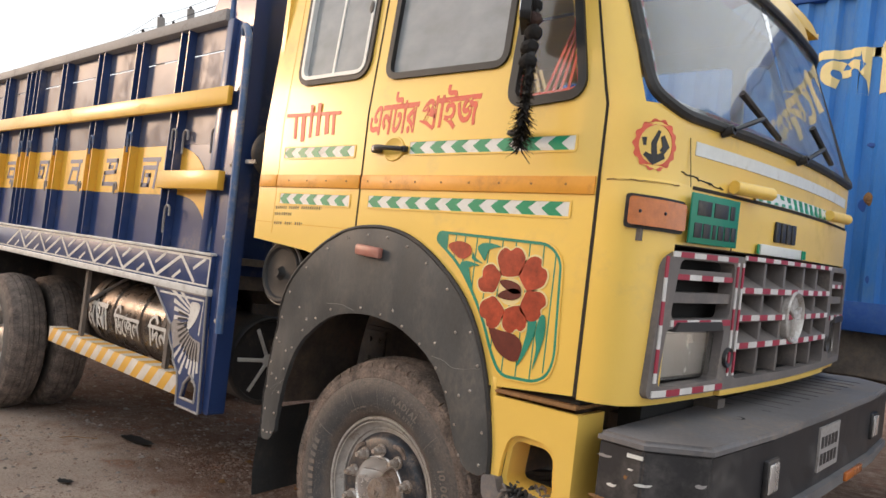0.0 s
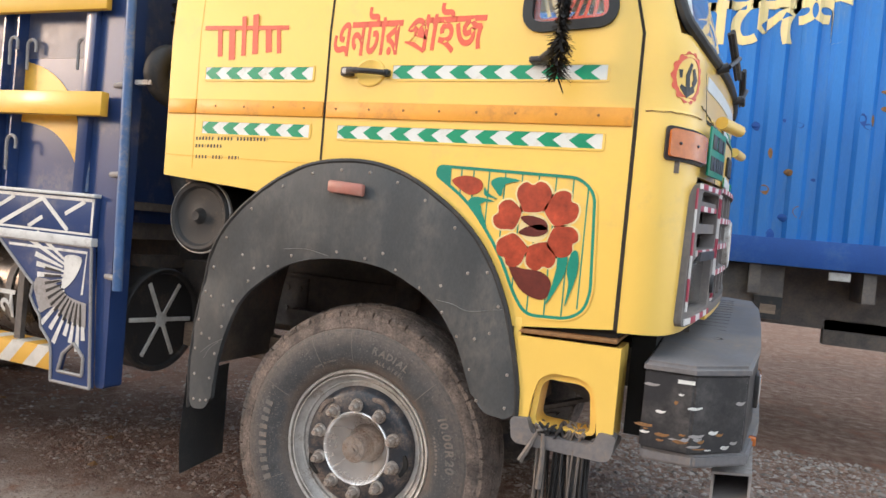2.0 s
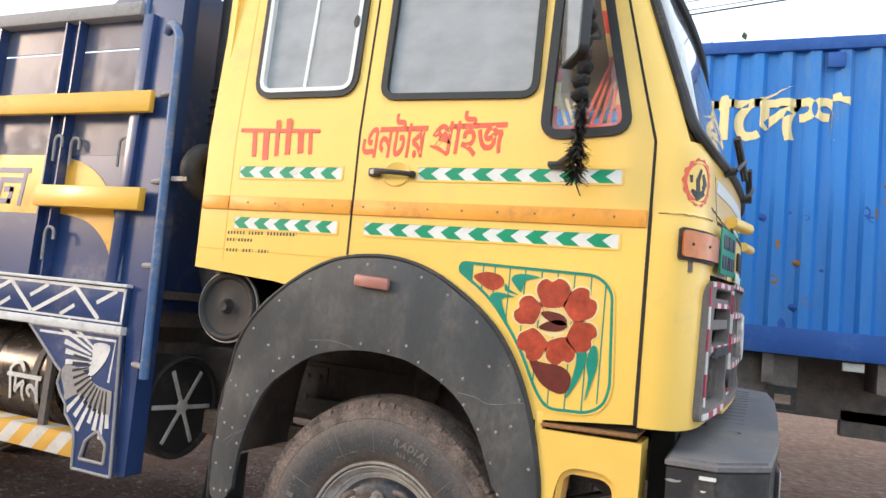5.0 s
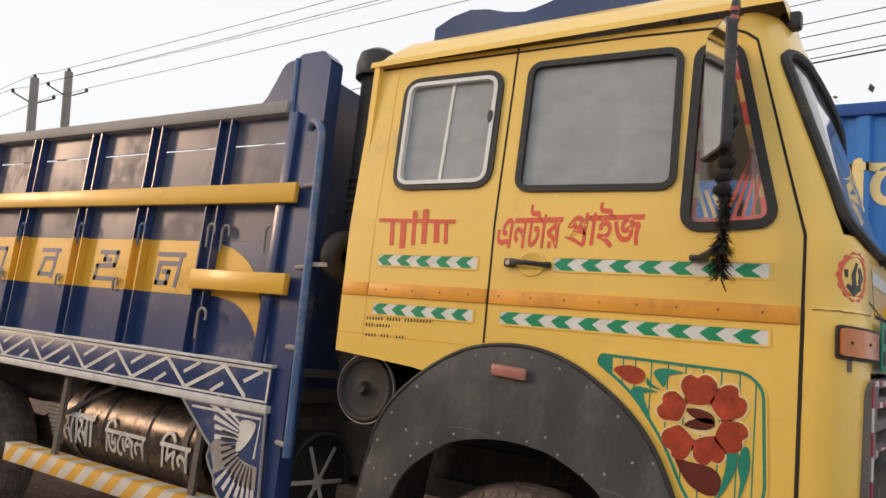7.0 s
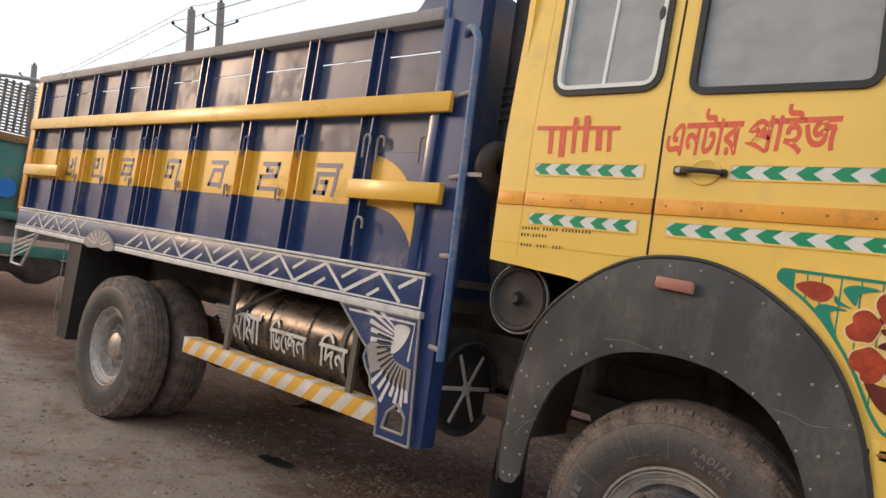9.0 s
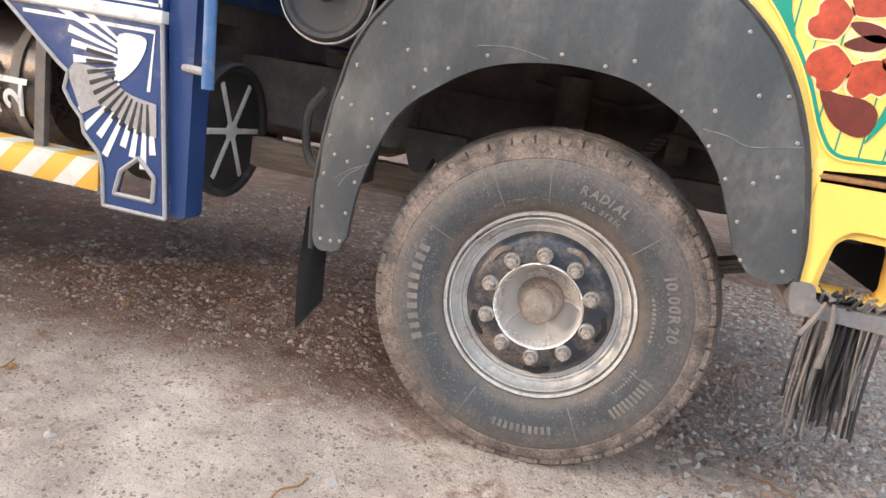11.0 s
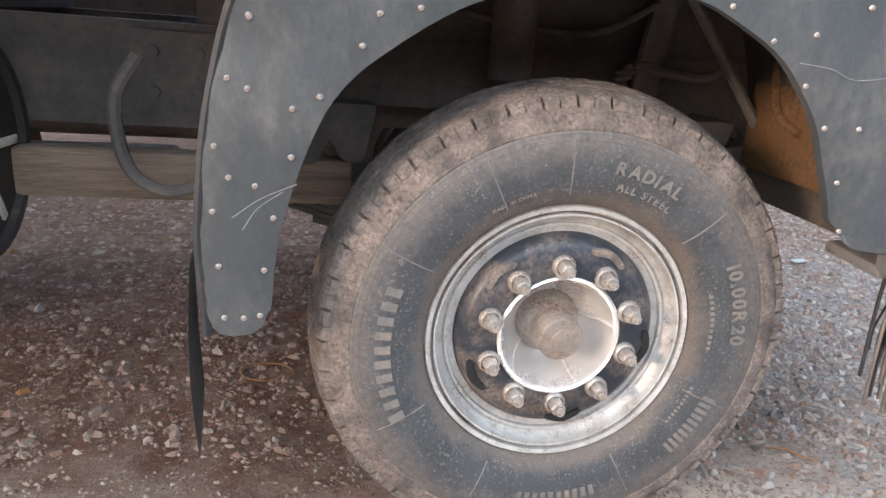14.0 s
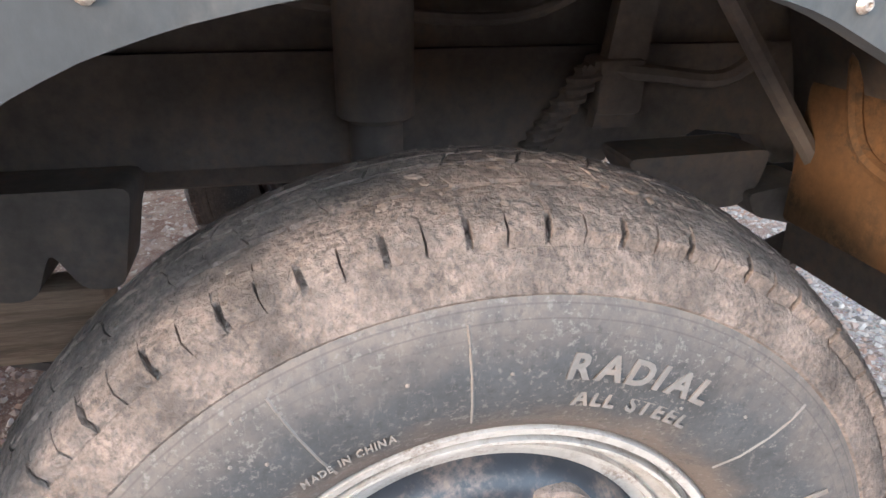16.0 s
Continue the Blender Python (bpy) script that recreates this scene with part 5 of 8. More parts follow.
bm = boxes((0.60, 0.66, 0.13, 0.53, 0.86, 1.42), bevel=0.01)
tube(bm, spline([(0.595, 0.45, 1.36), (0.595, 0.44, 1.15), (0.595, 0.40, 1.02), (0.595, 0.30, 0.98)], 5), 0.012, 8)
part("brown_step_bracket", bm, OCHRE, chassis, "rusty ochre panel beside the wheel")
part("spring_bracket", plate(rounded([(-0.66, 0.96), (-0.60, 0.80), (-0.545, 0.80), (-0.515, 0.875), (-0.480, 0.81), (-0.425, 0.81), (-0.395, 0.96)], 0.02, 3), 0.58, 0.69), FRAME, chassis, "dark cast spring bracket with two legs")
part("spring_bracket", plate(rounded([(0.555, 0.895), (0.67, 0.912), (0.80, 0.862), (0.825, 0.795), (0.79, 0.775), (0.70, 0.825), (0.575, 0.855)], 0.015, 3), 0.56, 0.66), FRAME, chassis, "dark spring shackle")
part("spring_seat", plate(rounded([(0.34, 0.96), (0.60, 0.965), (0.585, 0.90), (0.555, 0.868), (0.40, 0.868)], 0.02, 3), 0.58, 0.69), FRAME, chassis, "dark spring seat under the frame")
part("tie_beam", boxes((-1.85, -0.455, 0.585, 0.66, 0.692, 0.812), bevel=0.010), PLANK, chassis, "dusty brown wooden beam wedged under the frame")
bm = bmesh.new()
tube(bm, spline([(-0.95, 0.52, 1.05), (-1.0, 0.50, 0.95), (-0.98, 0.49, 0.80), (-0.90, 0.49, 0.74), (-0.80, 0.50, 0.76)], 5), 0.016, 8)
part("brake_pipe", bm, FRAME, chassis)
part("exhaust_pipe", tubes(([(-1.9, 0.95, 0.70), (-0.95, 0.90, 0.72)], 0.055)), GREY_PAINT, chassis, "dusty exhaust pipe")
part("bolt_plate", boxes((-1.0, -0.62, 0.685, 0.70, 0.90, 1.10)), FRAME, chassis)
for x in (-0.95, -0.84, -0.73, -0.66):
    for z in (0.95, 1.05):
        bm = bmesh.new()
        turned(bm, [(0.014, 0.0), (0.014, -0.014), (0.0, -0.014)], (x, 0.685, z), 6)
        part("frame_bolt", bm, FRAME, chassis)

# ---------------------------------------------------------------- cab details
SEAM = material("door_gap", (0.03, 0.022, 0.015), 0.9, vary=0.2, bump=0)
ARC = [(0.0, 0.0)]
for i in range(1, 401):
    p, q = front_plan((i - 1) / 400), front_plan(i / 400)
    ARC.append((ARC[-1][0] + math.hypot(q[0] - p[0], q[1] - p[1]), i / 400))


def on_front(a, z, out=0.0):
    """A point of the cab's front: a metres along the plan from the near side seam, at height z, proud by out."""
    mirror = a > ARC[-1][0]
    b = 2 * ARC[-1][0] - a if mirror else a
    b = max(0.0, b)
    i = min(int(np.searchsorted([r[0] for r in ARC], b)), 400)
    s = ARC[i][1]
    u, v = front_plan(s)
    s2 = min(1.0, s + 0.004)
    p, q = front_plan(s2 - 0.008 if s2 > 0.008 else 0.0), front_plan(s2)
    t = Vector((q[0] - p[0], q[1] - p[1])).normalized()
    nx, ny = t.y, -t.x
    k = min(1.0, 0.35 + s * 2.2)
    pu = u - rake(z) * (0.78 + 0.22 * k) + nx * out
    pv = v + ny * out + lean(z)
    pv = WIDTH - pv if mirror else pv
    return Vector((pu, pv, z))


def wrapped(bm, out=0.0):
    """Lays a flat mesh (x along the front's plan, z up, y depth) round the cab's front."""
    for v in bm.verts:
        v.co = on_front(v.co.x, v.co.z, out - v.co.y)
    return bm


def diced(bm, dx):
    xs = [v.co.x for v in bm.verts]
    x = min(xs) + dx
    while x < max(xs) - 1e-4:
        bmesh.ops.bisect_plane(bm, geom=bm.verts[:] + bm.edges[:] + bm.faces[:], plane_co=(x, 0, 0), plane_no=(1, 0, 0))
        x += dx
    return bm


def arc_of_v(v):
    for a, s in ARC:
        if front_plan(s)[1] >= v:
            return a
    return ARC[-1][0]


HALF = ARC[-1][0]

# gaps between the panels
bm = bmesh.new()
stroke(bm, [(-0.190, 1.60), (-0.197, 2.2), (-0.200, 2.885)], 0.009, -0.0004, 0.001)
part("door_gap", bent(bm), SEAM, cab, smooth=0)
bm = bmesh.new()
stroke(bm, [(0.958, 1.09), (0.958, 2.03), (0.90, 2.26), (0.776, 2.765)], [0.013, 0.010, 0.009, 0.009], -0.0004, 0.001)
part("door_gap", bent(bm), SEAM, cab, smooth=0)
bm = bmesh.new()
stroke(bm, [(-0.965, 2.882), (0.3, 2.855), (0.66, 2.835), (0.735, 2.80), (0.776, 2.765)], 0.010, -0.0004, 0.001)
part("gutter_gap", bent(bm), SEAM, cab, smooth=0)
bm = bmesh.new()
stroke(bm, [(-0.80, 1.55), (-0.815, 2.2), (-0.83, 2.88)], 0.004, -0.0003, 0.0008)
stroke(bm, [(-0.94, 1.605), (-0.80, 1.60), (-0.20, 1.585)], 0.004, -0.0003, 0.0008)
part("panel_crease", bent(bm), DEEP_YELLOW, cab, smooth=0)

# orange rub strip in three lengths, with screws
for a, b in ((-0.945, -0.803), (-0.797, -0.197), (-0.183, 0.948)):
    f = lambda u: 1.818 - (u + 0.2) * 0.020
    bm = boxes((a, b, -0.008, 0.0, -0.059, 0.0), bevel=0.0025)
    for v in bm.verts:
        v.co.z += f(v.co.x)
    strip = part("rub_strip", bm, ORANGE, cab, "worn orange painted rub strip")
for u in np.arange(-0.7, 0.95, 0.14):
    bm = bmesh.new()
    turned(bm, [(0.0, -0.0100), (0.004, -0.0095), (0.005, -0.0075)], (u, 0, 1.791 - (u + 0.2) * 0.020), 8)
    part("screw", bm, RUST, cab)


def chevron_strip(u0, u1, z, n):
    """A white reflective strip with green chevrons, in a shallow pressed frame."""
    h = 0.048
    tilt = -0.0185
    fz = lambda u: z + (u - u0) * tilt
    out = rounded([(u0 - 0.008, fz(u0) - h - 0.007), (u1 + 0.008, fz(u1) - h - 0.007), (u1 + 0.008, fz(u1) + 0.007), (u0 - 0.008, fz(u0) + 0.007)], 0.012, 3)
    inn = [(u0, fz(u0) - h), (u1, fz(u1) - h), (u1, fz(u1)), (u0, fz(u0))]
    frm = part("strip_frame", plate(out, -0.0035, 0.0, (inn,)), YELLOW, cab)
    tape = part("reflective_strip", plate(inn, -0.0015, 0.0005), TAPE_WHITE, cab, "white reflective strip with green chevrons")
    pitch = (u1 - u0) / n
    for k in range(n):
        a = u0 + pitch * k
        w, d = pitch * 0.50, pitch * 0.30
        pts = []
        for x, y in ((a + d, 0), (a + d + w, 0), (a + w, -0.5), (a + d + w, -1), (a + d, -1), (a, -0.5)):
            x = min(x, u1 - 0.001)
            pts.append((x, fz(x) + y * h * 0.98 - 0.0005))
        part("green_chevron", plate(pts, -0.0024, -0.0014), GREEN, tape, smooth=0)


chevron_strip(-0.768, -0.258, 1.958, 5)
chevron_strip(-0.762, -0.252, 1.740, 5)
chevron_strip(0.082, 0.855, 1.947, 7)
chevron_strip(-0.128, 0.860, 1.730, 9)

# lettering on the doors
bm = fitted(lettering("এনটার", 0.2, 0.022, 0.1), -0.178, 0.105, 1.985, 2.165, -0.0006)
part("door_lettering", bent(bm, ()), RED, cab, "red hand-painted lettering", smooth=0)
bm = fitted(lettering("পাইজ", 0.2, 0.022, 0.1), 0.125, 0.425, 1.985, 2.165, -0.0006)
stroke(bm, [(0.118, 2.030), (0.150, 2.022), (0.195, 1.995)], [0.006, 0.016, 0.012], -0.0006)
part("door_lettering", bent(bm, ()), RED, cab, "red hand-painted lettering", smooth=0)
bm = bmesh.new()
stroke(bm, [(-0.79, 2.117), (-0.385, 2.102)], 0.016, -0.0005)
for x, z0, z1, w in ((-0.715, 2.0, 2.11, 0.022), (-0.655, 1.985, 2.11, 0.030), (-0.60, 2.0, 2.155, 0.020), (-0.545, 2.005, 2.16, 0.026), (-0.48, 2.01, 2.105, 0.028), (-0.432, 2.005, 2.105, 0.018)):
    b2 = bmesh.new()
    stroke(b2, [(x + 0.01, z0), (x, z1)], w, -0.0008)
    part("painted_bar", b2, RED, cab, smooth=0)
part("painted_bar", bm, RED, cab, "red painted bar", smooth=0)
for z, spans in ((1.672, ((-0.79, -0.70), (-0.68, -0.60), (-0.585, -0.44))), (1.642, ((-0.79, -0.74), (-0.73, -0.66))), (1.598, ((-0.785, -0.725), (-0.70, -0.65), (-0.62, -0.57)))):
    for a, b in spans:
        x = a
        while x < b:
            part("stencil_bar", boxes((x, min(b, x + 0.007), -0.0012, -0.0004, z - 0.0065, z + 0.0065)), BLACK, cab, smooth=0)
            x += 0.016

# door handle in its pressed bowl
bm = bmesh.new()
turned(bm, [(0.063, 0.001), (0.061, -0.0045), (0.057, -0.0065), (0.052, -0.0060), (0.044, -0.0030), (0.0, -0.0022)], (0, 0, 0), 36)
bm.transform(Matrix.Translation((-0.012, 0, 1.923)) @ Matrix.Diagonal((1.0, 1, 0.82, 1)))
part("handle_bowl", bm, YELLOW, cab, "pressed bowl behind the door handle")
bm = bmesh.new()
tube(bm, spline([(-0.09, -0.030, 1.925), (-0.05, -0.036, 1.924), (0.02, -0.034, 1.919), (0.06, -0.024, 1.916)], 5), [0.012] * 6 + [0.010] * 10, 8)
box(bm, -0.125, -0.075, -0.028, 0.0, 1.908, 1.942, 0.008)
box(bm, 0.05, 0.075, -0.026, 0.0, 1.905, 1.930, 0.006)
part("door_handle", bm, BLACK, cab, "black door handle with a chrome lock")
bm = bmesh.new()
turned(bm, [(0.0, -0.033), (0.010, -0.033), (0.012, -0.026)], (-0.103, 0, 1.925), 16)
part("door_lock", bm, RIM, cab, "chrome key lock")

# windows: rubber seals, frames, glass
for win, w in ((REAR_WIN, 0.017), (DOOR_WIN, 0.015), (VENT_WIN, 0.021)):
    bm = plate(grown(win, w), -0.012, 0.03, (grown(win, -0.012),))
    part("window_seal", bent(bm), SEAL, cab, "black rubber window seal", smooth=35)
bm = plate(grown(REAR_WIN, -0.008), -0.016, 0.02, (grown(REAR_WIN, -0.026),))
part("window_frame", bent(bm), TAPE_WHITE, cab, "white aluminium sliding window frame", smooth=35)
part("window_divider", bent(boxes((-0.515, -0.500, 0.004, 0.02, 2.29, 2.77))), TAPE_WHITE, cab)
bm = bmesh.new()
turned(bm, [(0.0, -0.022), (0.014, -0.02), (0.017, -0.006)], (0, 0, 0), 14)
bm.transform(Matrix.Translation((-0.285, 0, 2.57)) @ Matrix.Diagonal((0.9, 1, 1.9, 1)))
part("window_latch", bent(bm, ()), BLACK, cab, "black oval window latch")
for win in (REAR_WIN, DOOR_WIN, VENT_WIN):
    o = part("window_pane", bent(plate(grown(win, -0.004), 0.010, 0.015)), VENT_GLASS if win is VENT_WIN else DOOR_GLASS, cab, "window glass with dust and sky reflection in a pale film", smooth=0)
    o.visible_shadow = False
    b = bent(plate(grown(win, -0.004), 0.010, 0.015))
    for v in b.verts:
        v.co.y = WIDTH - v.co.y
    o = part("window_pane", b, GLASS, cab, smooth=0)
    o.visible_shadow = False
bm = plate(grown(VENT_WIN, -0.012), 0.018, 0.022, (grown(VENT_WIN, -0.031),))
part("window_tape", bent(bm), WINDOW_TAPE, cab, "red and yellow striped tape round the window", smooth=0)
bm = bmesh.new()
for k in range(4):
    stroke(bm, [(0.70 + 0.03 * k, 2.10), (0.785 + 0.012 * k, 2.34)], 0.012, 0.018)
part("window_tape", bent(bm), RED, cab, "slanting red tape stripes", smooth=0)
bm = bmesh.new()
for k in range(3):
    stroke(bm, [(0.60 + 0.03 * k, 2.22 - 0.02 * k), (0.64 + 0.03 * k, 2.10)], 0.012, 0.018)
part("window_tape", bent(bm), CREAM, cab, "slanting cream tape stripes", smooth=0)

# curtain folds behind the rear side window
bm = bmesh.new()
rows = []
for i in range(46):
    u = -0.76 + 0.52 * i / 45
    rows.append([bm.verts.new((u, 0.085 + lean(z) + 0.012 * math.sin(i * 0.75 + 0.3 * math.sin(z * 6)), z)) for z in (2.22, 2.4, 2.6, 2.83)])
for A, B in zip(rows, rows[1:]):
    for j in range(3):
        bm.faces.new((A[j], A[j + 1], B[j + 1], B[j]))
part("curtain", bm, CURTAIN, cab, "pale pinkish curtain behind the glass")
# seat, back rest and dashboard inside
part("driver_seat", boxes((-0.15, 0.35, 0.25, 0.80, 1.64, 1.98), bevel=0.05), SEAT, cab)
part("driver_backrest", boxes((-0.28, -0.14, 0.27, 0.78, 1.95, 2.45), bevel=0.05), SEAT, cab)
part("bench", boxes((-0.90, -0.35, 0.1, 2.1, 1.64, 2.0), bevel=0.04), SEAT, cab)
part("dashboard", boxes((0.70, 1.00, 0.10, 2.12, 1.70, 2.02), bevel=0.05), BLACK, cab)
bm = bmesh.new()
t = [(0.60 + 0.07 * math.sin(k * math.pi / 16), 0.55 + 0.21 * math.cos(k * math.pi / 16), 2.08 + 0.20 * math.sin(k * math.pi / 16)) for k in range(32)]
tube(bm, t, 0.014, 8, closed=True)
tube(bm, [(0.60, 0.34, 2.08), (0.60, 0.76, 2.08)], 0.012, 6)
tube(bm, [(0.60, 0.55, 2.08), (0.80, 0.55, 1.9)], 0.02, 8)
part("steering_wheel", bm, BLACK, cab)

# windscreen, seal and inner trim
A0, A1 = arc_of_v(0.032), 2 * HALF - arc_of_v(0.032)
SCREEN = rounded([(A0 + 0.045, 2.075), (A0 + 0.16, 2.018), (A1 - 0.16, 2.018), (A1 - 0.045, 2.075), (A1 - 0.01, 2.72), (A0 + 0.01, 2.72)], [0.05, 0.06, 0.06, 0.05, 0.06, 0.06], 6)
SCREEN_D = []
for i in range(len(SCREEN)):
    a, b = Vector(SCREEN[i]), Vector(SCREEN[(i + 1) % len(SCREEN)])
    n = max(1, int((b - a).length / 0.03))
    SCREEN_D += [tuple(a.lerp(b, k / n)) for k in range(n)]
bm = plate(SCREEN_D, 0.004, 0.009)
for z in (2.2, 2.35, 2.5, 2.6):
    bmesh.ops.bisect_plane(bm, geom=bm.verts[:] + bm.edges[:] + bm.faces[:], plane_co=(0, 0, z), plane_no=(0, 0, 1))
o = part("windscreen", wrapped(diced(bm, 0.03)), SCREEN_GLASS, cab, "large curved windscreen")
o.visible_shadow = False
bm = bmesh.new()
tube(bm, [on_front(p[0], p[1], 0.006) for p in SCREEN_D], 0.020, 8, closed=True)
part("windscreen_seal", bm, RUBBER, cab, "black rubber windscreen seal")
bm = plate(grown(SCREEN_D, -0.022), 0.012, 0.014, (grown(SCREEN_D, -0.045),))
part("windscreen_tape", wrapped(bm), striped("screen_tape", (0.7, 0.68, 0.66), (0.6, 0.06, 0.05), 0.06, 2, 0.6), cab, "red and white tape round the windscreen", smooth=0)
bm = bmesh.new()
for k in range(4):
    stroke(bm, [(A0 + 0.075 + 0.032 * k, 2.045 + 0.0 * k), (A0 + 0.055, 2.20 - 0.04 * k)], 0.010, 0.012)
part("windscreen_tape", wrapped(bm), RED, cab, smooth=0)
# wipers
for v0, v1 in ((0.42, 0.78), (1.10, 1.46)):
    bm = bmesh.new()
    b0, b1 = on_front(arc_of_v(v0), 2.0, 0.02), on_front(arc_of_v(min(v1, 1.1)) + max(0, v1 - 1.1), 2.06, 0.045)
    if v1 > 1.1:
        b0, b1 = on_front(arc_of_v(1.1), 2.0, 0.02), on_front(HALF + 0.30, 2.06, 0.045)
    mid = b0.lerp(b1, 0.30)
    tube(bm, [b0 + Vector((-0.02, 0, 0)), b0 + Vector((0.02, 0, 0.01))], 0.018, 10)
    tube(bm, [b0 + Vector((0.02, 0, 0.01)), b0.lerp(b1, 0.5) + Vector((0.03, 0, 0.05))], 0.009, 6)
    tube(bm, [b0.lerp(b1, 0.12) + Vector((0.015, 0, 0.14)), b1 + Vector((0.015, 0, -0.02))], 0.010, 6)
    tube(bm, [b0.lerp(b1, 0.16) + Vector((0.0, 0, 0.135)), b1 + Vector((0.0, 0.03, -0.02))], 0.006, 6)
    part("wiper", bm, BLACK, cab, "black windscreen wiper")

# indicator lamp on the corner
IA0, IA1 = arc_of_v(0.014) + 0.012, arc_of_v(0.195)
bm = diced(plate(rounded([(IA0, 1.648), (IA1, 1.642), (IA1, 1.727), (IA0, 1.735)], 0.010, 3), -0.022, 0.0), 0.02)
lamp = part("indicator_lamp", wrapped(bm), LAMP_ORANGE, cab, "amber corner indicator lamp")
bm = diced(plate(rounded([(IA0 - 0.010, 1.638), (IA1 + 0.008, 1.632), (IA1 + 0.008, 1.737), (IA0 - 0.010, 1.745)], 0.014, 3), -0.010, 0.0), 0.02)
part("lamp_gasket", wrapped(bm), RUBBER, lamp)
for a in (IA0 + 0.03, IA0 + 0.11):
    bm = bmesh.new()
    c = on_front(a, 1.69, 0.022)
    bmesh.ops.create_icosphere(bm, subdivisions=1, radius=0.006, matrix=Matrix.Translation(c))
    part("lamp_screw", bm, BLACK, lamp)

# round painted emblem: scalloped ring with an abstract dark figure
EA, EZ = arc_of_v(0.078), 1.905
ring = [(EA + (0.078 + 0.004 * math.cos(14 * t)) * math.cos(t), EZ + (0.080 + 0.004 * math.cos(14 * t)) * math.sin(t)) for t in [2 * math.pi * k / 84 for k in range(84)]]
inner = [(EA + 0.061 * math.cos(t), EZ + 0.063 * math.sin(t)) for t in [2 * math.pi * k / 48 for k in range(48)]]
part("emblem_ring", wrapped(plate(ring, -0.0016, -0.0004, (inner,))), RED, cab, "red scalloped painted ring", smooth=0)
bm = bmesh.new()
for pts, w in (([(-0.040, -0.030), (-0.010, -0.050), (0.030, -0.030)], [0.012, 0.030, 0.022]), ([(-0.005, -0.045), (-0.012, 0.005), (0.005, 0.045)], [0.022, 0.020, 0.012]), ([(0.018, 0.03), (0.035, -0.002), (0.020, -0.022)], [0.014, 0.030, 0.020]), ([(-0.045, 0.02), (-0.042, -0.005)], [0.016, 0.010])):
    stroke(bm, [(EA + x, EZ + z) for x, z in pts], w, -0.0004, 0.0012)
part("emblem_figure", wrapped(bm), BLACK, cab, "black abstract brushed figure", smooth=0)

# white and chevron bands across the nose
bm = diced(plate([(arc_of_v(0.26), 1.90), (2 * HALF - arc_of_v(0.26), 1.90), (2 * HALF - arc_of_v(0.26), 1.945), (arc_of_v(0.26), 1.945)], -0.003, 0.0), 0.05)
part("nose_band", wrapped(bm), TAPE_WHITE, cab, "white reflective band across the nose")
for a in np.arange(arc_of_v(0.72), 2 * HALF - arc_of_v(0.72), 0.075):
    bm = plate([(a, 1.80), (a + 0.035, 1.80), (a + 0.055, 1.822), (a + 0.035, 1.845), (a, 1.845), (a + 0.02, 1.822)], -0.003, 0.0)
    part("green_chevron", wrapped(bm), GREEN, cab, smooth=0)
bm = diced(plate([(arc_of_v(0.70), 1.798), (2 * HALF - arc_of_v(0.70), 1.798), (2 * HALF - arc_of_v(0.70), 1.847), (arc_of_v(0.70), 1.847)], -0.0015, 0.0), 0.05)
part("nose_band", wrapped(bm), TAPE_WHITE, cab)
# pull handles at both ends of the chevron band
for v0, v1 in ((0.50, 0.70), (1.58, 1.76)):
    bm = bmesh.new()
    tube(bm, [Vector((front_u(v0) + 0.012, v0, 1.822)), Vector((front_u(v1) + 0.055, v1, 1.818))], 0.024, 10)
    part("nose_handle", bm, YELLOW, cab, "yellow painted grab handle on the nose")
# crack of old filler and dark crease line
bm = bmesh.new()
pts = [(0.02 + 0.02 * k, 1.786 + 0.004 * noise.noise(Vector((k * 0.9, 0, 0)))) for k in range(14)]
stroke(bm, pts, 0.004, -0.0005, 0.001)
part("paint_crack", wrapped(bm), RUST, cab, smooth=0)
bm = bmesh.new()
pts = [(0.30 + 0.012 * k, 1.835 + 0.012 * noise.noise(Vector((k * 0.6, 3, 0))) - 0.0012 * k) for k in range(24)]
stroke(bm, pts, [0.003 + 0.009 * abs(noise.noise(Vector((k * 0.7, 9, 0)))) for k in range(24)], -0.0005, 0.001)
part("paint_crack", wrapped(bm), SEAM, cab, "jagged crack in the yellow paint", smooth=0)
bm = bmesh.new()
stroke(bm, [(arc_of_v(0.245), 1.79), (2 * HALF - arc_of_v(0.245), 1.79)], 0.012, -0.0005, 0.001)
part("bonnet_gap", wrapped(diced(bm, 0.05)), SEAM, cab, smooth=0)
bm = bmesh.new()
stroke(bm, [(arc_of_v(0.225), 1.95), (arc_of_v(0.235), 1.79)], 0.005, -0.0005, 0.001)
stroke(bm, [(arc_of_v(0.54), 1.77), (arc_of_v(0.545), 1.60)], 0.004, -0.0005, 0.001)
part("bonnet_gap", wrapped(bm), SEAM, cab, smooth=0)

# registration plate, its writing as bars
bm = bmesh.new()
box(bm, -0.155, 0.155, -0.004, 0.004, -0.082, 0.082, 0.003)
PM = Matrix.Translation((front_u(0.36) + 0.026, 0.365, 1.690)) @ Matrix.Rotation(radians(84), 4, "Z")
bm.transform(PM)
plate_ob = part("registration_plate", bm, PLATE, cab, "green registration plate with dark bars")
for x0, x1, z in ((-0.12, -0.035, 0.035), (-0.015, 0.075, 0.035), (0.09, 0.12, 0.035), (-0.13, -0.085, -0.038), (-0.075, -0.03, -0.038), (-0.015, 0.005, -0.038), (0.02, 0.055, -0.038), (0.065, 0.10, -0.038), (0.108, 0.138, -0.038)):
    bm = boxes((x0, x1, -0.0065, -0.004, z - 0.024, z + 0.024), bevel=0.0008)
    bm.transform(PM)
    part("plate_bar", bm, BLACK, plate_ob)

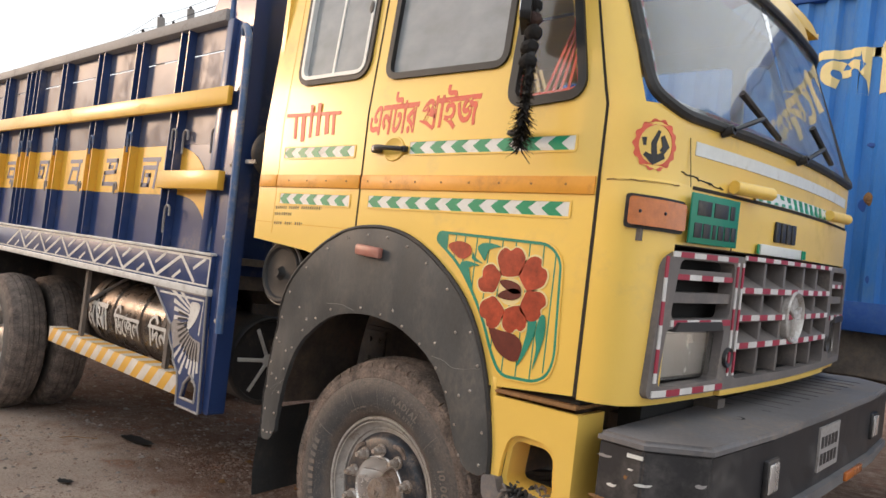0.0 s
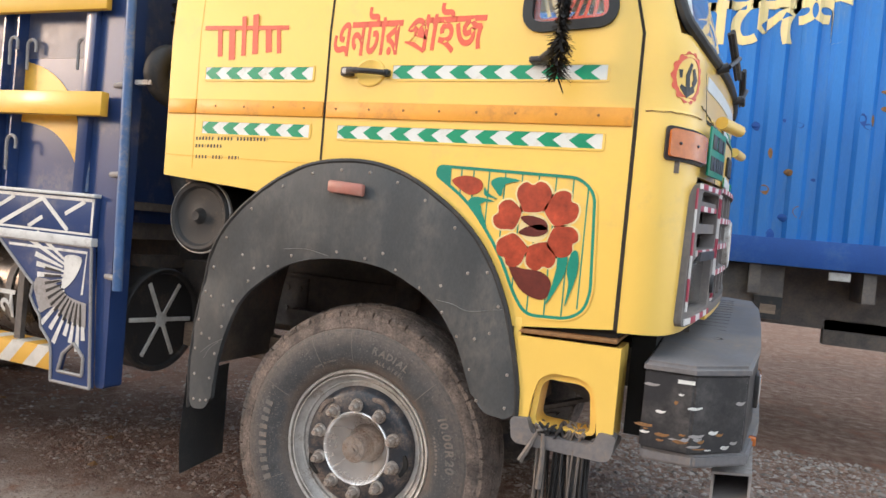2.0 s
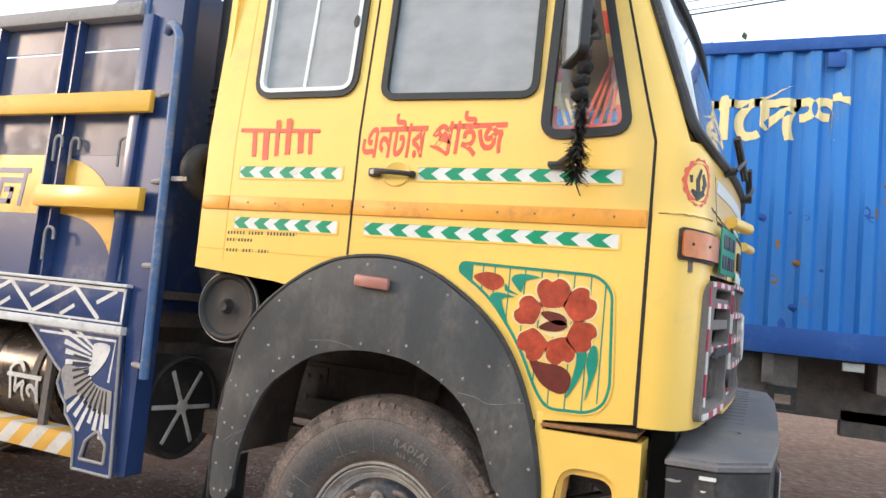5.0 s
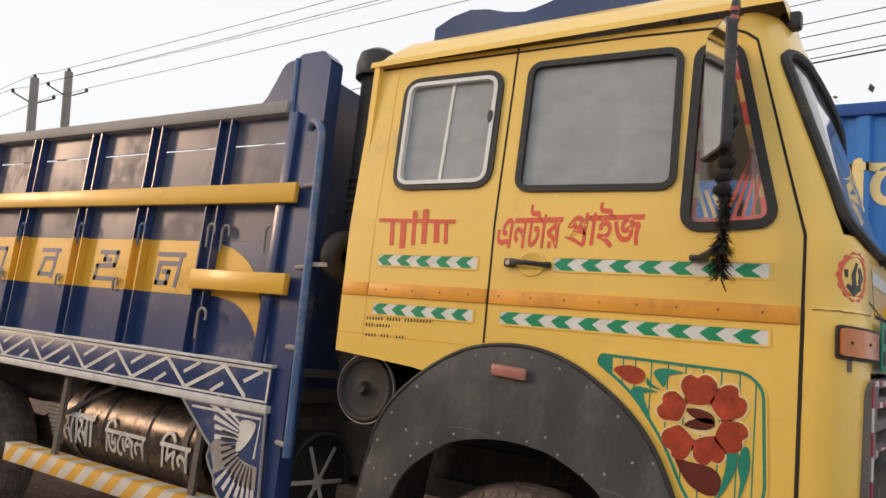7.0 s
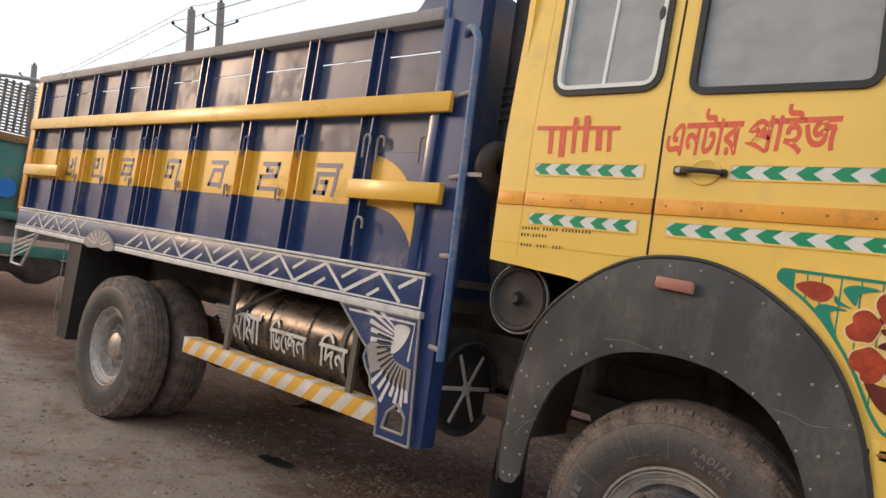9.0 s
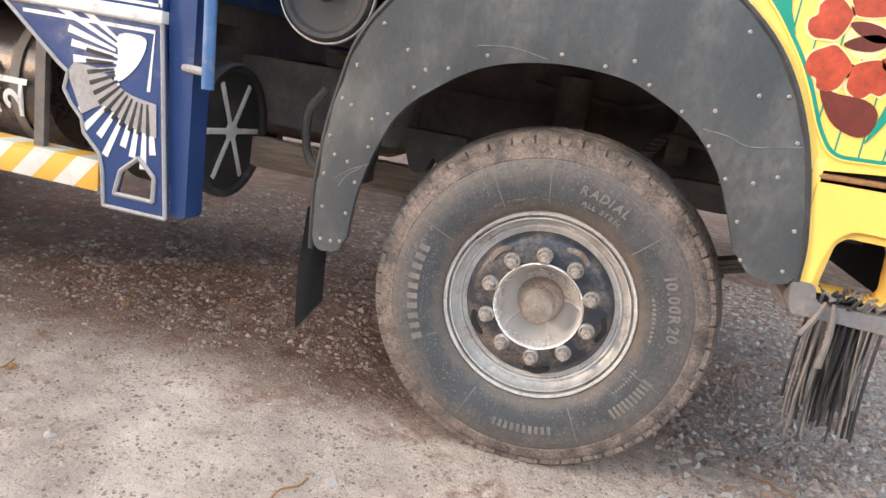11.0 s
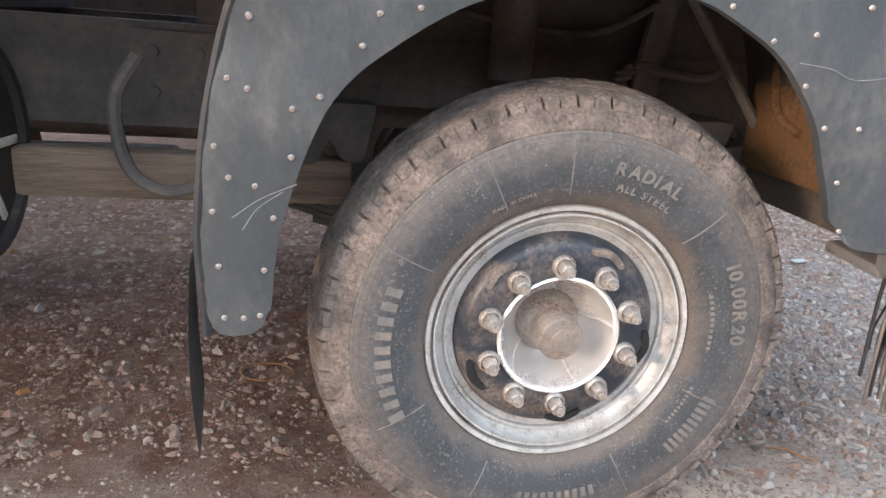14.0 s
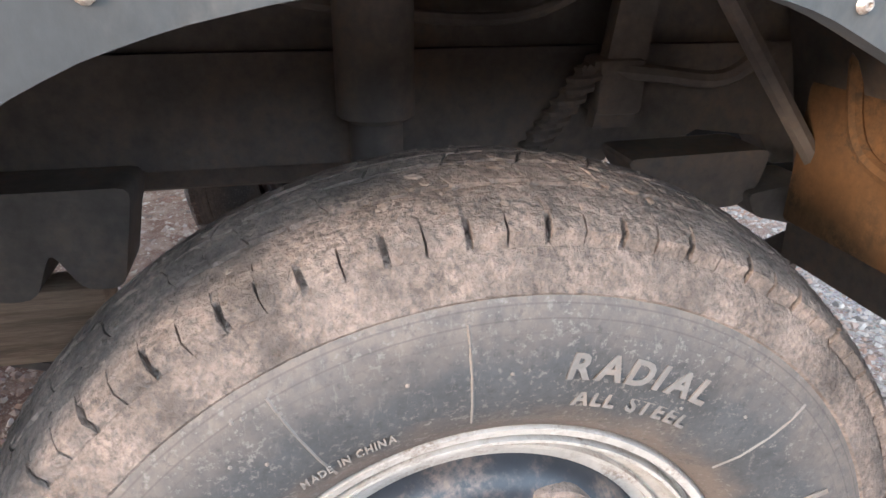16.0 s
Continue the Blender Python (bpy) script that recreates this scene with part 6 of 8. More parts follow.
# maker's badge as plain dark blocks, and a white strip under it
for k in range(4):
    v = 0.90 + 0.058 * k
    part("badge_block", boxes((front_u(v) + 0.001, front_u(v) + 0.012, v, v + 0.045, 1.655, 1.735), bevel=0.004), BLACK, cab)
part("nose_plate", boxes((front_u(0.9), front_u(0.9) + 0.010, 0.76, 1.26, 1.600, 1.640), bevel=0.002), TAPE_WHITE, cab, "white strip over the grille")
for v in (0.74, 0.77, 1.22, 1.25):
    part("green_chevron", boxes((front_u(v) + 0.008, front_u(v) + 0.0125, v, v + 0.017, 1.602, 1.638)), GREEN, cab)


# grille: a dusty grey moulding with louvres, dividers, lamps and round badge
def on_nose(v, z, out):
    return Vector((front_u(v) + out, v, z))


def nosed(bm, out=0.0):
    """Lays a flat mesh (x = v, z up, y depth) on the front."""
    for w in bm.verts:
        w.co = Vector((front_u(min(max(w.co.x, 0.0), WIDTH)) + out - w.co.y, w.co.x, w.co.z))
    return bm


GO = rounded([(0.100, 1.110), (2.125, 1.118), (2.125, 1.555), (2.06, 1.592), (0.18, 1.580), (0.125, 1.545)], 0.03, 4)
cells = [rounded([(0.170, 1.36), (0.545, 1.36), (0.555, 1.555), (0.195, 1.555)], 0.03, 4), rounded([(0.146, 1.145), (0.500, 1.15), (0.520, 1.33), (0.160, 1.33)], 0.02, 3),
         rounded([(0.62, 1.145), (1.68, 1.145), (1.68, 1.570), (0.62, 1.570)], 0.03, 4),
         rounded([(1.755, 1.36), (2.065, 1.36), (2.045, 1.565), (1.745, 1.565)], 0.03, 4), rounded([(1.80, 1.15), (2.085, 1.15), (2.07, 1.33), (1.78, 1.33)], 0.02, 3)]
grille = part("grille", nosed(diced(plate(GO, -0.022, 0.03, cells), 0.08)), GRILLE, cab, "dusty grey plastic grille with red and white tape", smooth=30)
# black backing sheet paints the shade behind the grille
part("grille_back", nosed(diced(plate([(0.13, 1.12), (2.10, 1.125), (2.10, 1.580), (0.16, 1.570)], 0.075, 0.08), 0.1)), RECESS_SHADE, grille)
for z in (1.462, 1.362, 1.262):
    bm = bmesh.new()
    for a, b in zip(np.linspace(0.62, 1.68, 12)[:-1], np.linspace(0.62, 1.68, 12)[1:]):
        vs = [bm.verts.new(on_nose(v, zz, o)) for v in (a, b) for zz, o in ((z + 0.012, 0.020), (z - 0.010, 0.024), (z - 0.016, 0.012), (z + 0.045, -0.060), (z + 0.055, -0.060))]
        for i in range(5):
            j = (i + 1) % 5
            bm.faces.new((vs[i], vs[j], vs[j + 5], vs[i + 5]))
    part("louvre", bm, GRILLE, grille)
    part("louvre_tape", nosed(diced(boxes((0.62, 1.68, -0.0265, -0.023, z - 0.009, z + 0.012)), 0.09)), TAPE, grille, "red and white tape along the louvre", smooth=0)
for v in (0.83, 1.03, 1.27, 1.47):
    part("grille_divider", boxes((front_u(v) - 0.065, front_u(v) + 0.014, v - 0.012, v + 0.012, 1.15, 1.568), bevel=0.004), GRILLE, grille)
for v0, v1 in ((0.172, 0.55), (1.745, 2.065)):
    for z in (1.50, 1.425):
        part("side_louvre", nosed(diced(plate([(v0, z - 0.012), (v1, z - 0.012), (v1, z + 0.022), (v0, z + 0.022)], -0.014, 0.05), 0.1)), GRILLE, grille)
    part("side_tape", nosed(diced(boxes((v0, v1, -0.0185, -0.0145, 1.488, 1.506)), 0.1)), TAPE, grille, smooth=0)
    part("side_tape", nosed(diced(boxes((v0, v1, -0.0265, -0.0225, 1.338, 1.358)), 0.1)), TAPE, grille, smooth=0)
part("frame_tape", nosed(diced(boxes((0.62, 1.68, -0.0265, -0.0225, 1.572, 1.588)), 0.09)), TAPE, grille, smooth=0)
part("frame_tape", nosed(diced(boxes((0.15, 0.56, -0.0265, -0.0225, 1.560, 1.577)), 0.09)), TAPE, grille, smooth=0)
part("frame_tape", nosed(diced(boxes((0.12, 0.54, -0.0265, -0.0225, 1.116, 1.136)), 0.09)), TAPE, grille, smooth=0)
for v in (0.565, 0.605, 0.122):
    part("frame_tape", nosed(boxes((v, v + 0.012, -0.0265, -0.0225, 1.16, 1.56))), striped("upright_tape", (0.66, 0.64, 0.62), (0.35, 0.03, 0.06), 0.075, 2, 0), grille, smooth=0)
for v0, v1 in ((0.155, 0.505), (1.79, 2.075)):
    mid = (v0 + v1) / 2
    bm = nosed(diced(plate(rounded([(v0 + 0.01, 1.165), (v1 - 0.01, 1.165), (v1, 1.315), (v0 + 0.02, 1.315)], 0.015, 3), 0.035, 0.04), 0.05))
    part("headlamp_reflector", bm, CHROME, grille, "silvered headlamp reflector")
    bm = nosed(diced(plate(rounded([(v0 + 0.012, 1.165), (v1 - 0.012, 1.165), (v1 - 0.002, 1.312), (v0 + 0.022, 1.312)], 0.015, 3), 0.004, 0.010), 0.05))
    part("headlamp_lens", bm, LENS, grille, "cloudy rectangular headlamp lens")
    bm = nosed(diced(plate([(v0 + 0.03, 1.322), (v1 - 0.02, 1.322), (v1 - 0.03, 1.352), (v0 + 0.05, 1.352)], -0.035, 0.03), 0.06))
    part("headlamp_brow", bm, BLACK, grille)
    bm = bmesh.new()
    c = on_nose(v1 + 0.055 if v0 < 1 else v0 - 0.055, 1.225, 0.026)
    turned(bm, [(0.0, -0.01), (0.020, 0.0), (0.034, 0.006), (0.036, 0.0), (0.036, -0.03)], c, 20, "x")
    part("round_marker", bm, BLACK, grille, "small round black lamp")
bm = bmesh.new()
c = on_nose(1.15, 1.362, 0.03)
turned(bm, [(0.083, -0.02), (0.092, 0.0), (0.100, 0.006), (0.106, 0.0), (0.106, -0.03)], c, 40, "x", closed=True)
turned(bm, [(0.0, -0.012), (0.085, -0.012)], c, 40, "x")
for k in range(3):
    vs = box(bm, -0.012, 0.004, -0.010, 0.010, -0.08 if k == 0 else 0.0, 0.03 if k == 0 else 0.075, 0.003)
    bmesh.ops.transform(bm, matrix=Matrix.Translation(c) @ Matrix.Rotation(radians((0, 62, -62)[k]), 4, "X"), verts=vs)
part("round_badge", bm, RIM, grille, "round grey badge on the grille")
part("chin_strip", nosed(diced(boxes((0.55, 1.75, -0.016, 0.02, 1.088, 1.112), bevel=0.004), 0.1)), YELLOW, cab, "chipped yellow chin strip")

# painted flower panel, pressed into the door
FP = [(0.300, 1.592), (0.80, 1.568), (0.852, 1.520), (0.868, 1.20), (0.850, 1.140), (0.800, 1.112), (0.66, 1.110), (0.615, 1.170), (0.545, 1.315), (0.42, 1.475), (0.292, 1.562)]
FPR = rounded(FP, [0.02, 0.05, 0.04, 0.05, 0.04, 0.05, 0.04, 0.06, 0.2, 0.2, 0.02], 5)
part("pressed_border", plate(grown(FPR, 0.006), -0.0028, 0.0, (grown(FPR, -0.004),)), TEAL, cab, "green painted border of the flower panel", smooth=0)
part("pressed_border", plate(grown(FPR, 0.011), -0.004, 0.0, (grown(FPR, 0.006),)), YELLOW, cab, smooth=0)
for u in (0.385, 0.430, 0.487, 0.545, 0.605, 0.663, 0.722, 0.780, 0.830):
    if u < 0.62:
        z0 = np.interp(u, [0.292, 0.42, 0.545, 0.615, 0.66], [1.562, 1.475, 1.315, 1.170, 1.115])
    else:
        z0 = 1.115 + (0.03 if u > 0.80 else 0)
    z1 = np.interp(u, [0.3, 0.80, 0.852], [1.588, 1.565, 1.53])
    part("pressed_groove", boxes((u - 0.0022, u + 0.0022, -0.0010, 0.0, z0, z1)), TEAL, cab, smooth=0)


def petal(cx, cz, ang, r0, r1, w, mat, name="painted_petal", notch=0.10):
    c, s = math.cos(radians(ang)), math.sin(radians(ang))
    loc = [(0.0, -0.30), (0.28, -0.46), (0.62, -0.54), (0.90, -0.40), (1.0, -0.18), (1.0 - notch, 0.02), (1.02, 0.22), (0.88, 0.44), (0.60, 0.52), (0.28, 0.42), (0.0, 0.28)]
    pts = []
    for a, b in spline(loc, 4, True):
        r, t = r0 + (r1 - r0) * a, w * b
        pts.append((cx + c * r - s * t, cz + s * r + c * t))
    return part(name, plate(pts, -0.0024, -0.0012), mat, cab, smooth=0)


CX, CZ = 0.662, 1.398
part("petal_outline", plate([(CX + 0.052 * math.cos(t), CZ + 0.047 * math.sin(t)) for t in [2 * math.pi * k / 32 for k in range(32)]], -0.0012, -0.0004), CREAM, cab, smooth=0)
for ang, r0, r1, w in ((96, 0.055, 0.152, 0.112), (38, 0.060, 0.160, 0.105), (-20, 0.062, 0.150, 0.100), (-72, 0.055, 0.140, 0.096), (-132, 0.060, 0.150, 0.105), (160, 0.062, 0.145, 0.098)):
    petal(CX, CZ, ang, r0 - 0.004, r1 + 0.006, w + 0.012, CREAM, "petal_outline")
    o = petal(CX, CZ, ang, r0, r1, w, PETAL)
    for v in o.data.vertices:
        v.co.y -= 0.0008
for cz, ang in ((1.414, -12), (1.386, 14)):
    pts = spline([(-0.052, 0.006), (-0.02, 0.020), (0.03, 0.018), (0.048, -0.006), (0.02, -0.018), (-0.02, -0.012)], 4, True)
    c, s = math.cos(radians(ang)), math.sin(radians(ang))
    part("painted_petal", plate([(CX + x * c - z * s, cz + x * s + z * c) for x, z in pts], -0.0040, -0.0026), PETAL_DARK, cab, smooth=0)


def leaf(pts, mat, n=5):
    part("painted_leaf", plate(spline(pts, n, True), -0.0030, -0.0016), mat, cab, smooth=0)


leaf([(0.352, 1.545), (0.40, 1.562), (0.452, 1.552), (0.468, 1.528), (0.452, 1.505), (0.42, 1.498), (0.385, 1.515)], PETAL)
leaf([(0.585, 1.270), (0.63, 1.262), (0.70, 1.255), (0.735, 1.225), (0.728, 1.175), (0.69, 1.165), (0.63, 1.195)], PETAL_DARK)
leaf([(0.495, 1.545), (0.53, 1.562), (0.60, 1.552), (0.548, 1.538), (0.535, 1.498), (0.515, 1.515)], TEAL, 3)
leaf([(0.475, 1.525), (0.49, 1.505), (0.525, 1.488), (0.505, 1.490), (0.475, 1.50)], TEAL, 3)
leaf([(0.42, 1.478), (0.45, 1.492), (0.515, 1.478), (0.465, 1.468), (0.495, 1.388), (0.455, 1.425), (0.43, 1.455)], TEAL, 3)
leaf([(0.775, 1.335), (0.785, 1.29), (0.765, 1.22), (0.725, 1.150), (0.738, 1.205), (0.750, 1.27), (0.752, 1.31)], TEAL, 3)
leaf([(0.795, 1.325), (0.815, 1.330), (0.822, 1.27), (0.805, 1.20), (0.788, 1.150), (0.795, 1.22), (0.785, 1.27)], TEAL, 3)
panel_corner = plate([(0.297, 1.588), (0.345, 1.586), (0.347, 1.528), (0.30, 1.562)], -0.0018, -0.0004)
part("painted_corner", panel_corner, TEAL, cab, smooth=0)

# fender trim: rubber piping, rivets and reflector
bm = bmesh.new()
tube(bm, [(u, rim_y(u, z) + 0.006, z) for u, z in FO], 0.010, 6)
fender = [o for o in cab.children if o.name == "wheel_arch_fender"][0]
part("fender_piping", bm, RUBBER, fender, "rounded rubber edge of the fender")
bm = bmesh.new()
rows = []
for u, z in FO[8:]:
    rows.append([bm.verts.new((u * 0.985, fender_y(u) + 0.006 + d, z - 0.008)) for d in (0.0, 0.2, 0.55)])
for A, B in zip(rows, rows[1:]):
    for j in range(2):
        bm.faces.new((A[j], A[j + 1], B[j + 1], B[j]))
bmesh.ops.solidify(bm, geom=bm.faces[:], thickness=0.006)
part("arch_liner", bm, FRAME, fender, "black inner arch liner")
rivet_bm = bmesh.new()
turned(rivet_bm, [(0.0, -0.0030), (0.0016, -0.0030), (0.0020, -0.0046), (0.0034, -0.0044), (0.0060, 0.0)], (0, 0, 0), 10)
first = part("rivet", rivet_bm, NUT, fender)
spots = [Vector(p) for p in (
    (-0.501, 1.228), (-0.656, 1.163), (-0.268, 1.247), (-0.375, 1.195), (-0.442, 1.181), (-0.469, 1.127), (-0.538, 1.038), (-0.067, 1.280),
    (0.052, 1.268), (0.123, 1.293), (0.174, 1.239), (0.271, 1.187), (0.351, 1.203), (0.446, 1.257), (0.516, 1.267), (0.360, 1.111),
    (0.422, 1.035), (0.490, 1.037), (0.543, 1.064), (0.565, 1.157), (0.479, 0.929), (0.618, 0.935), (0.513, 0.828), (0.619, 0.824),
    (-0.694, 1.058), (-0.660, 1.043), (-0.719, 0.940), (-0.695, 0.886), (-0.649, 0.873), (-0.725, 0.821), (-0.617, 0.815), (-0.716, 0.717),
    (-0.634, 0.713), (-0.708, 0.614), (-0.672, 0.615), (-0.642, 0.621), (-0.584, 1.015), (-0.586, 0.930))]
for k in range(22, 62, 4):
    a, b = Vector(FO[k]), Vector(FO[k + 1])
    n = (b - a).normalized()
    inwards = Vector((n.y, -n.x))
    spots.append(a + inwards * 0.035)
    if k % 8 == 3:
        spots.append(a + inwards * 0.10 + n * 0.03)
for k, p in enumerate(spots):
    o = first if k == 0 else new("rivet", first.data)
    o.parent = fender
    o.matrix_basis = pose(p.x, fender_face(p.x, p.y) - 0.0002, p.y)
bm = bmesh.new()
box(bm, -0.112, 0.034, -0.054, -0.026, 1.496, 1.541, 0.009)
for v in bm.verts:
    v.co.z -= (v.co.x + 0.108) * 0.06
part("side_reflector", bm, LAMP_RED, fender, "faded red rectangular reflector")
bm = bmesh.new()
for pts in ([(0.335, 1.152), (0.40, 1.145), (0.46, 1.128), (0.58, 1.150)], [(-0.69, 0.812), (-0.64, 0.850), (-0.575, 0.882)], [(-0.672, 0.79), (-0.645, 0.832), (-0.60, 0.866)], [(-0.30, 1.27), (-0.2, 1.278), (-0.1, 1.262)]):
    bm = bmesh.new()
    tube(bm, [(a, fender_face(a, z) - 0.0004, z) for a, z in spline(pts, 4)], 0.0009, 4)
    part("scratch", bm, SCRATCH, fender, smooth=0)

# step below the door
SV = -0.005
SO = [(0.645, 1.040), (0.985, 1.036), (0.985, 0.92), (0.985, 0.735), (0.935, 0.735), (0.920, 0.85), (0.905, 0.905), (0.865, 0.925), (0.765, 0.930), (0.728, 0.905), (0.710, 0.84), (0.700, 0.745), (0.655, 0.745), (0.650, 0.85)]
bm = plate(rounded(SO, [0.01, 0.01, 0.02, 0.01, 0.01, 0.02, 0.04, 0.04, 0.04, 0.04, 0.02, 0.01, 0.01, 0.02], 4), SV, SV + 0.02)
step = part("cab_step", bm, YELLOW, cab, "yellow step panel with an arched opening", smooth=30)
bm = plate(rounded([(0.702, 0.75), (0.928, 0.74), (0.915, 0.90), (0.875, 0.925), (0.755, 0.93), (0.72, 0.90)], 0.03, 4), SV + 0.02, SV + 0.13, (rounded([(0.722, 0.755), (0.910, 0.745), (0.898, 0.88), (0.868, 0.902), (0.760, 0.906), (0.737, 0.885)], 0.03, 4),))
part("step_recess", bm, YELLOW, step)
part("step_side", plate([(0.965, 1.036), (0.985, 1.036), (0.984, 0.735), (0.965, 0.735)], SV + 0.02, SV + 0.16), YELLOW, step)
part("step_top", boxes((0.64, 0.97, SV + 0.004, SV + 0.28, 1.048, 1.062), bevel=0.004), RUST, step, "scratched brown step edge under the door")
part("step_bump", boxes((0.79, 0.85, SV + 0.022, SV + 0.040, 0.904, 0.914), bevel=0.005), YELLOW, step)
part("sill_board", boxes((0.625, 0.652, SV + 0.004, SV + 0.06, 0.90, 1.10), bevel=0.004), YELLOW, step)
# solid black box in place of the shaded gap under the door
part("step_gap", boxes((0.645, 0.965, 0.030, 0.30, 1.058, 1.090)), RECESS_SHADE, step)
bm = plate(rounded([(0.648, 0.772), (0.658, 0.690), (0.985, 0.676), (0.998, 0.762), (0.940, 0.766), (0.925, 0.722), (0.722, 0.728), (0.708, 0.776)], [0.015, 0.03, 0.03, 0.015, 0.012, 0.02, 0.02, 0.012], 4), SV - 0.022, SV + 0.04)
box(bm, 0.660, 0.985, SV + 0.03, SV + 0.21, 0.682, 0.712, 0.010)
tread = part("step_tread", bm, BUMPER_TOP, step, "worn grey cast step tread")
for k in range(58):
    u, v = random.uniform(0.745, 0.915), SV + random.uniform(-0.02, 0.12)
    L = random.uniform(0.24, 0.37)
    dx, dy = random.uniform(-0.02, 0.02), random.uniform(-0.02, 0.02)
    bm = bmesh.new()
    w = random.uniform(0.0025, 0.006)
    tube(bm, spline([(u, v, 0.700), (u + dx * 0.3 + 0.003 * math.sin(k), v + dy * 0.4, 0.700 - L * 0.4), (u + dx * 0.8, v + dy, 0.700 - L * 0.75), (u + dx + 0.006, v + dy, 0.700 - L)], 3), w, 5)
    part("hanging_strip", bm, RUBBER if k % 4 else FRAME, tread)
for k in range(26):
    u, v = random.uniform(0.73, 0.92), SV + random.uniform(-0.02, 0.10)
    bm = bmesh.new()
    pts = [(u, v, 0.725)]
    for j in range(4):
        pts.append((pts[-1][0] + random.uniform(-0.025, 0.025), pts[-1][1] + random.uniform(-0.02, 0.02), 0.73 + random.uniform(0.0, 0.035)))
    tube(bm, spline(pts, 3), random.uniform(0.003, 0.006), 5)
    part("tied_strip", bm, FRAME if k % 3 else RUBBER, tread)
bm = bmesh.new()
for p in ([(0.745, SV - 0.022, 0.735), (0.725, SV - 0.034, 0.69), (0.700, SV - 0.038, 0.64)], [(0.765, SV - 0.022, 0.735), (0.772, SV - 0.034, 0.66), (0.768, SV - 0.034, 0.56)]):
    tube(bm, spline(p, 4), [0.006 + 0.0006 * i for i in range(9)], 5)
part("tied_strip", bm, FRAME, tread)

# bumper
BP = [(1.065, 0.0), (1.215, -0.012), (1.368, 0.115), (1.395, 0.55), (1.40, 1.15), (1.395, 1.85), (1.368, 2.285), (1.215, 2.412), (1.065, 2.40)]
bumper = new("bumper")
bumper.parent = truck
bumper.matrix_basis = CAB
tagged(bumper, "heavy scratched black steel bumper")


def prism(outline, z0, z1, shrink=0.0):
    bm = bmesh.new()
    A = [bm.verts.new((x, y, z0)) for x, y in outline]
    B = [bm.verts.new((x, y, z1)) for x, y in outline]
    k = len(outline)
    for i in range(k):
        bm.faces.new((A[i], A[(i + 1) % k], B[(i + 1) % k], B[i]))
    bm.faces.new(A), bm.faces.new(B)
    return bm


bm = prism(BP, 0.742, 0.985)
bmesh.ops.bevel(bm, geom=bm.edges[:], offset=0.006, segments=2, affect="EDGES")
part("bumper_face", bm, BUMPER, bumper, "glossy black bumper with chipped paint")
top = [(1.060, -0.006), (1.217, -0.018), (1.374, 0.112), (1.401, 0.55), (1.406, 1.15), (1.401, 1.85), (1.374, 2.288), (1.217, 2.418), (1.015, 2.406)]
bm = prism(top, 0.986, 1.012)
bmesh.ops.bevel(bm, geom=[e for e in bm.edges if e.verts[0].co.z > 1.0 and e.verts[1].co.z > 1.0], offset=0.012, segments=3, affect="EDGES")
btop = part("bumper_top", bm, BUMPER_TOP, bumper, "dusty grey ribbed bumper top")
# grooves and hole are near-black pieces with their shade painted in
for k in range(18):
    v = 0.16 + 0.118 * k
    part("tread_groove", boxes((1.06, 1.27, v - 0.004, v + 0.004, 1.0115, 1.0135)), RECESS_SHADE, btop)
bm = bmesh.new()
turned(bm, [(0.0, 0.0125), (0.028, 0.0128), (0.03, 0.0)], (1.24, 0.62, 1.001), 16, "z")
part("top_hole", bm, RECESS_SHADE, btop)
low = [(1.07, 0.01), (1.23, -0.004), (1.385, 0.125), (1.42, 0.55), (1.425, 1.15), (1.42, 1.85), (1.385, 2.28), (1.23, 2.40), (1.03, 2.39)]
bm = prism(low, 0.700, 0.741)
bmesh.ops.bevel(bm, geom=bm.edges[:], offset=0.008, segments=2, affect="EDGES")
part("lower_lip", bm, BUMPER_TOP, bumper, "grey lower lip of the bumper")
bm = plate([(1.285, 0.555), (1.405, 0.570), (1.405, 0.668), (1.285, 0.655)], 0.16, 0.62, (((1.293, 0.564), (1.397, 0.578), (1.397, 0.659), (1.293, 0.647)),))
box(bm, 1.25, 1.40, 0.40, 0.62, 0.66, 0.70, 0.004)
box(bm, 1.27, 1.33, 0.150, 0.20, 0.548, 0.558, 0.003)
part("tow_bracket", bm, GREY_PAINT, bumper, "open-ended grey square tube under the bumper")
for v in (0.48, 1.85):
    part("fog_lamp", boxes((1.385, 1.407, v, v + 0.11, 0.80, 0.92), bevel=0.006), BLACK, bumper)
    part("fog_lens", boxes((1.405, 1.412, v + 0.012, v + 0.098, 0.812, 0.908), bevel=0.004), CHROME, bumper, "silvered rectangular fog lamp")
part("orange_marker", boxes((1.421, 1.436, 1.35, 1.60, 0.705, 0.74), bevel=0.004), LAMP_ORANGE, bumper, "amber marker strip")
part("orange_marker", boxes((1.385, 1.41, 0.30, 0.33, 0.715, 0.745), bevel=0.004), LAMP_ORANGE, bumper)
bplate = part("lower_plate", boxes((1.398, 1.407, 1.03, 1.29, 0.79, 0.96)), GREY_PAINT, bumper, "worn grey-white plate with dark bars")
for k in range(5):
    for z in (0.90, 0.835):
        part("plate_bar", boxes((1.4068, 1.4085, 1.05 + 0.045 * k, 1.08 + 0.045 * k, z - 0.022, z + 0.022)), BLACK, bplate)
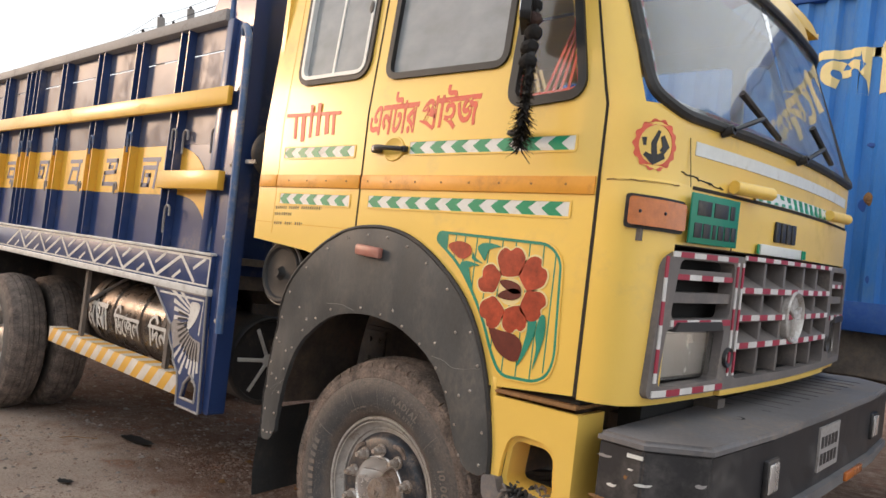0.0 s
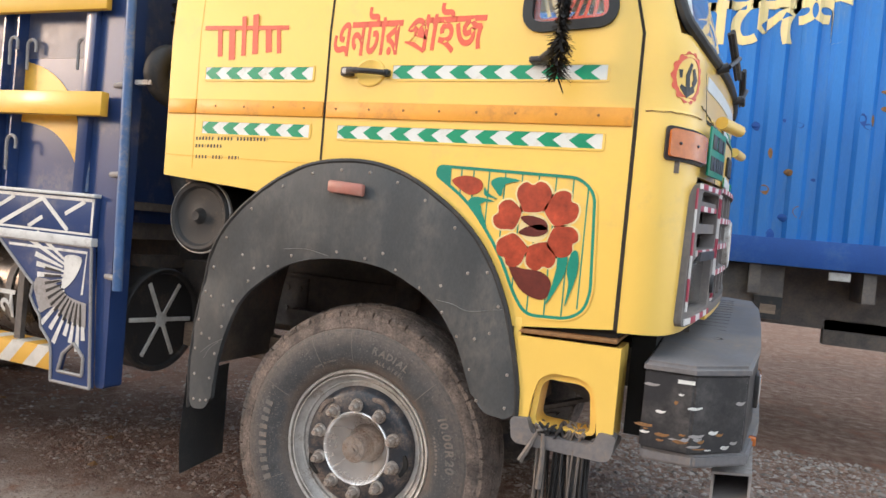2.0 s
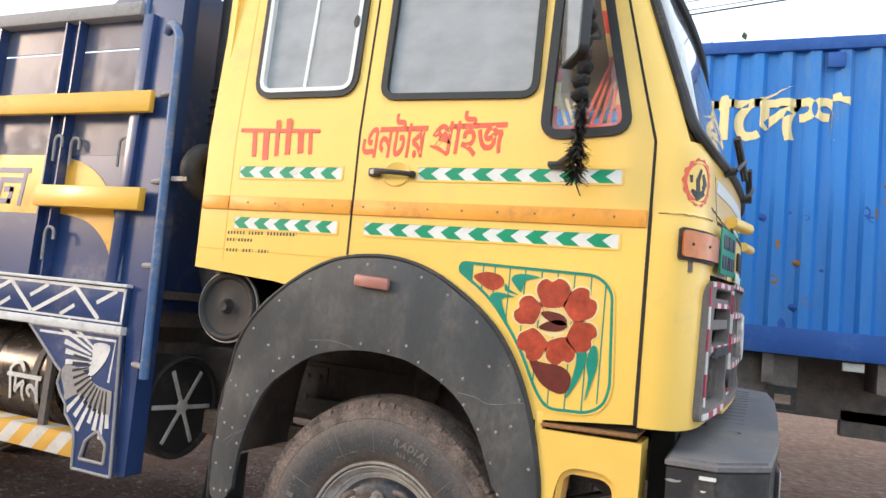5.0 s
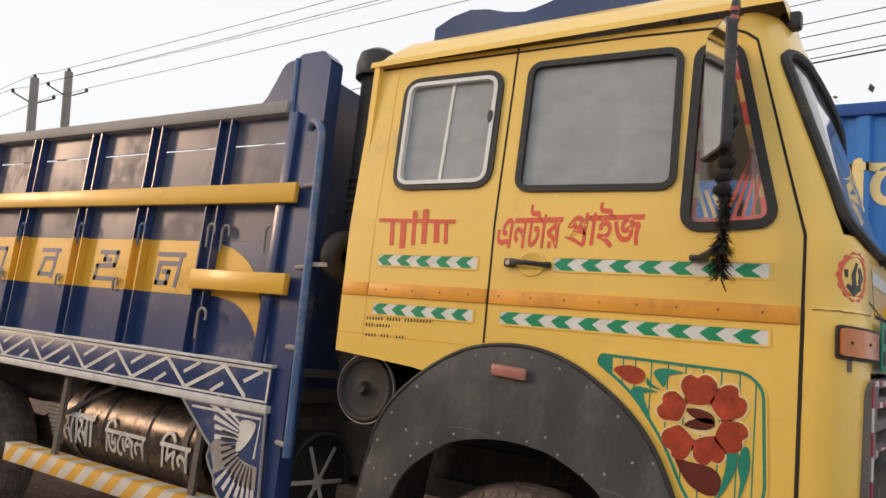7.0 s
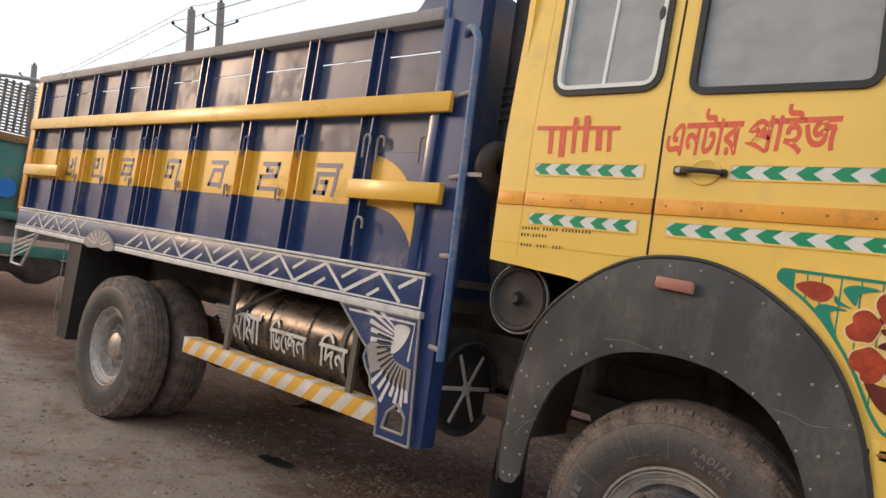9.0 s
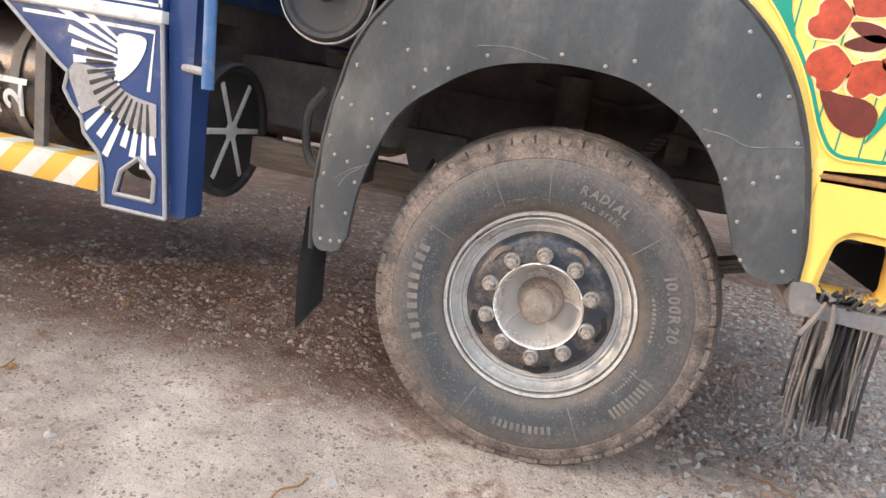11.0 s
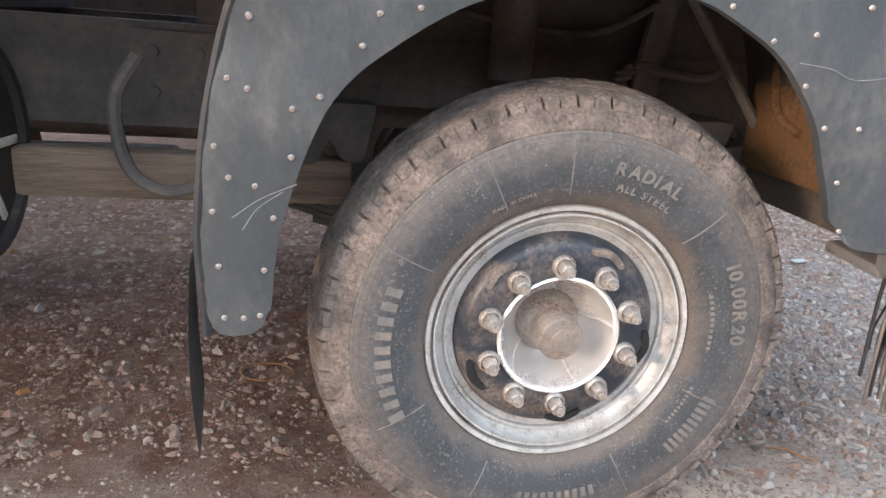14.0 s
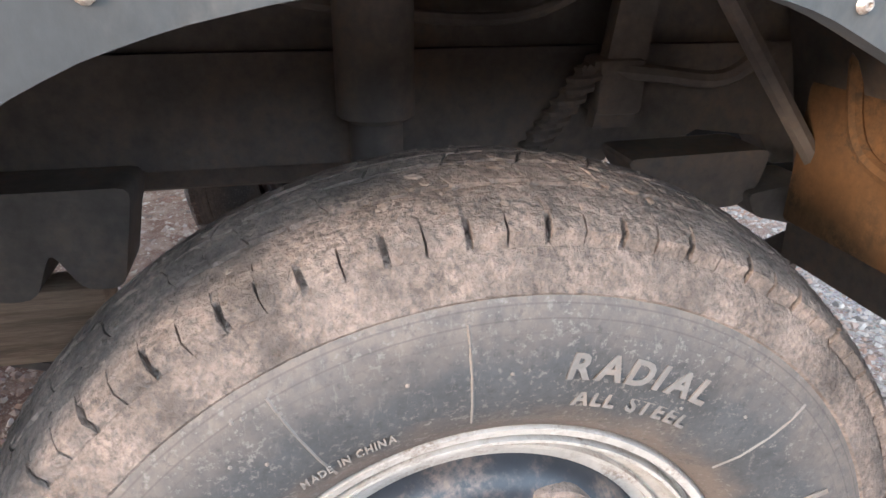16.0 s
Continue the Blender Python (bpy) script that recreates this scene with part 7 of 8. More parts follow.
for k in range(26):
    bm = bmesh.new()
    u, z = random.uniform(1.075, 1.35), random.choice((random.uniform(0.75, 0.82), random.uniform(0.76, 0.94)))
    L, h = random.uniform(0.006, 0.035), random.uniform(0.002, 0.007)
    pts = spline([(-L, 0), (-L * 0.4, h), (L * 0.3, h * 0.5), (L, h * 0.9), (L * 0.6, -h * 0.7), (-L * 0.3, -h)], 2, True)
    if u < 1.2:
        y = -0.012 * (u - 1.065) / 0.15
        bm = plate([(u + a, z + b) for a, b in pts], y - 0.0018, y)
    else:
        d = Vector((0.153, 0.127)).normalized()
        q = (u - 1.215) / 0.153
        bm = plate([(a, b) for a, b in pts], -0.0018, 0.0)
        bm.transform(Matrix.Translation((u, -0.012 + 0.127 * q, z)) @ Matrix.Rotation(math.atan2(d.y, d.x), 4, "Z"))
    part("paint_chip", bm, random.choice((WHITE, GREY_PAINT, RUST)), bumper, smooth=0)
part("reflective_scrap", boxes((1.165, 1.215, -0.0145, -0.009, 0.955, 0.966)), TAPE_WHITE, bumper, smooth=0)
part("bumper_arm", boxes((0.80, 1.05, 0.55, 0.65, 0.80, 0.95)), FRAME, bumper)
part("bumper_arm", boxes((0.80, 1.05, 1.55, 1.65, 0.80, 0.95)), FRAME, bumper)
# black block paints the shaded space behind the bumper
part("inner_front", boxes((0.98, 1.06, 0.25, 1.95, 0.75, 1.35)), RECESS_SHADE, chassis)
part("cab_underside", boxes((-0.90, 1.00, 0.10, 2.10, 1.50, 1.56)), FRAME, chassis)

# side mirror on its arm, wrapped in cords with wool tassels
mirror = new("side_mirror")
mirror.parent = cab
tagged(mirror, "tall black side mirror hung with black wool tassels")
bm = bmesh.new()
tube(bm, spline([(0.70, 0.03, 2.84), (0.715, -0.06, 2.86), (0.72, -0.12, 2.80), (0.718, -0.125, 2.5), (0.72, -0.12, 2.05), (0.70, -0.10, 1.97), (0.63, -0.02, 1.945)], 6), 0.014, 8)
part("mirror_arm", bm, BLACK, mirror)
bm = bmesh.new()
for k in range(9):
    z = 2.80 - k * 0.032
    turned(bm, [(0.0165, z - 0.007), (0.0165, z + 0.007)], (0.7195, -0.1225, 0), 12, "z")
part("cord_wrap", bm, striped("wrapped_cord", (0.6, 0.5, 0.45), (0.5, 0.1, 0.08), 0.06, 2, 0), mirror, "pink and white cord wrapping")
MM = Matrix.Translation((0.665, -0.125, 2.55)) @ Matrix.Rotation(radians(-57), 4, "Z")
sh = rounded([(-0.095, -0.27), (0.095, -0.27), (0.088, 0.20), (-0.088, 0.20)], 0.03, 4)
bm = plate(sh, 0.0, 0.035)
bm.transform(MM)
part("mirror_shell", bm, BLACK, mirror, "black mirror shell")
bm = plate(grown(sh, -0.008), -0.003, 0.001)
bm.transform(MM)
part("mirror_face", bm, MIRROR, mirror, "mirror glass")
z = 2.44
k = 0
while z > 2.12:
    bm = bmesh.new()
    bmesh.ops.create_icosphere(bm, subdivisions=3, radius=0.030, matrix=Matrix.Translation((0.716 + 0.006 * math.sin(k * 2), -0.125, z)) @ Matrix.Diagonal((1, 1, 0.85, 1)))
    for v in bm.verts:
        v.co += (v.co - Vector((0.716, -0.125, z))).normalized() * 0.006 * noise.noise(v.co * 90)
    part("wool_bobble", bm, WOOL_BROWN if k % 5 == 3 else WOOL, mirror)
    z -= 0.047
    k += 1
bm = bmesh.new()
for k in range(900):
    z = random.uniform(1.87, 2.16)
    t = random.uniform(0, 6.28)
    L = random.uniform(0.025, 0.052) * (0.65 if z > 2.0 else 1.0)
    c = Vector((0.722 - 0.01 * (2.1 - z), -0.125, z))
    d = Vector((math.cos(t), math.sin(t), random.uniform(-0.9, 0.1)))
    s = d.cross(Vector((0, 0, 1))).normalized() * 0.0035
    a, b = c + d * 0.008, c + d * L
    vs = [bm.verts.new(q) for q in (a - s, a + s, b + s * 0.6, b - s * 0.6)]
    bm.faces.new(vs)
tagged(part("wool_tassel", bm, WOOL, mirror, "shaggy black wool tassel", smooth=0), kind="stuff")
bm = bmesh.new()
box(bm, 0.60, 0.66, -0.05, 0.0, 1.935, 1.955, 0.006)
part("mirror_bracket", bm, BLACK, mirror)
# roof lamp and rolled blue sheet on the roof
part("roof_lamp", boxes((0.83, 0.90, 0.20, 0.26, 2.86, 2.93), bevel=0.015), BLACK, cab, "small black roof lamp")
bm = bmesh.new()
rows = []
for i in range(13):
    u = -0.86 + 1.25 * i / 12
    h = 0.20 + 0.05 * math.sin(i * 0.9) - 0.01 * abs(i - 6)
    rows.append([bm.verts.new((u, 0.36 + 0.02 * math.sin(i), 3.08)), bm.verts.new((u, 0.36, 3.08 + h)), bm.verts.new((u, 0.75, 3.14 + h)), bm.verts.new((u, 1.7, 3.08 + h)), bm.verts.new((u, 1.75, 3.08))])
for A, B in zip(rows, rows[1:]):
    for j in range(4):
        bm.faces.new((A[j], A[j + 1], B[j + 1], B[j]))
bm.faces.new(rows[0]), bm.faces.new(rows[-1])
sheet = part("roof_rack_sheet", bm, BLUE, cab, "folded dark blue sheet on the roof")


# the cab and bumper sit a little nose-up and lean towards the near side
on_fender = {fender, *fender.children_recursive}
for ob in [o for o in (cab, *cab.children_recursive, *bumper.children_recursive) if o.type == "MESH" and o not in on_fender]:
    for v in ob.data.vertices:
        across = max(0.0, v.co.y - 0.05)
        v.co.z += 0.020 * (v.co.x + 0.95) + 0.045 * across
        if v.co.x > 0.85:
            v.co.x += 0.040 * across
        v.co.x = 0.985 * v.co.x + 0.006

# ---------------------------------------------------------------- surroundings
CY = 3.45                                          # near side of the blue container
container = thing("shipping_container", "blue corrugated shipping container with cream lettering on a trailer", "container")
CX0, CX1, CB, CT = -3.05, 3.05, 1.39, 3.83
x = CX0 + 0.12
prof = []
while x < CX1 - 0.25:
    prof += [(x, 0.0), (x + 0.07, 0.0), (x + 0.10, 0.036), (x + 0.17, 0.036)]
    x += 0.20
prof.append((CX1 - 0.12, 0.0))
bm = bmesh.new()
lo = [bm.verts.new((a, CY + b, CB + 0.20)) for a, b in prof]
hi = [bm.verts.new((a, CY + b, CT - 0.10)) for a, b in prof]
for i in range(len(prof) - 1):
    bm.faces.new((lo[i], lo[i + 1], hi[i + 1], hi[i]))
part("corrugated_side", bm, CONTAINER, container, "blue corrugated steel side", smooth=0)
part("bottom_rail", boxes((CX0, CX1, CY - 0.02, CY + 0.06, CB, CB + 0.20), bevel=0.003), CONTAINER_DARK, container, "dark blue bottom rail")
part("top_rail", boxes((CX0, CX1, CY - 0.02, CY + 0.06, CT - 0.10, CT), bevel=0.008), CONTAINER_DARK, container)
for x in (CX0, CX1 - 0.13):
    part("corner_post", boxes((x, x + 0.13, CY - 0.025, CY + 0.12, CB, CT), bevel=0.008), CONTAINER, container)
part("container_roof", boxes((CX0, CX1, CY, CY + 2.4, CT - 0.03, CT - 0.01)), CONTAINER, container)
part("container_end", boxes((CX1 - 0.04, CX1 - 0.01, CY + 0.12, CY + 2.4, CB, CT - 0.03)), CONTAINER, container)
part("container_end", boxes((CX0 + 0.01, CX0 + 0.04, CY + 0.12, CY + 2.4, CB, CT - 0.03)), CONTAINER, container)
part("container_back", boxes((CX0, CX1, CY + 2.38, CY + 2.4, CB, CT)), CONTAINER, container)
part("container_floor", boxes((CX0, CX1, CY + 0.06, CY + 2.38, CB, CB + 0.1)), CONTAINER_DARK, container)
bm = fitted(lettering("বাংলােদশ", 0.6, 0.03), 0.0, 1.95, 3.00, 3.46, 0.0)
px = [p[0] for p in prof]
for x in px:
    if 0.0 < x < 1.95:
        bmesh.ops.bisect_plane(bm, geom=bm.verts[:] + bm.edges[:] + bm.faces[:], plane_co=(x, 0, 0), plane_no=(1, 0, 0))
py = [p[1] for p in prof]
for v in bm.verts:
    v.co.y = CY + float(np.interp(v.co.x, px, py)) - 0.004 + v.co.y
part("container_lettering", bm, CREAM, container, "cream painted lettering", smooth=0)
part("blue_fitting", boxes((1.78, 1.90, CY - 0.03, CY, 3.58, 3.70), bevel=0.008), CONTAINER_DARK, container)
for k in range(22):
    u, z = random.uniform(0.9, 2.3), random.choice((random.uniform(2.0, 2.7), random.uniform(1.6, 2.0), random.uniform(2.2, 2.5)))
    w, h = random.uniform(0.01, 0.035), random.uniform(0.012, 0.05)
    y = CY + float(np.interp(u, px, py)) - 0.001
    pts = spline([(u - w, z), (u - w * 0.2, z + h), (u + w, z + h * 0.3), (u + w * 0.5, z - h)], 3, True)
    bm = plate(pts, -0.001, 0.0)
    for v in bm.verts:
        v.co.y += CY - 0.001 + float(np.interp(v.co.x, px, py))
    part("rust_patch", bm, RUST if k % 3 == 0 else CONTAINER_DARK, container, smooth=0)

trailer = thing("trailer", "dark dusty flatbed trailer under the container", "trailer")
part("trailer_beam", boxes((CX0 - 1.3, CX1 + 0.2, CY + 0.55, CY + 0.70, 0.92, 1.389)), FRAME, trailer)
part("trailer_beam", boxes((CX0 - 1.3, CX1 + 0.2, CY + 1.7, CY + 1.85, 0.92, 1.389)), FRAME, trailer)
for x in np.arange(CX0, CX1, 0.75):
    part("trailer_crossbar", boxes((x, x + 0.08, CY + 0.02, CY + 2.36, 1.17, 1.388)), FRAME, trailer)
part("trailer_locker", boxes((0.85, 1.70, CY + 0.12, CY + 0.55, 1.08, 1.385), bevel=0.01), FRAME, trailer)
flap = part("trailer_flap", boxes((1.50, 1.70, CY + 0.10, CY + 0.115, 0.98, 1.15)), RUBBER, trailer, "black rubber flap with faded cream mark")
part("flap_mark", boxes((1.55, 1.66, CY + 0.096, CY + 0.10, 1.02, 1.09)), PLANK, flap, smooth=0)
bm = bmesh.new()
tube(bm, spline([(2.45, CY + 0.08, 1.17), (2.47, CY + 0.08, 0.98), (2.52, CY + 0.08, 0.92), (2.57, CY + 0.08, 0.97)], 4), 0.010, 6)
part("trailer_hook", bm, FRAME, trailer)
part("trailer_lamp", boxes((1.98, 2.12, CY + 0.03, CY + 0.06, 1.315, 1.375), bevel=0.005), WHITE, trailer, "small pale trailer lamp")
for x in (4.1, -4.4):
    for y in (CY + 0.05, CY + 2.05):
        w = new("trailer_wheel")
        w.parent = trailer
        for o in fw.children:
            if o.name.split(".")[0] in ("tyre", "tread", "rim", "wheel_disc"):
                q = new(o.name.split(".")[0], o.data)
                q.parent = w
        w.matrix_basis = pose(x, y, 0.52)
part("trailer_axle", boxes((-4.46, -4.34, CY + 0.3, CY + 2.1, 0.46, 0.58)), FRAME, trailer)
part("trailer_axle", boxes((4.04, 4.16, CY + 0.3, CY + 2.1, 0.46, 0.58)), FRAME, trailer)
part("trailer_beam", boxes((CX1 - 1.0, CX1 + 2.2, CY + 0.55, CY + 0.70, 0.80, 1.0)), FRAME, trailer)

# unseen wall added behind the camera to cut low sky light under the truck
WALL = material("boundary_wall_brick", (0.16, 0.115, 0.09), 0.9, vary=0.3, scale=2.5, fine=40, bump=0.2, dirt=(0.08, 0.06, 0.05), amount=0.6, dirt_scale=2)
tagged(part("wall_south", boxes((-26, 20, -6.7, -6.5, -0.05, 2.7), bevel=0.01), WALL), "unseen plain brown wall added to block low sky light", "wall", kind="structure")

# green truck standing behind
green = thing("green_truck", "old green truck body with a rusty mesh rear panel", "truck")
GX, GY0, GY1 = -10.1, 0.35, 2.75
part("rear_gate", boxes((GX - 0.06, GX, GY0, GY1, 1.28, 2.28), bevel=0.01), TEAL_TRUCK, green, "green steel tail gate")
for y in np.arange(GY0 + 0.05, GY1, 0.55):
    part("gate_post", boxes((GX, GX + 0.05, y, y + 0.07, 1.28, 2.32), bevel=0.006), RUST if int(y * 10) % 2 else TEAL_TRUCK, green)
part("gate_rail", boxes((GX - 0.01, GX + 0.06, GY0 - 0.02, GY1, 2.28, 2.38), bevel=0.006), RUST, green)
part("gate_rail", boxes((GX - 0.01, GX + 0.06, GY0 - 0.02, GY1, 1.20, 1.30), bevel=0.006), TEAL_TRUCK, green)
bm = bmesh.new()
n = 26
for i in range(n):
    y = GY0 + 0.02 + (GY1 - GY0 - 0.04) * i / n
    box(bm, GX - 0.02, GX, y, y + 0.035, 2.40, 3.12)
for j in range(16):
    z = 2.40 + 0.72 * j / 16
    box(bm, GX - 0.025, GX - 0.004, GY0, GY1, z, z + 0.022)
tagged(part("mesh_panel", bm, FRAME, green, "dull grey perforated mesh panel", smooth=0), kind="stuff")
bm = bmesh.new()
tube(bm, [(GX, GY0, 2.36), (GX, GY0, 3.12), (GX, GY0 + 0.5, 3.20), (GX, GY1 - 0.5, 3.20), (GX, GY1, 3.12), (GX, GY1, 2.36)], 0.03, 8)
part("mesh_frame", bm, GREY_PAINT, green, "rounded grey mesh frame")
part("side_wall", boxes((GX - 5.0, GX - 0.06, GY0, GY0 + 0.05, 1.28, 2.55)), TEAL_TRUCK, green)
part("side_wall", boxes((GX - 5.0, GX - 0.06, GY0 - 0.005, GY0 + 0.055, 2.55, 2.66)), CREAM, green, "cream painted side rail")
part("far_wall", boxes((GX - 5.0, GX - 0.06, GY1 - 0.05, GY1, 1.28, 2.55)), TEAL_TRUCK, green)
for k in range(8):
    x = GX - 0.4 - 0.6 * k
    part("side_rib", boxes((x, x + 0.08, GY0 - 0.04, GY0, 1.28, 2.55)), TEAL_TRUCK, green)
part("floor_frame", boxes((GX - 5.0, GX - 0.1, GY0 + 0.3, GY1 - 0.3, 0.95, 1.28)), FRAME, green)
part("rear_bumper", boxes((GX - 0.1, GX + 0.04, GY0 + 0.1, GY1 - 0.1, 0.70, 0.86), bevel=0.01), TEAL_TRUCK, green)
bm = bmesh.new()
turned(bm, [(0.0, 0.062), (0.13, 0.062), (0.14, 0.0)], (GX, GY0 + 0.42, 1.62), 24, "x")
part("round_sticker", bm, CONTAINER, green, "round blue sticker")
for x in (-10.75,):
    for y, r in ((0.45, 0), (2.65, 180)):
        w = new("rear_wheel")
        w.parent = green
        for o in fw.children:
            if o.name.split(".")[0] in ("tyre", "tread", "rim", "wheel_disc"):
                q = new(o.name.split(".")[0], o.data)
                q.parent = w
        w.matrix_basis = pose(x, y, 0.52, 0, 0, r)
bm = bmesh.new()
turned(bm, [(0.1, 0.6), (0.12, 1.2), (0.27, 1.45), (0.27, 1.65), (0.12, 1.9), (0.1, 2.5)], (-10.75, 0, 0.52), 20)
part("rear_axle", bm, FRAME, green)

# leaning utility poles with cross arms, insulators and cables
def pole(az, dist, top, lean_deg, name="utility_pole"):
    x, y = 1.02 + dist * math.cos(radians(az)), -2.59 + dist * math.sin(radians(az))
    p = thing(name, "grey concrete utility pole with cross arms and insulators", "pole", group="utility poles")
    bm = bmesh.new()
    turned(bm, [(0.0, -0.4), (0.19, -0.4), (0.14, top), (0.0, top)], (0, 0, 0), 14, "z")
    part("shaft", bm, CONCRETE, p)
    ta = radians(az + 90)
    d = Vector((math.cos(ta), math.sin(ta), 0))
    for h in (0.75,):
        for s in (-1, 1):
            part("cross_arm", tubes(([d * 0.08 * s + Vector((0, 0, top - h - 0.15)), d * 0.62 * s + Vector((0, 0, top - h + 0.12))], 0.025)), CABLE, p)
            bm = bmesh.new()
            turned(bm, [(0.0, -0.02), (0.05, 0.0), (0.06, 0.06), (0.03, 0.12), (0.0, 0.13)], tuple(d * 0.62 * s + Vector((0, 0, top - h + 0.12))), 10, "z")
            part("insulator", bm, CABLE, p)
    bm = bmesh.new()
    turned(bm, [(0.05, 0.0), (0.06, 0.08), (0.0, 0.16)], (0, 0, top), 10, "z")
    part("insulator", bm, CABLE, p)
    m = pose(x, y, top) @ Matrix.Rotation(radians(lean_deg), 4, (math.cos(radians(az)), math.sin(radians(az)), 0)) @ Matrix.Translation((0, 0, -top))
    p.matrix_basis = m
    return [m @ (d * 0.62 * s + Vector((0, 0, top - 0.5))) for s in (-1, 1)] + [m @ Vector((0, 0, top + 0.15))]


PA = pole(153.4, 28, 9.55, -6)
PB = pole(151.4, 28.5, 10.25, -6)
PC = pole(162.9, 44, 8.9, -4)


def cable(a, b, sag, r=0.012, n=14):
    pts = [Vector(a).lerp(Vector(b), k / n) - Vector((0, 0, sag * 4 * (k / n) * (1 - k / n))) for k in range(n + 1)]
    bm = bmesh.new()
    tube(bm, pts, r, 5)
    tagged(part("overhead_cable", bm, CABLE), "thin black overhead cable strung between poles", "cable", group="overhead cables")


for i in range(3):
    cable(PA[i], PB[i], 0.05, 0.008)
    cable(PA[i], PA[i] + Vector((-40, 1.5, -3.0)), 0.5, 0.008)
    cable(PB[i], PB[i] + Vector((50, 0.4, 3.4)), 0.35, 0.009)
for end, top in ((PA[2] + Vector((-40, 1.5, -3.0)), 7.6), (PB[2] + Vector((50, 0.4, 3.4)), 14.2)):
    p = thing("utility_pole", "grey concrete utility pole carrying overhead lines", "pole", group="utility poles")
    bm = bmesh.new()
    turned(bm, [(0.0, 0.0), (0.19, 0.0), (0.15, top), (0.0, top)], (0, 0, 0), 14, "z")
    part("shaft", bm, CONCRETE, p)
    part("cross_arm", boxes((-0.8, 0.8, -0.8, 0.8, top - 1.0, top - 0.9)), CABLE, p)
    p.matrix_basis = pose(end.x, end.y, 0)
cable(PB[1], PB[1] + Vector((50, 1.2, 3.9)), 0.45, 0.007)
# bundle of lines over the container
for k in range(7):
    z = (9.87, 9.43, 8.98, 8.7, 8.41, 8.22, 8.12)[k]
    cable((-30, 12.05, z - 2.86), (30, 12.05, z + 3.14), 0.25, 0.010 if k != 6 else 0.017)
for px, top in ((-30, 7.6), (30, 13.6)):
    p = thing("utility_pole", "grey concrete utility pole carrying overhead lines", "pole", group="utility poles")
    bm = bmesh.new()
    turned(bm, [(0.0, 0.0), (0.19, 0.0), (0.15, top), (0.0, top)], (0, 0, 0), 14, "z")
    part("shaft", bm, CONCRETE, p)
    p.matrix_basis = pose(px, 12.15, 0)

# bushy tree top behind the container
def tree(x, y, h, spread, seed, leaves=5200):
    rnd = random.Random(seed)
    t = thing("tree", "leafy green tree with thin twigs behind the container", "tree", group="trees")
    bm = bmesh.new()
    tube(bm, [(0, 0, 0), (0.1, 0.05, h * 0.35), (0.05, 0.1, h * 0.7), (0.1, 0, h * 0.95)], [0.16, 0.13, 0.08, 0.02], 8)
    tips = []
    for k in range(16):
        a, z = rnd.uniform(0, 6.28), rnd.uniform(0.4, 0.85) * h
        tip = (math.cos(a) * spread * rnd.uniform(0.4, 1), math.sin(a) * spread * rnd.uniform(0.4, 1), min(h, z + rnd.uniform(0.2, 0.9)))
        tips.append(tip)
        tube(bm, [(0.07, 0.05, z), (tip[0] * 0.5, tip[1] * 0.5, z + 0.3), tip], [0.05, 0.03, 0.01], 6)
    part("trunk", bm, RUST, t, "thin brown trunk and limbs")
    bm = bmesh.new()
    for k in range(leaves):
        c = Vector(rnd.choice(tips)) + Vector((rnd.gauss(0, 0.38), rnd.gauss(0, 0.38), rnd.gauss(0, 0.22)))
        d = Vector((rnd.uniform(-1, 1), rnd.uniform(-1, 1), rnd.uniform(-0.6, 0.8))).normalized() * rnd.uniform(0.07, 0.13)
        s = d.cross(Vector((rnd.uniform(-1, 1), rnd.uniform(-1, 1), 1))).normalized() * d.length * 0.35
        bm.faces.new([bm.verts.new(q) for q in (c, c + d * 0.5 + s, c + d, c + d * 0.5 - s)])
    tagged(part("crown", bm, LEAF, t, "crown of small green leaves", smooth=0), kind="stuff")
    t.matrix_basis = pose(x, y, 0)


tree(1.2, 8.6, 5.0, 1.3, 3)
tree(4.7, 8.8, 5.1, 1.4, 5)
tree(7.0, 9.1, 5.2, 1.5, 8)

# ---------------------------------------------------------------- loose gravel and litter
def rough_stone(bm_v, bm_f, c, r, rnd):
    base = len(bm_v)
    sx, sy, sz = r * rnd.uniform(0.7, 1.3), r * rnd.uniform(0.6, 1.1), r * rnd.uniform(0.35, 0.7)
    a = rnd.uniform(0, 6.28)
    ca, sa = math.cos(a), math.sin(a)
    for x, y, z in ((1, 0, 0), (0.3, 0.95, 0.1), (-0.8, 0.6, 0), (-0.85, -0.55, 0.1), (0.25, -1, 0), (0.4, 0.1, 1), (-0.35, -0.1, 0.85)):
        x, y, z = x * sx * rnd.uniform(0.75, 1.2), y * sy * rnd.uniform(0.75, 1.2), z * sz * rnd.uniform(0.8, 1.2)
        bm_v.append((c[0] + x * ca - y * sa, c[1] + x * sa + y * ca, c[2] + z))
    for f in ((0, 1, 5), (1, 6, 5), (1, 2, 6), (2, 3, 6), (3, 4, 6), (4, 5, 6), (4, 0, 5)):
        bm_f.append(tuple(base + i for i in f))


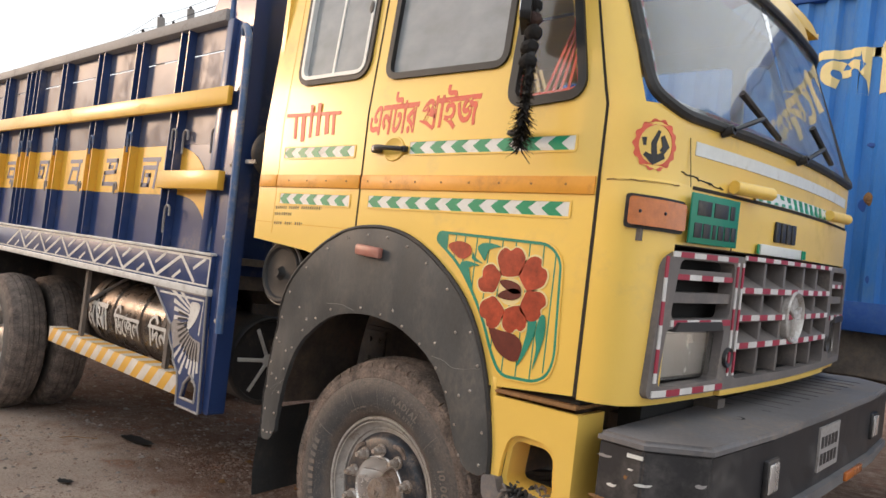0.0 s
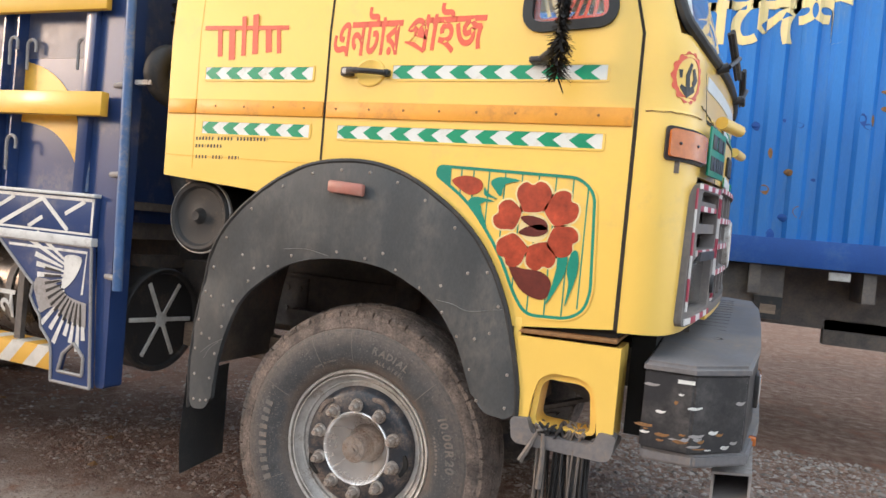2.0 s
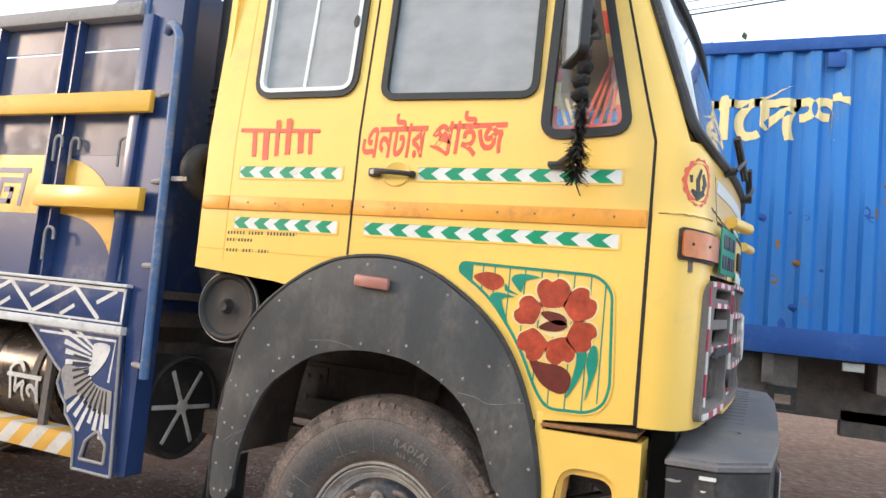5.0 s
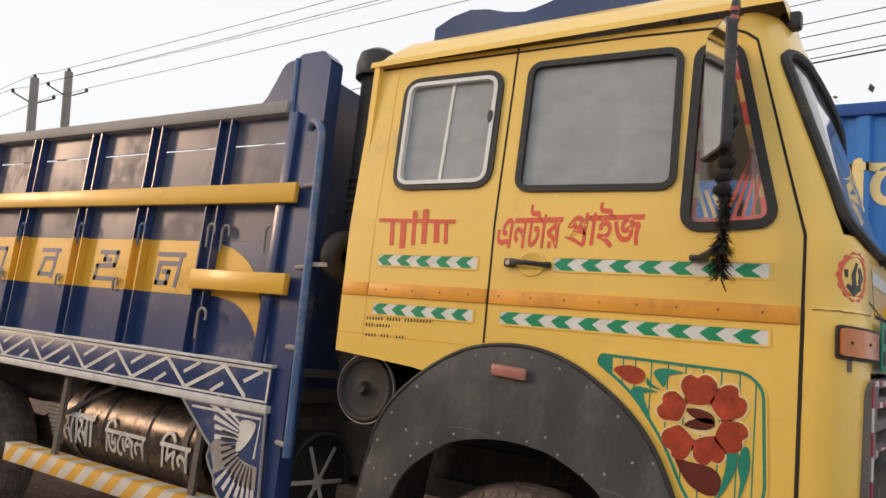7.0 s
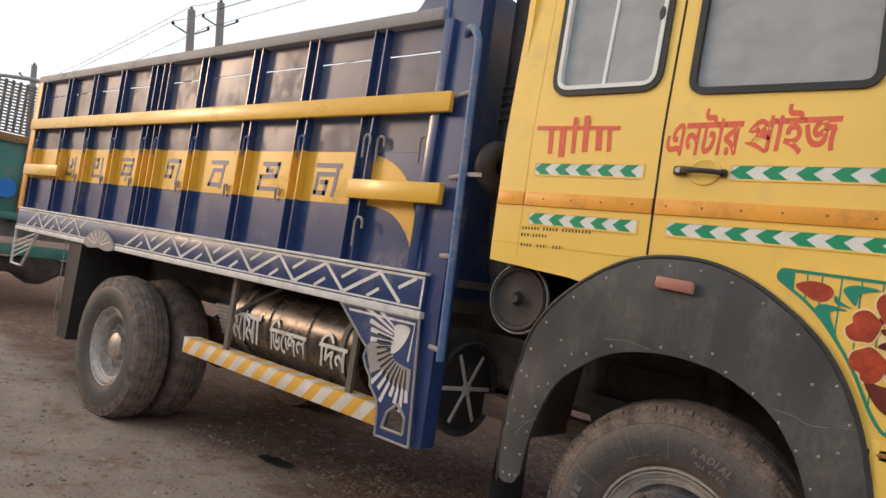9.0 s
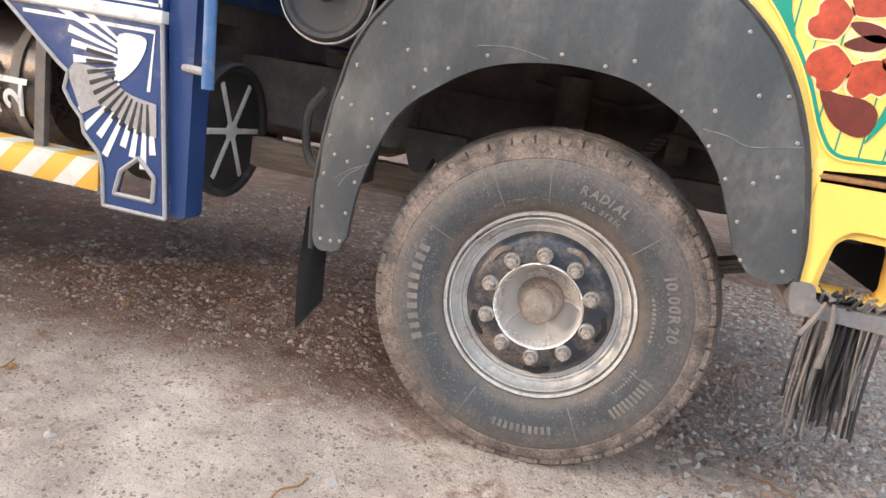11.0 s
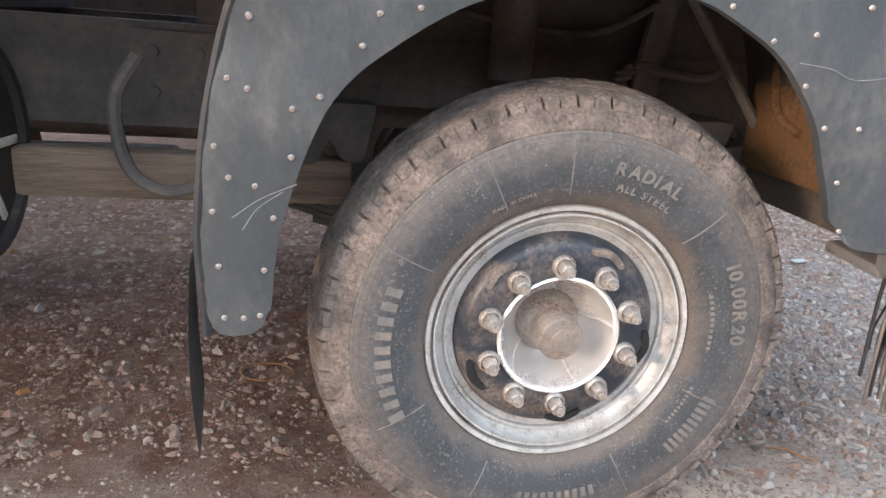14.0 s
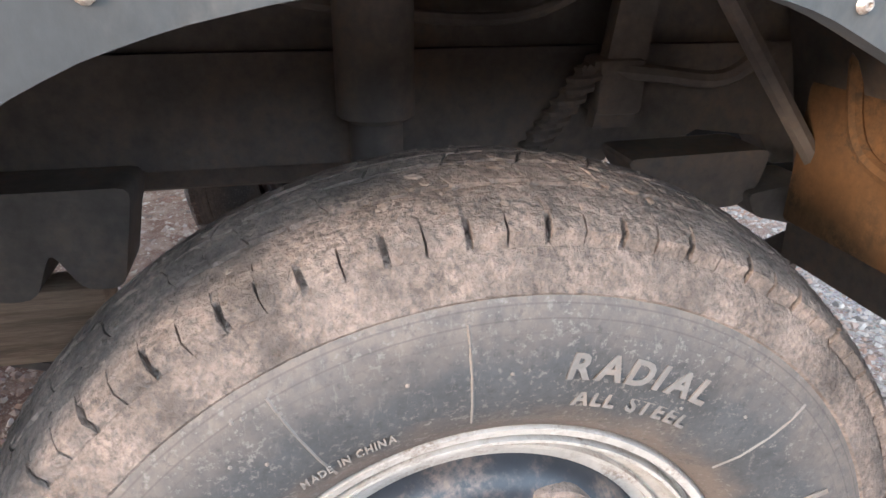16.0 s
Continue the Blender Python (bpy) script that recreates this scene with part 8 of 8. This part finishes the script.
def gravel(name, label, count, region, sizes, mat, seed, clump=0.45):
    rnd = random.Random(seed)
    vs, fs = [], []
    made = 0
    while made < count:
        x, y = rnd.uniform(region[0], region[1]), rnd.uniform(region[2], region[3])
        d = noise.noise(Vector((x * 0.8, y * 0.8, seed))) * 0.5 + 0.5
        if rnd.random() > d ** 2 * 2.2 and rnd.random() > clump:
            continue
        r = sizes[0] + (sizes[1] - sizes[0]) * rnd.random() ** 3
        rough_stone(vs, fs, (x, y, ground_height(x, y) - 0.15 * r), r, rnd)
        made += 1
    me = bpy.data.meshes.new(name)
    me.from_pydata(vs, [], fs)
    me.materials.append(mat)
    tagged(new(name, me), label, "gravel", kind="stuff")


def island_stone(name, tones):
    m = material(name, tones[0], 0.92, vary=0.2, scale=10, fine=90, bump=0.1)
    n, l = m.node_tree.nodes, m.node_tree.links
    p = n["Principled BSDF"]
    g = n.new("ShaderNodeNewGeometry")
    r = n.new("ShaderNodeValToRGB")
    r.color_ramp.elements[0].color, r.color_ramp.elements[1].color = (*tones[0], 1), (*tones[-1], 1)
    for i, t in enumerate(tones[1:-1]):
        e = r.color_ramp.elements.new((i + 1) / (len(tones) - 1))
        e.color = (*t, 1)
    l.new(g.outputs["Random Per Island"], r.inputs[0])
    l.new(r.outputs[0], p.inputs["Base Color"])
    return m


PEBBLE = island_stone("mixed_pebbles", [(0.11, 0.092, 0.08), (0.27, 0.225, 0.195), (0.24, 0.140, 0.098), (0.38, 0.335, 0.295), (0.29, 0.25, 0.22), (0.18, 0.15, 0.13)])
SOIL_PEBBLE = island_stone("earthy_pebbles", [(0.15, 0.105, 0.082), (0.27, 0.18, 0.138), (0.34, 0.265, 0.215), (0.22, 0.135, 0.098), (0.42, 0.355, 0.30)])
gravel("gravel", "brown grit scattered over the dirt", 26000, (-4.5, 3.2, -1.6, 3.4), (0.003, 0.015), SOIL_PEBBLE, 11)
gravel("gravel", "fine grit strewn round the front wheel", 34000, (-2.2, 1.6, -1.0, 1.9), (0.0025, 0.010), SOIL_PEBBLE, 17, 0.6)
gravel("gravel", "coarse grey gravel heaped beside the wheels", 30000, (0.5, 3.2, -0.5, 3.6), (0.004, 0.030), PEBBLE, 12, 0.7)
gravel("gravel", "coarse gravel under the truck", 12000, (-2.6, 0.6, 0.5, 3.6), (0.006, 0.028), SOIL_PEBBLE, 13, 0.7)
gravel("gravel", "scattered stones across the yard", 5000, (-9.0, -2.0, -2.0, 3.0), (0.008, 0.030), PEBBLE, 14, 0.4)
rnd = random.Random(4)
for k in range(40):
    x, y, r = rnd.uniform(-4.0, 2.6), rnd.uniform(-1.2, 2.6), rnd.uniform(0.016, 0.038)
    vs, fs = [], []
    rough_stone(vs, fs, (0, 0, 0), r, rnd)
    me = bpy.data.meshes.new("stone")
    me.from_pydata(vs, [], fs)
    me.materials.append(PEBBLE if k % 3 else RUST)
    o = tagged(new("stone", me), "rough stone lying on the dirt", "stone", group="loose stones")
    o.matrix_basis = pose(x, y, ground_height(x, y) - 0.1 * r)


def litter(name, label, x, y, L, W, mat, turn):
    bm = bmesh.new()
    n = 9
    rows = []
    for i in range(n):
        t = i / (n - 1) - 0.5
        w = W * (1 - 1.6 * t * t) * (1 + 0.3 * noise.noise(Vector((i * 0.7, x, 0))))
        rows.append([bm.verts.new((t * L, s * w, 0.012 + 0.012 * abs(noise.noise(Vector((i, s * 3, y)))))) for s in (-0.5, -0.15, 0.2, 0.5)])
    for A, B in zip(rows, rows[1:]):
        for j in range(3):
            bm.faces.new((A[j], A[j + 1], B[j + 1], B[j]))
    bmesh.ops.solidify(bm, geom=bm.faces[:], thickness=0.008)
    o = tagged(part(name, bm, mat), label, name.split("_")[-1])
    o.matrix_basis = pose(x, y, ground_height(x, y), 0, 0, turn)


litter("rubber_scrap", "flat black scrap of tyre rubber on the dirt", -2.83, 0.50, 0.30, 0.13, RUBBER, 8)
litter("rubber_scrap", "small dark scrap lying on the dirt", -2.19, -0.23, 0.10, 0.06, RUBBER, 30)
litter("cloth_scrap", "torn pale scrap of cloth on gravel", 2.2, 2.2, 0.12, 0.05, WHITE, 20)
bm = bmesh.new()
tube(bm, [(0.085 * math.cos(k * 0.2), 0.06 * math.sin(k * 0.2), 0.006) for k in range(31)], 0.003, 5)
o = tagged(part("wire_loop", bm, RUST), "thin rusty wire loop on the ground", "wire")
o.matrix_basis = pose(-0.70, 0.958, ground_height(-0.70, 0.958))
for x, y, L, a in ((-0.55, -0.35, 0.16, 70), (-1.7, -0.2, 0.22, 100), (-0.3, -0.55, 0.12, 20), (-3.1, 0.2, 0.25, 60), (0.9, 0.4, 0.15, -30)):
    bm = bmesh.new()
    tube(bm, spline([(-L / 2, 0, 0.004), (-L / 6, 0.01, 0.012), (L / 6, -0.008, 0.010), (L / 2, 0.006, 0.004)], 4), 0.0035, 5)
    o = tagged(part("twig", bm, RUST), "thin dry twig on the dirt", "twig", group="twigs")
    o.matrix_basis = pose(x, y, ground_height(x, y), 0, 0, a)
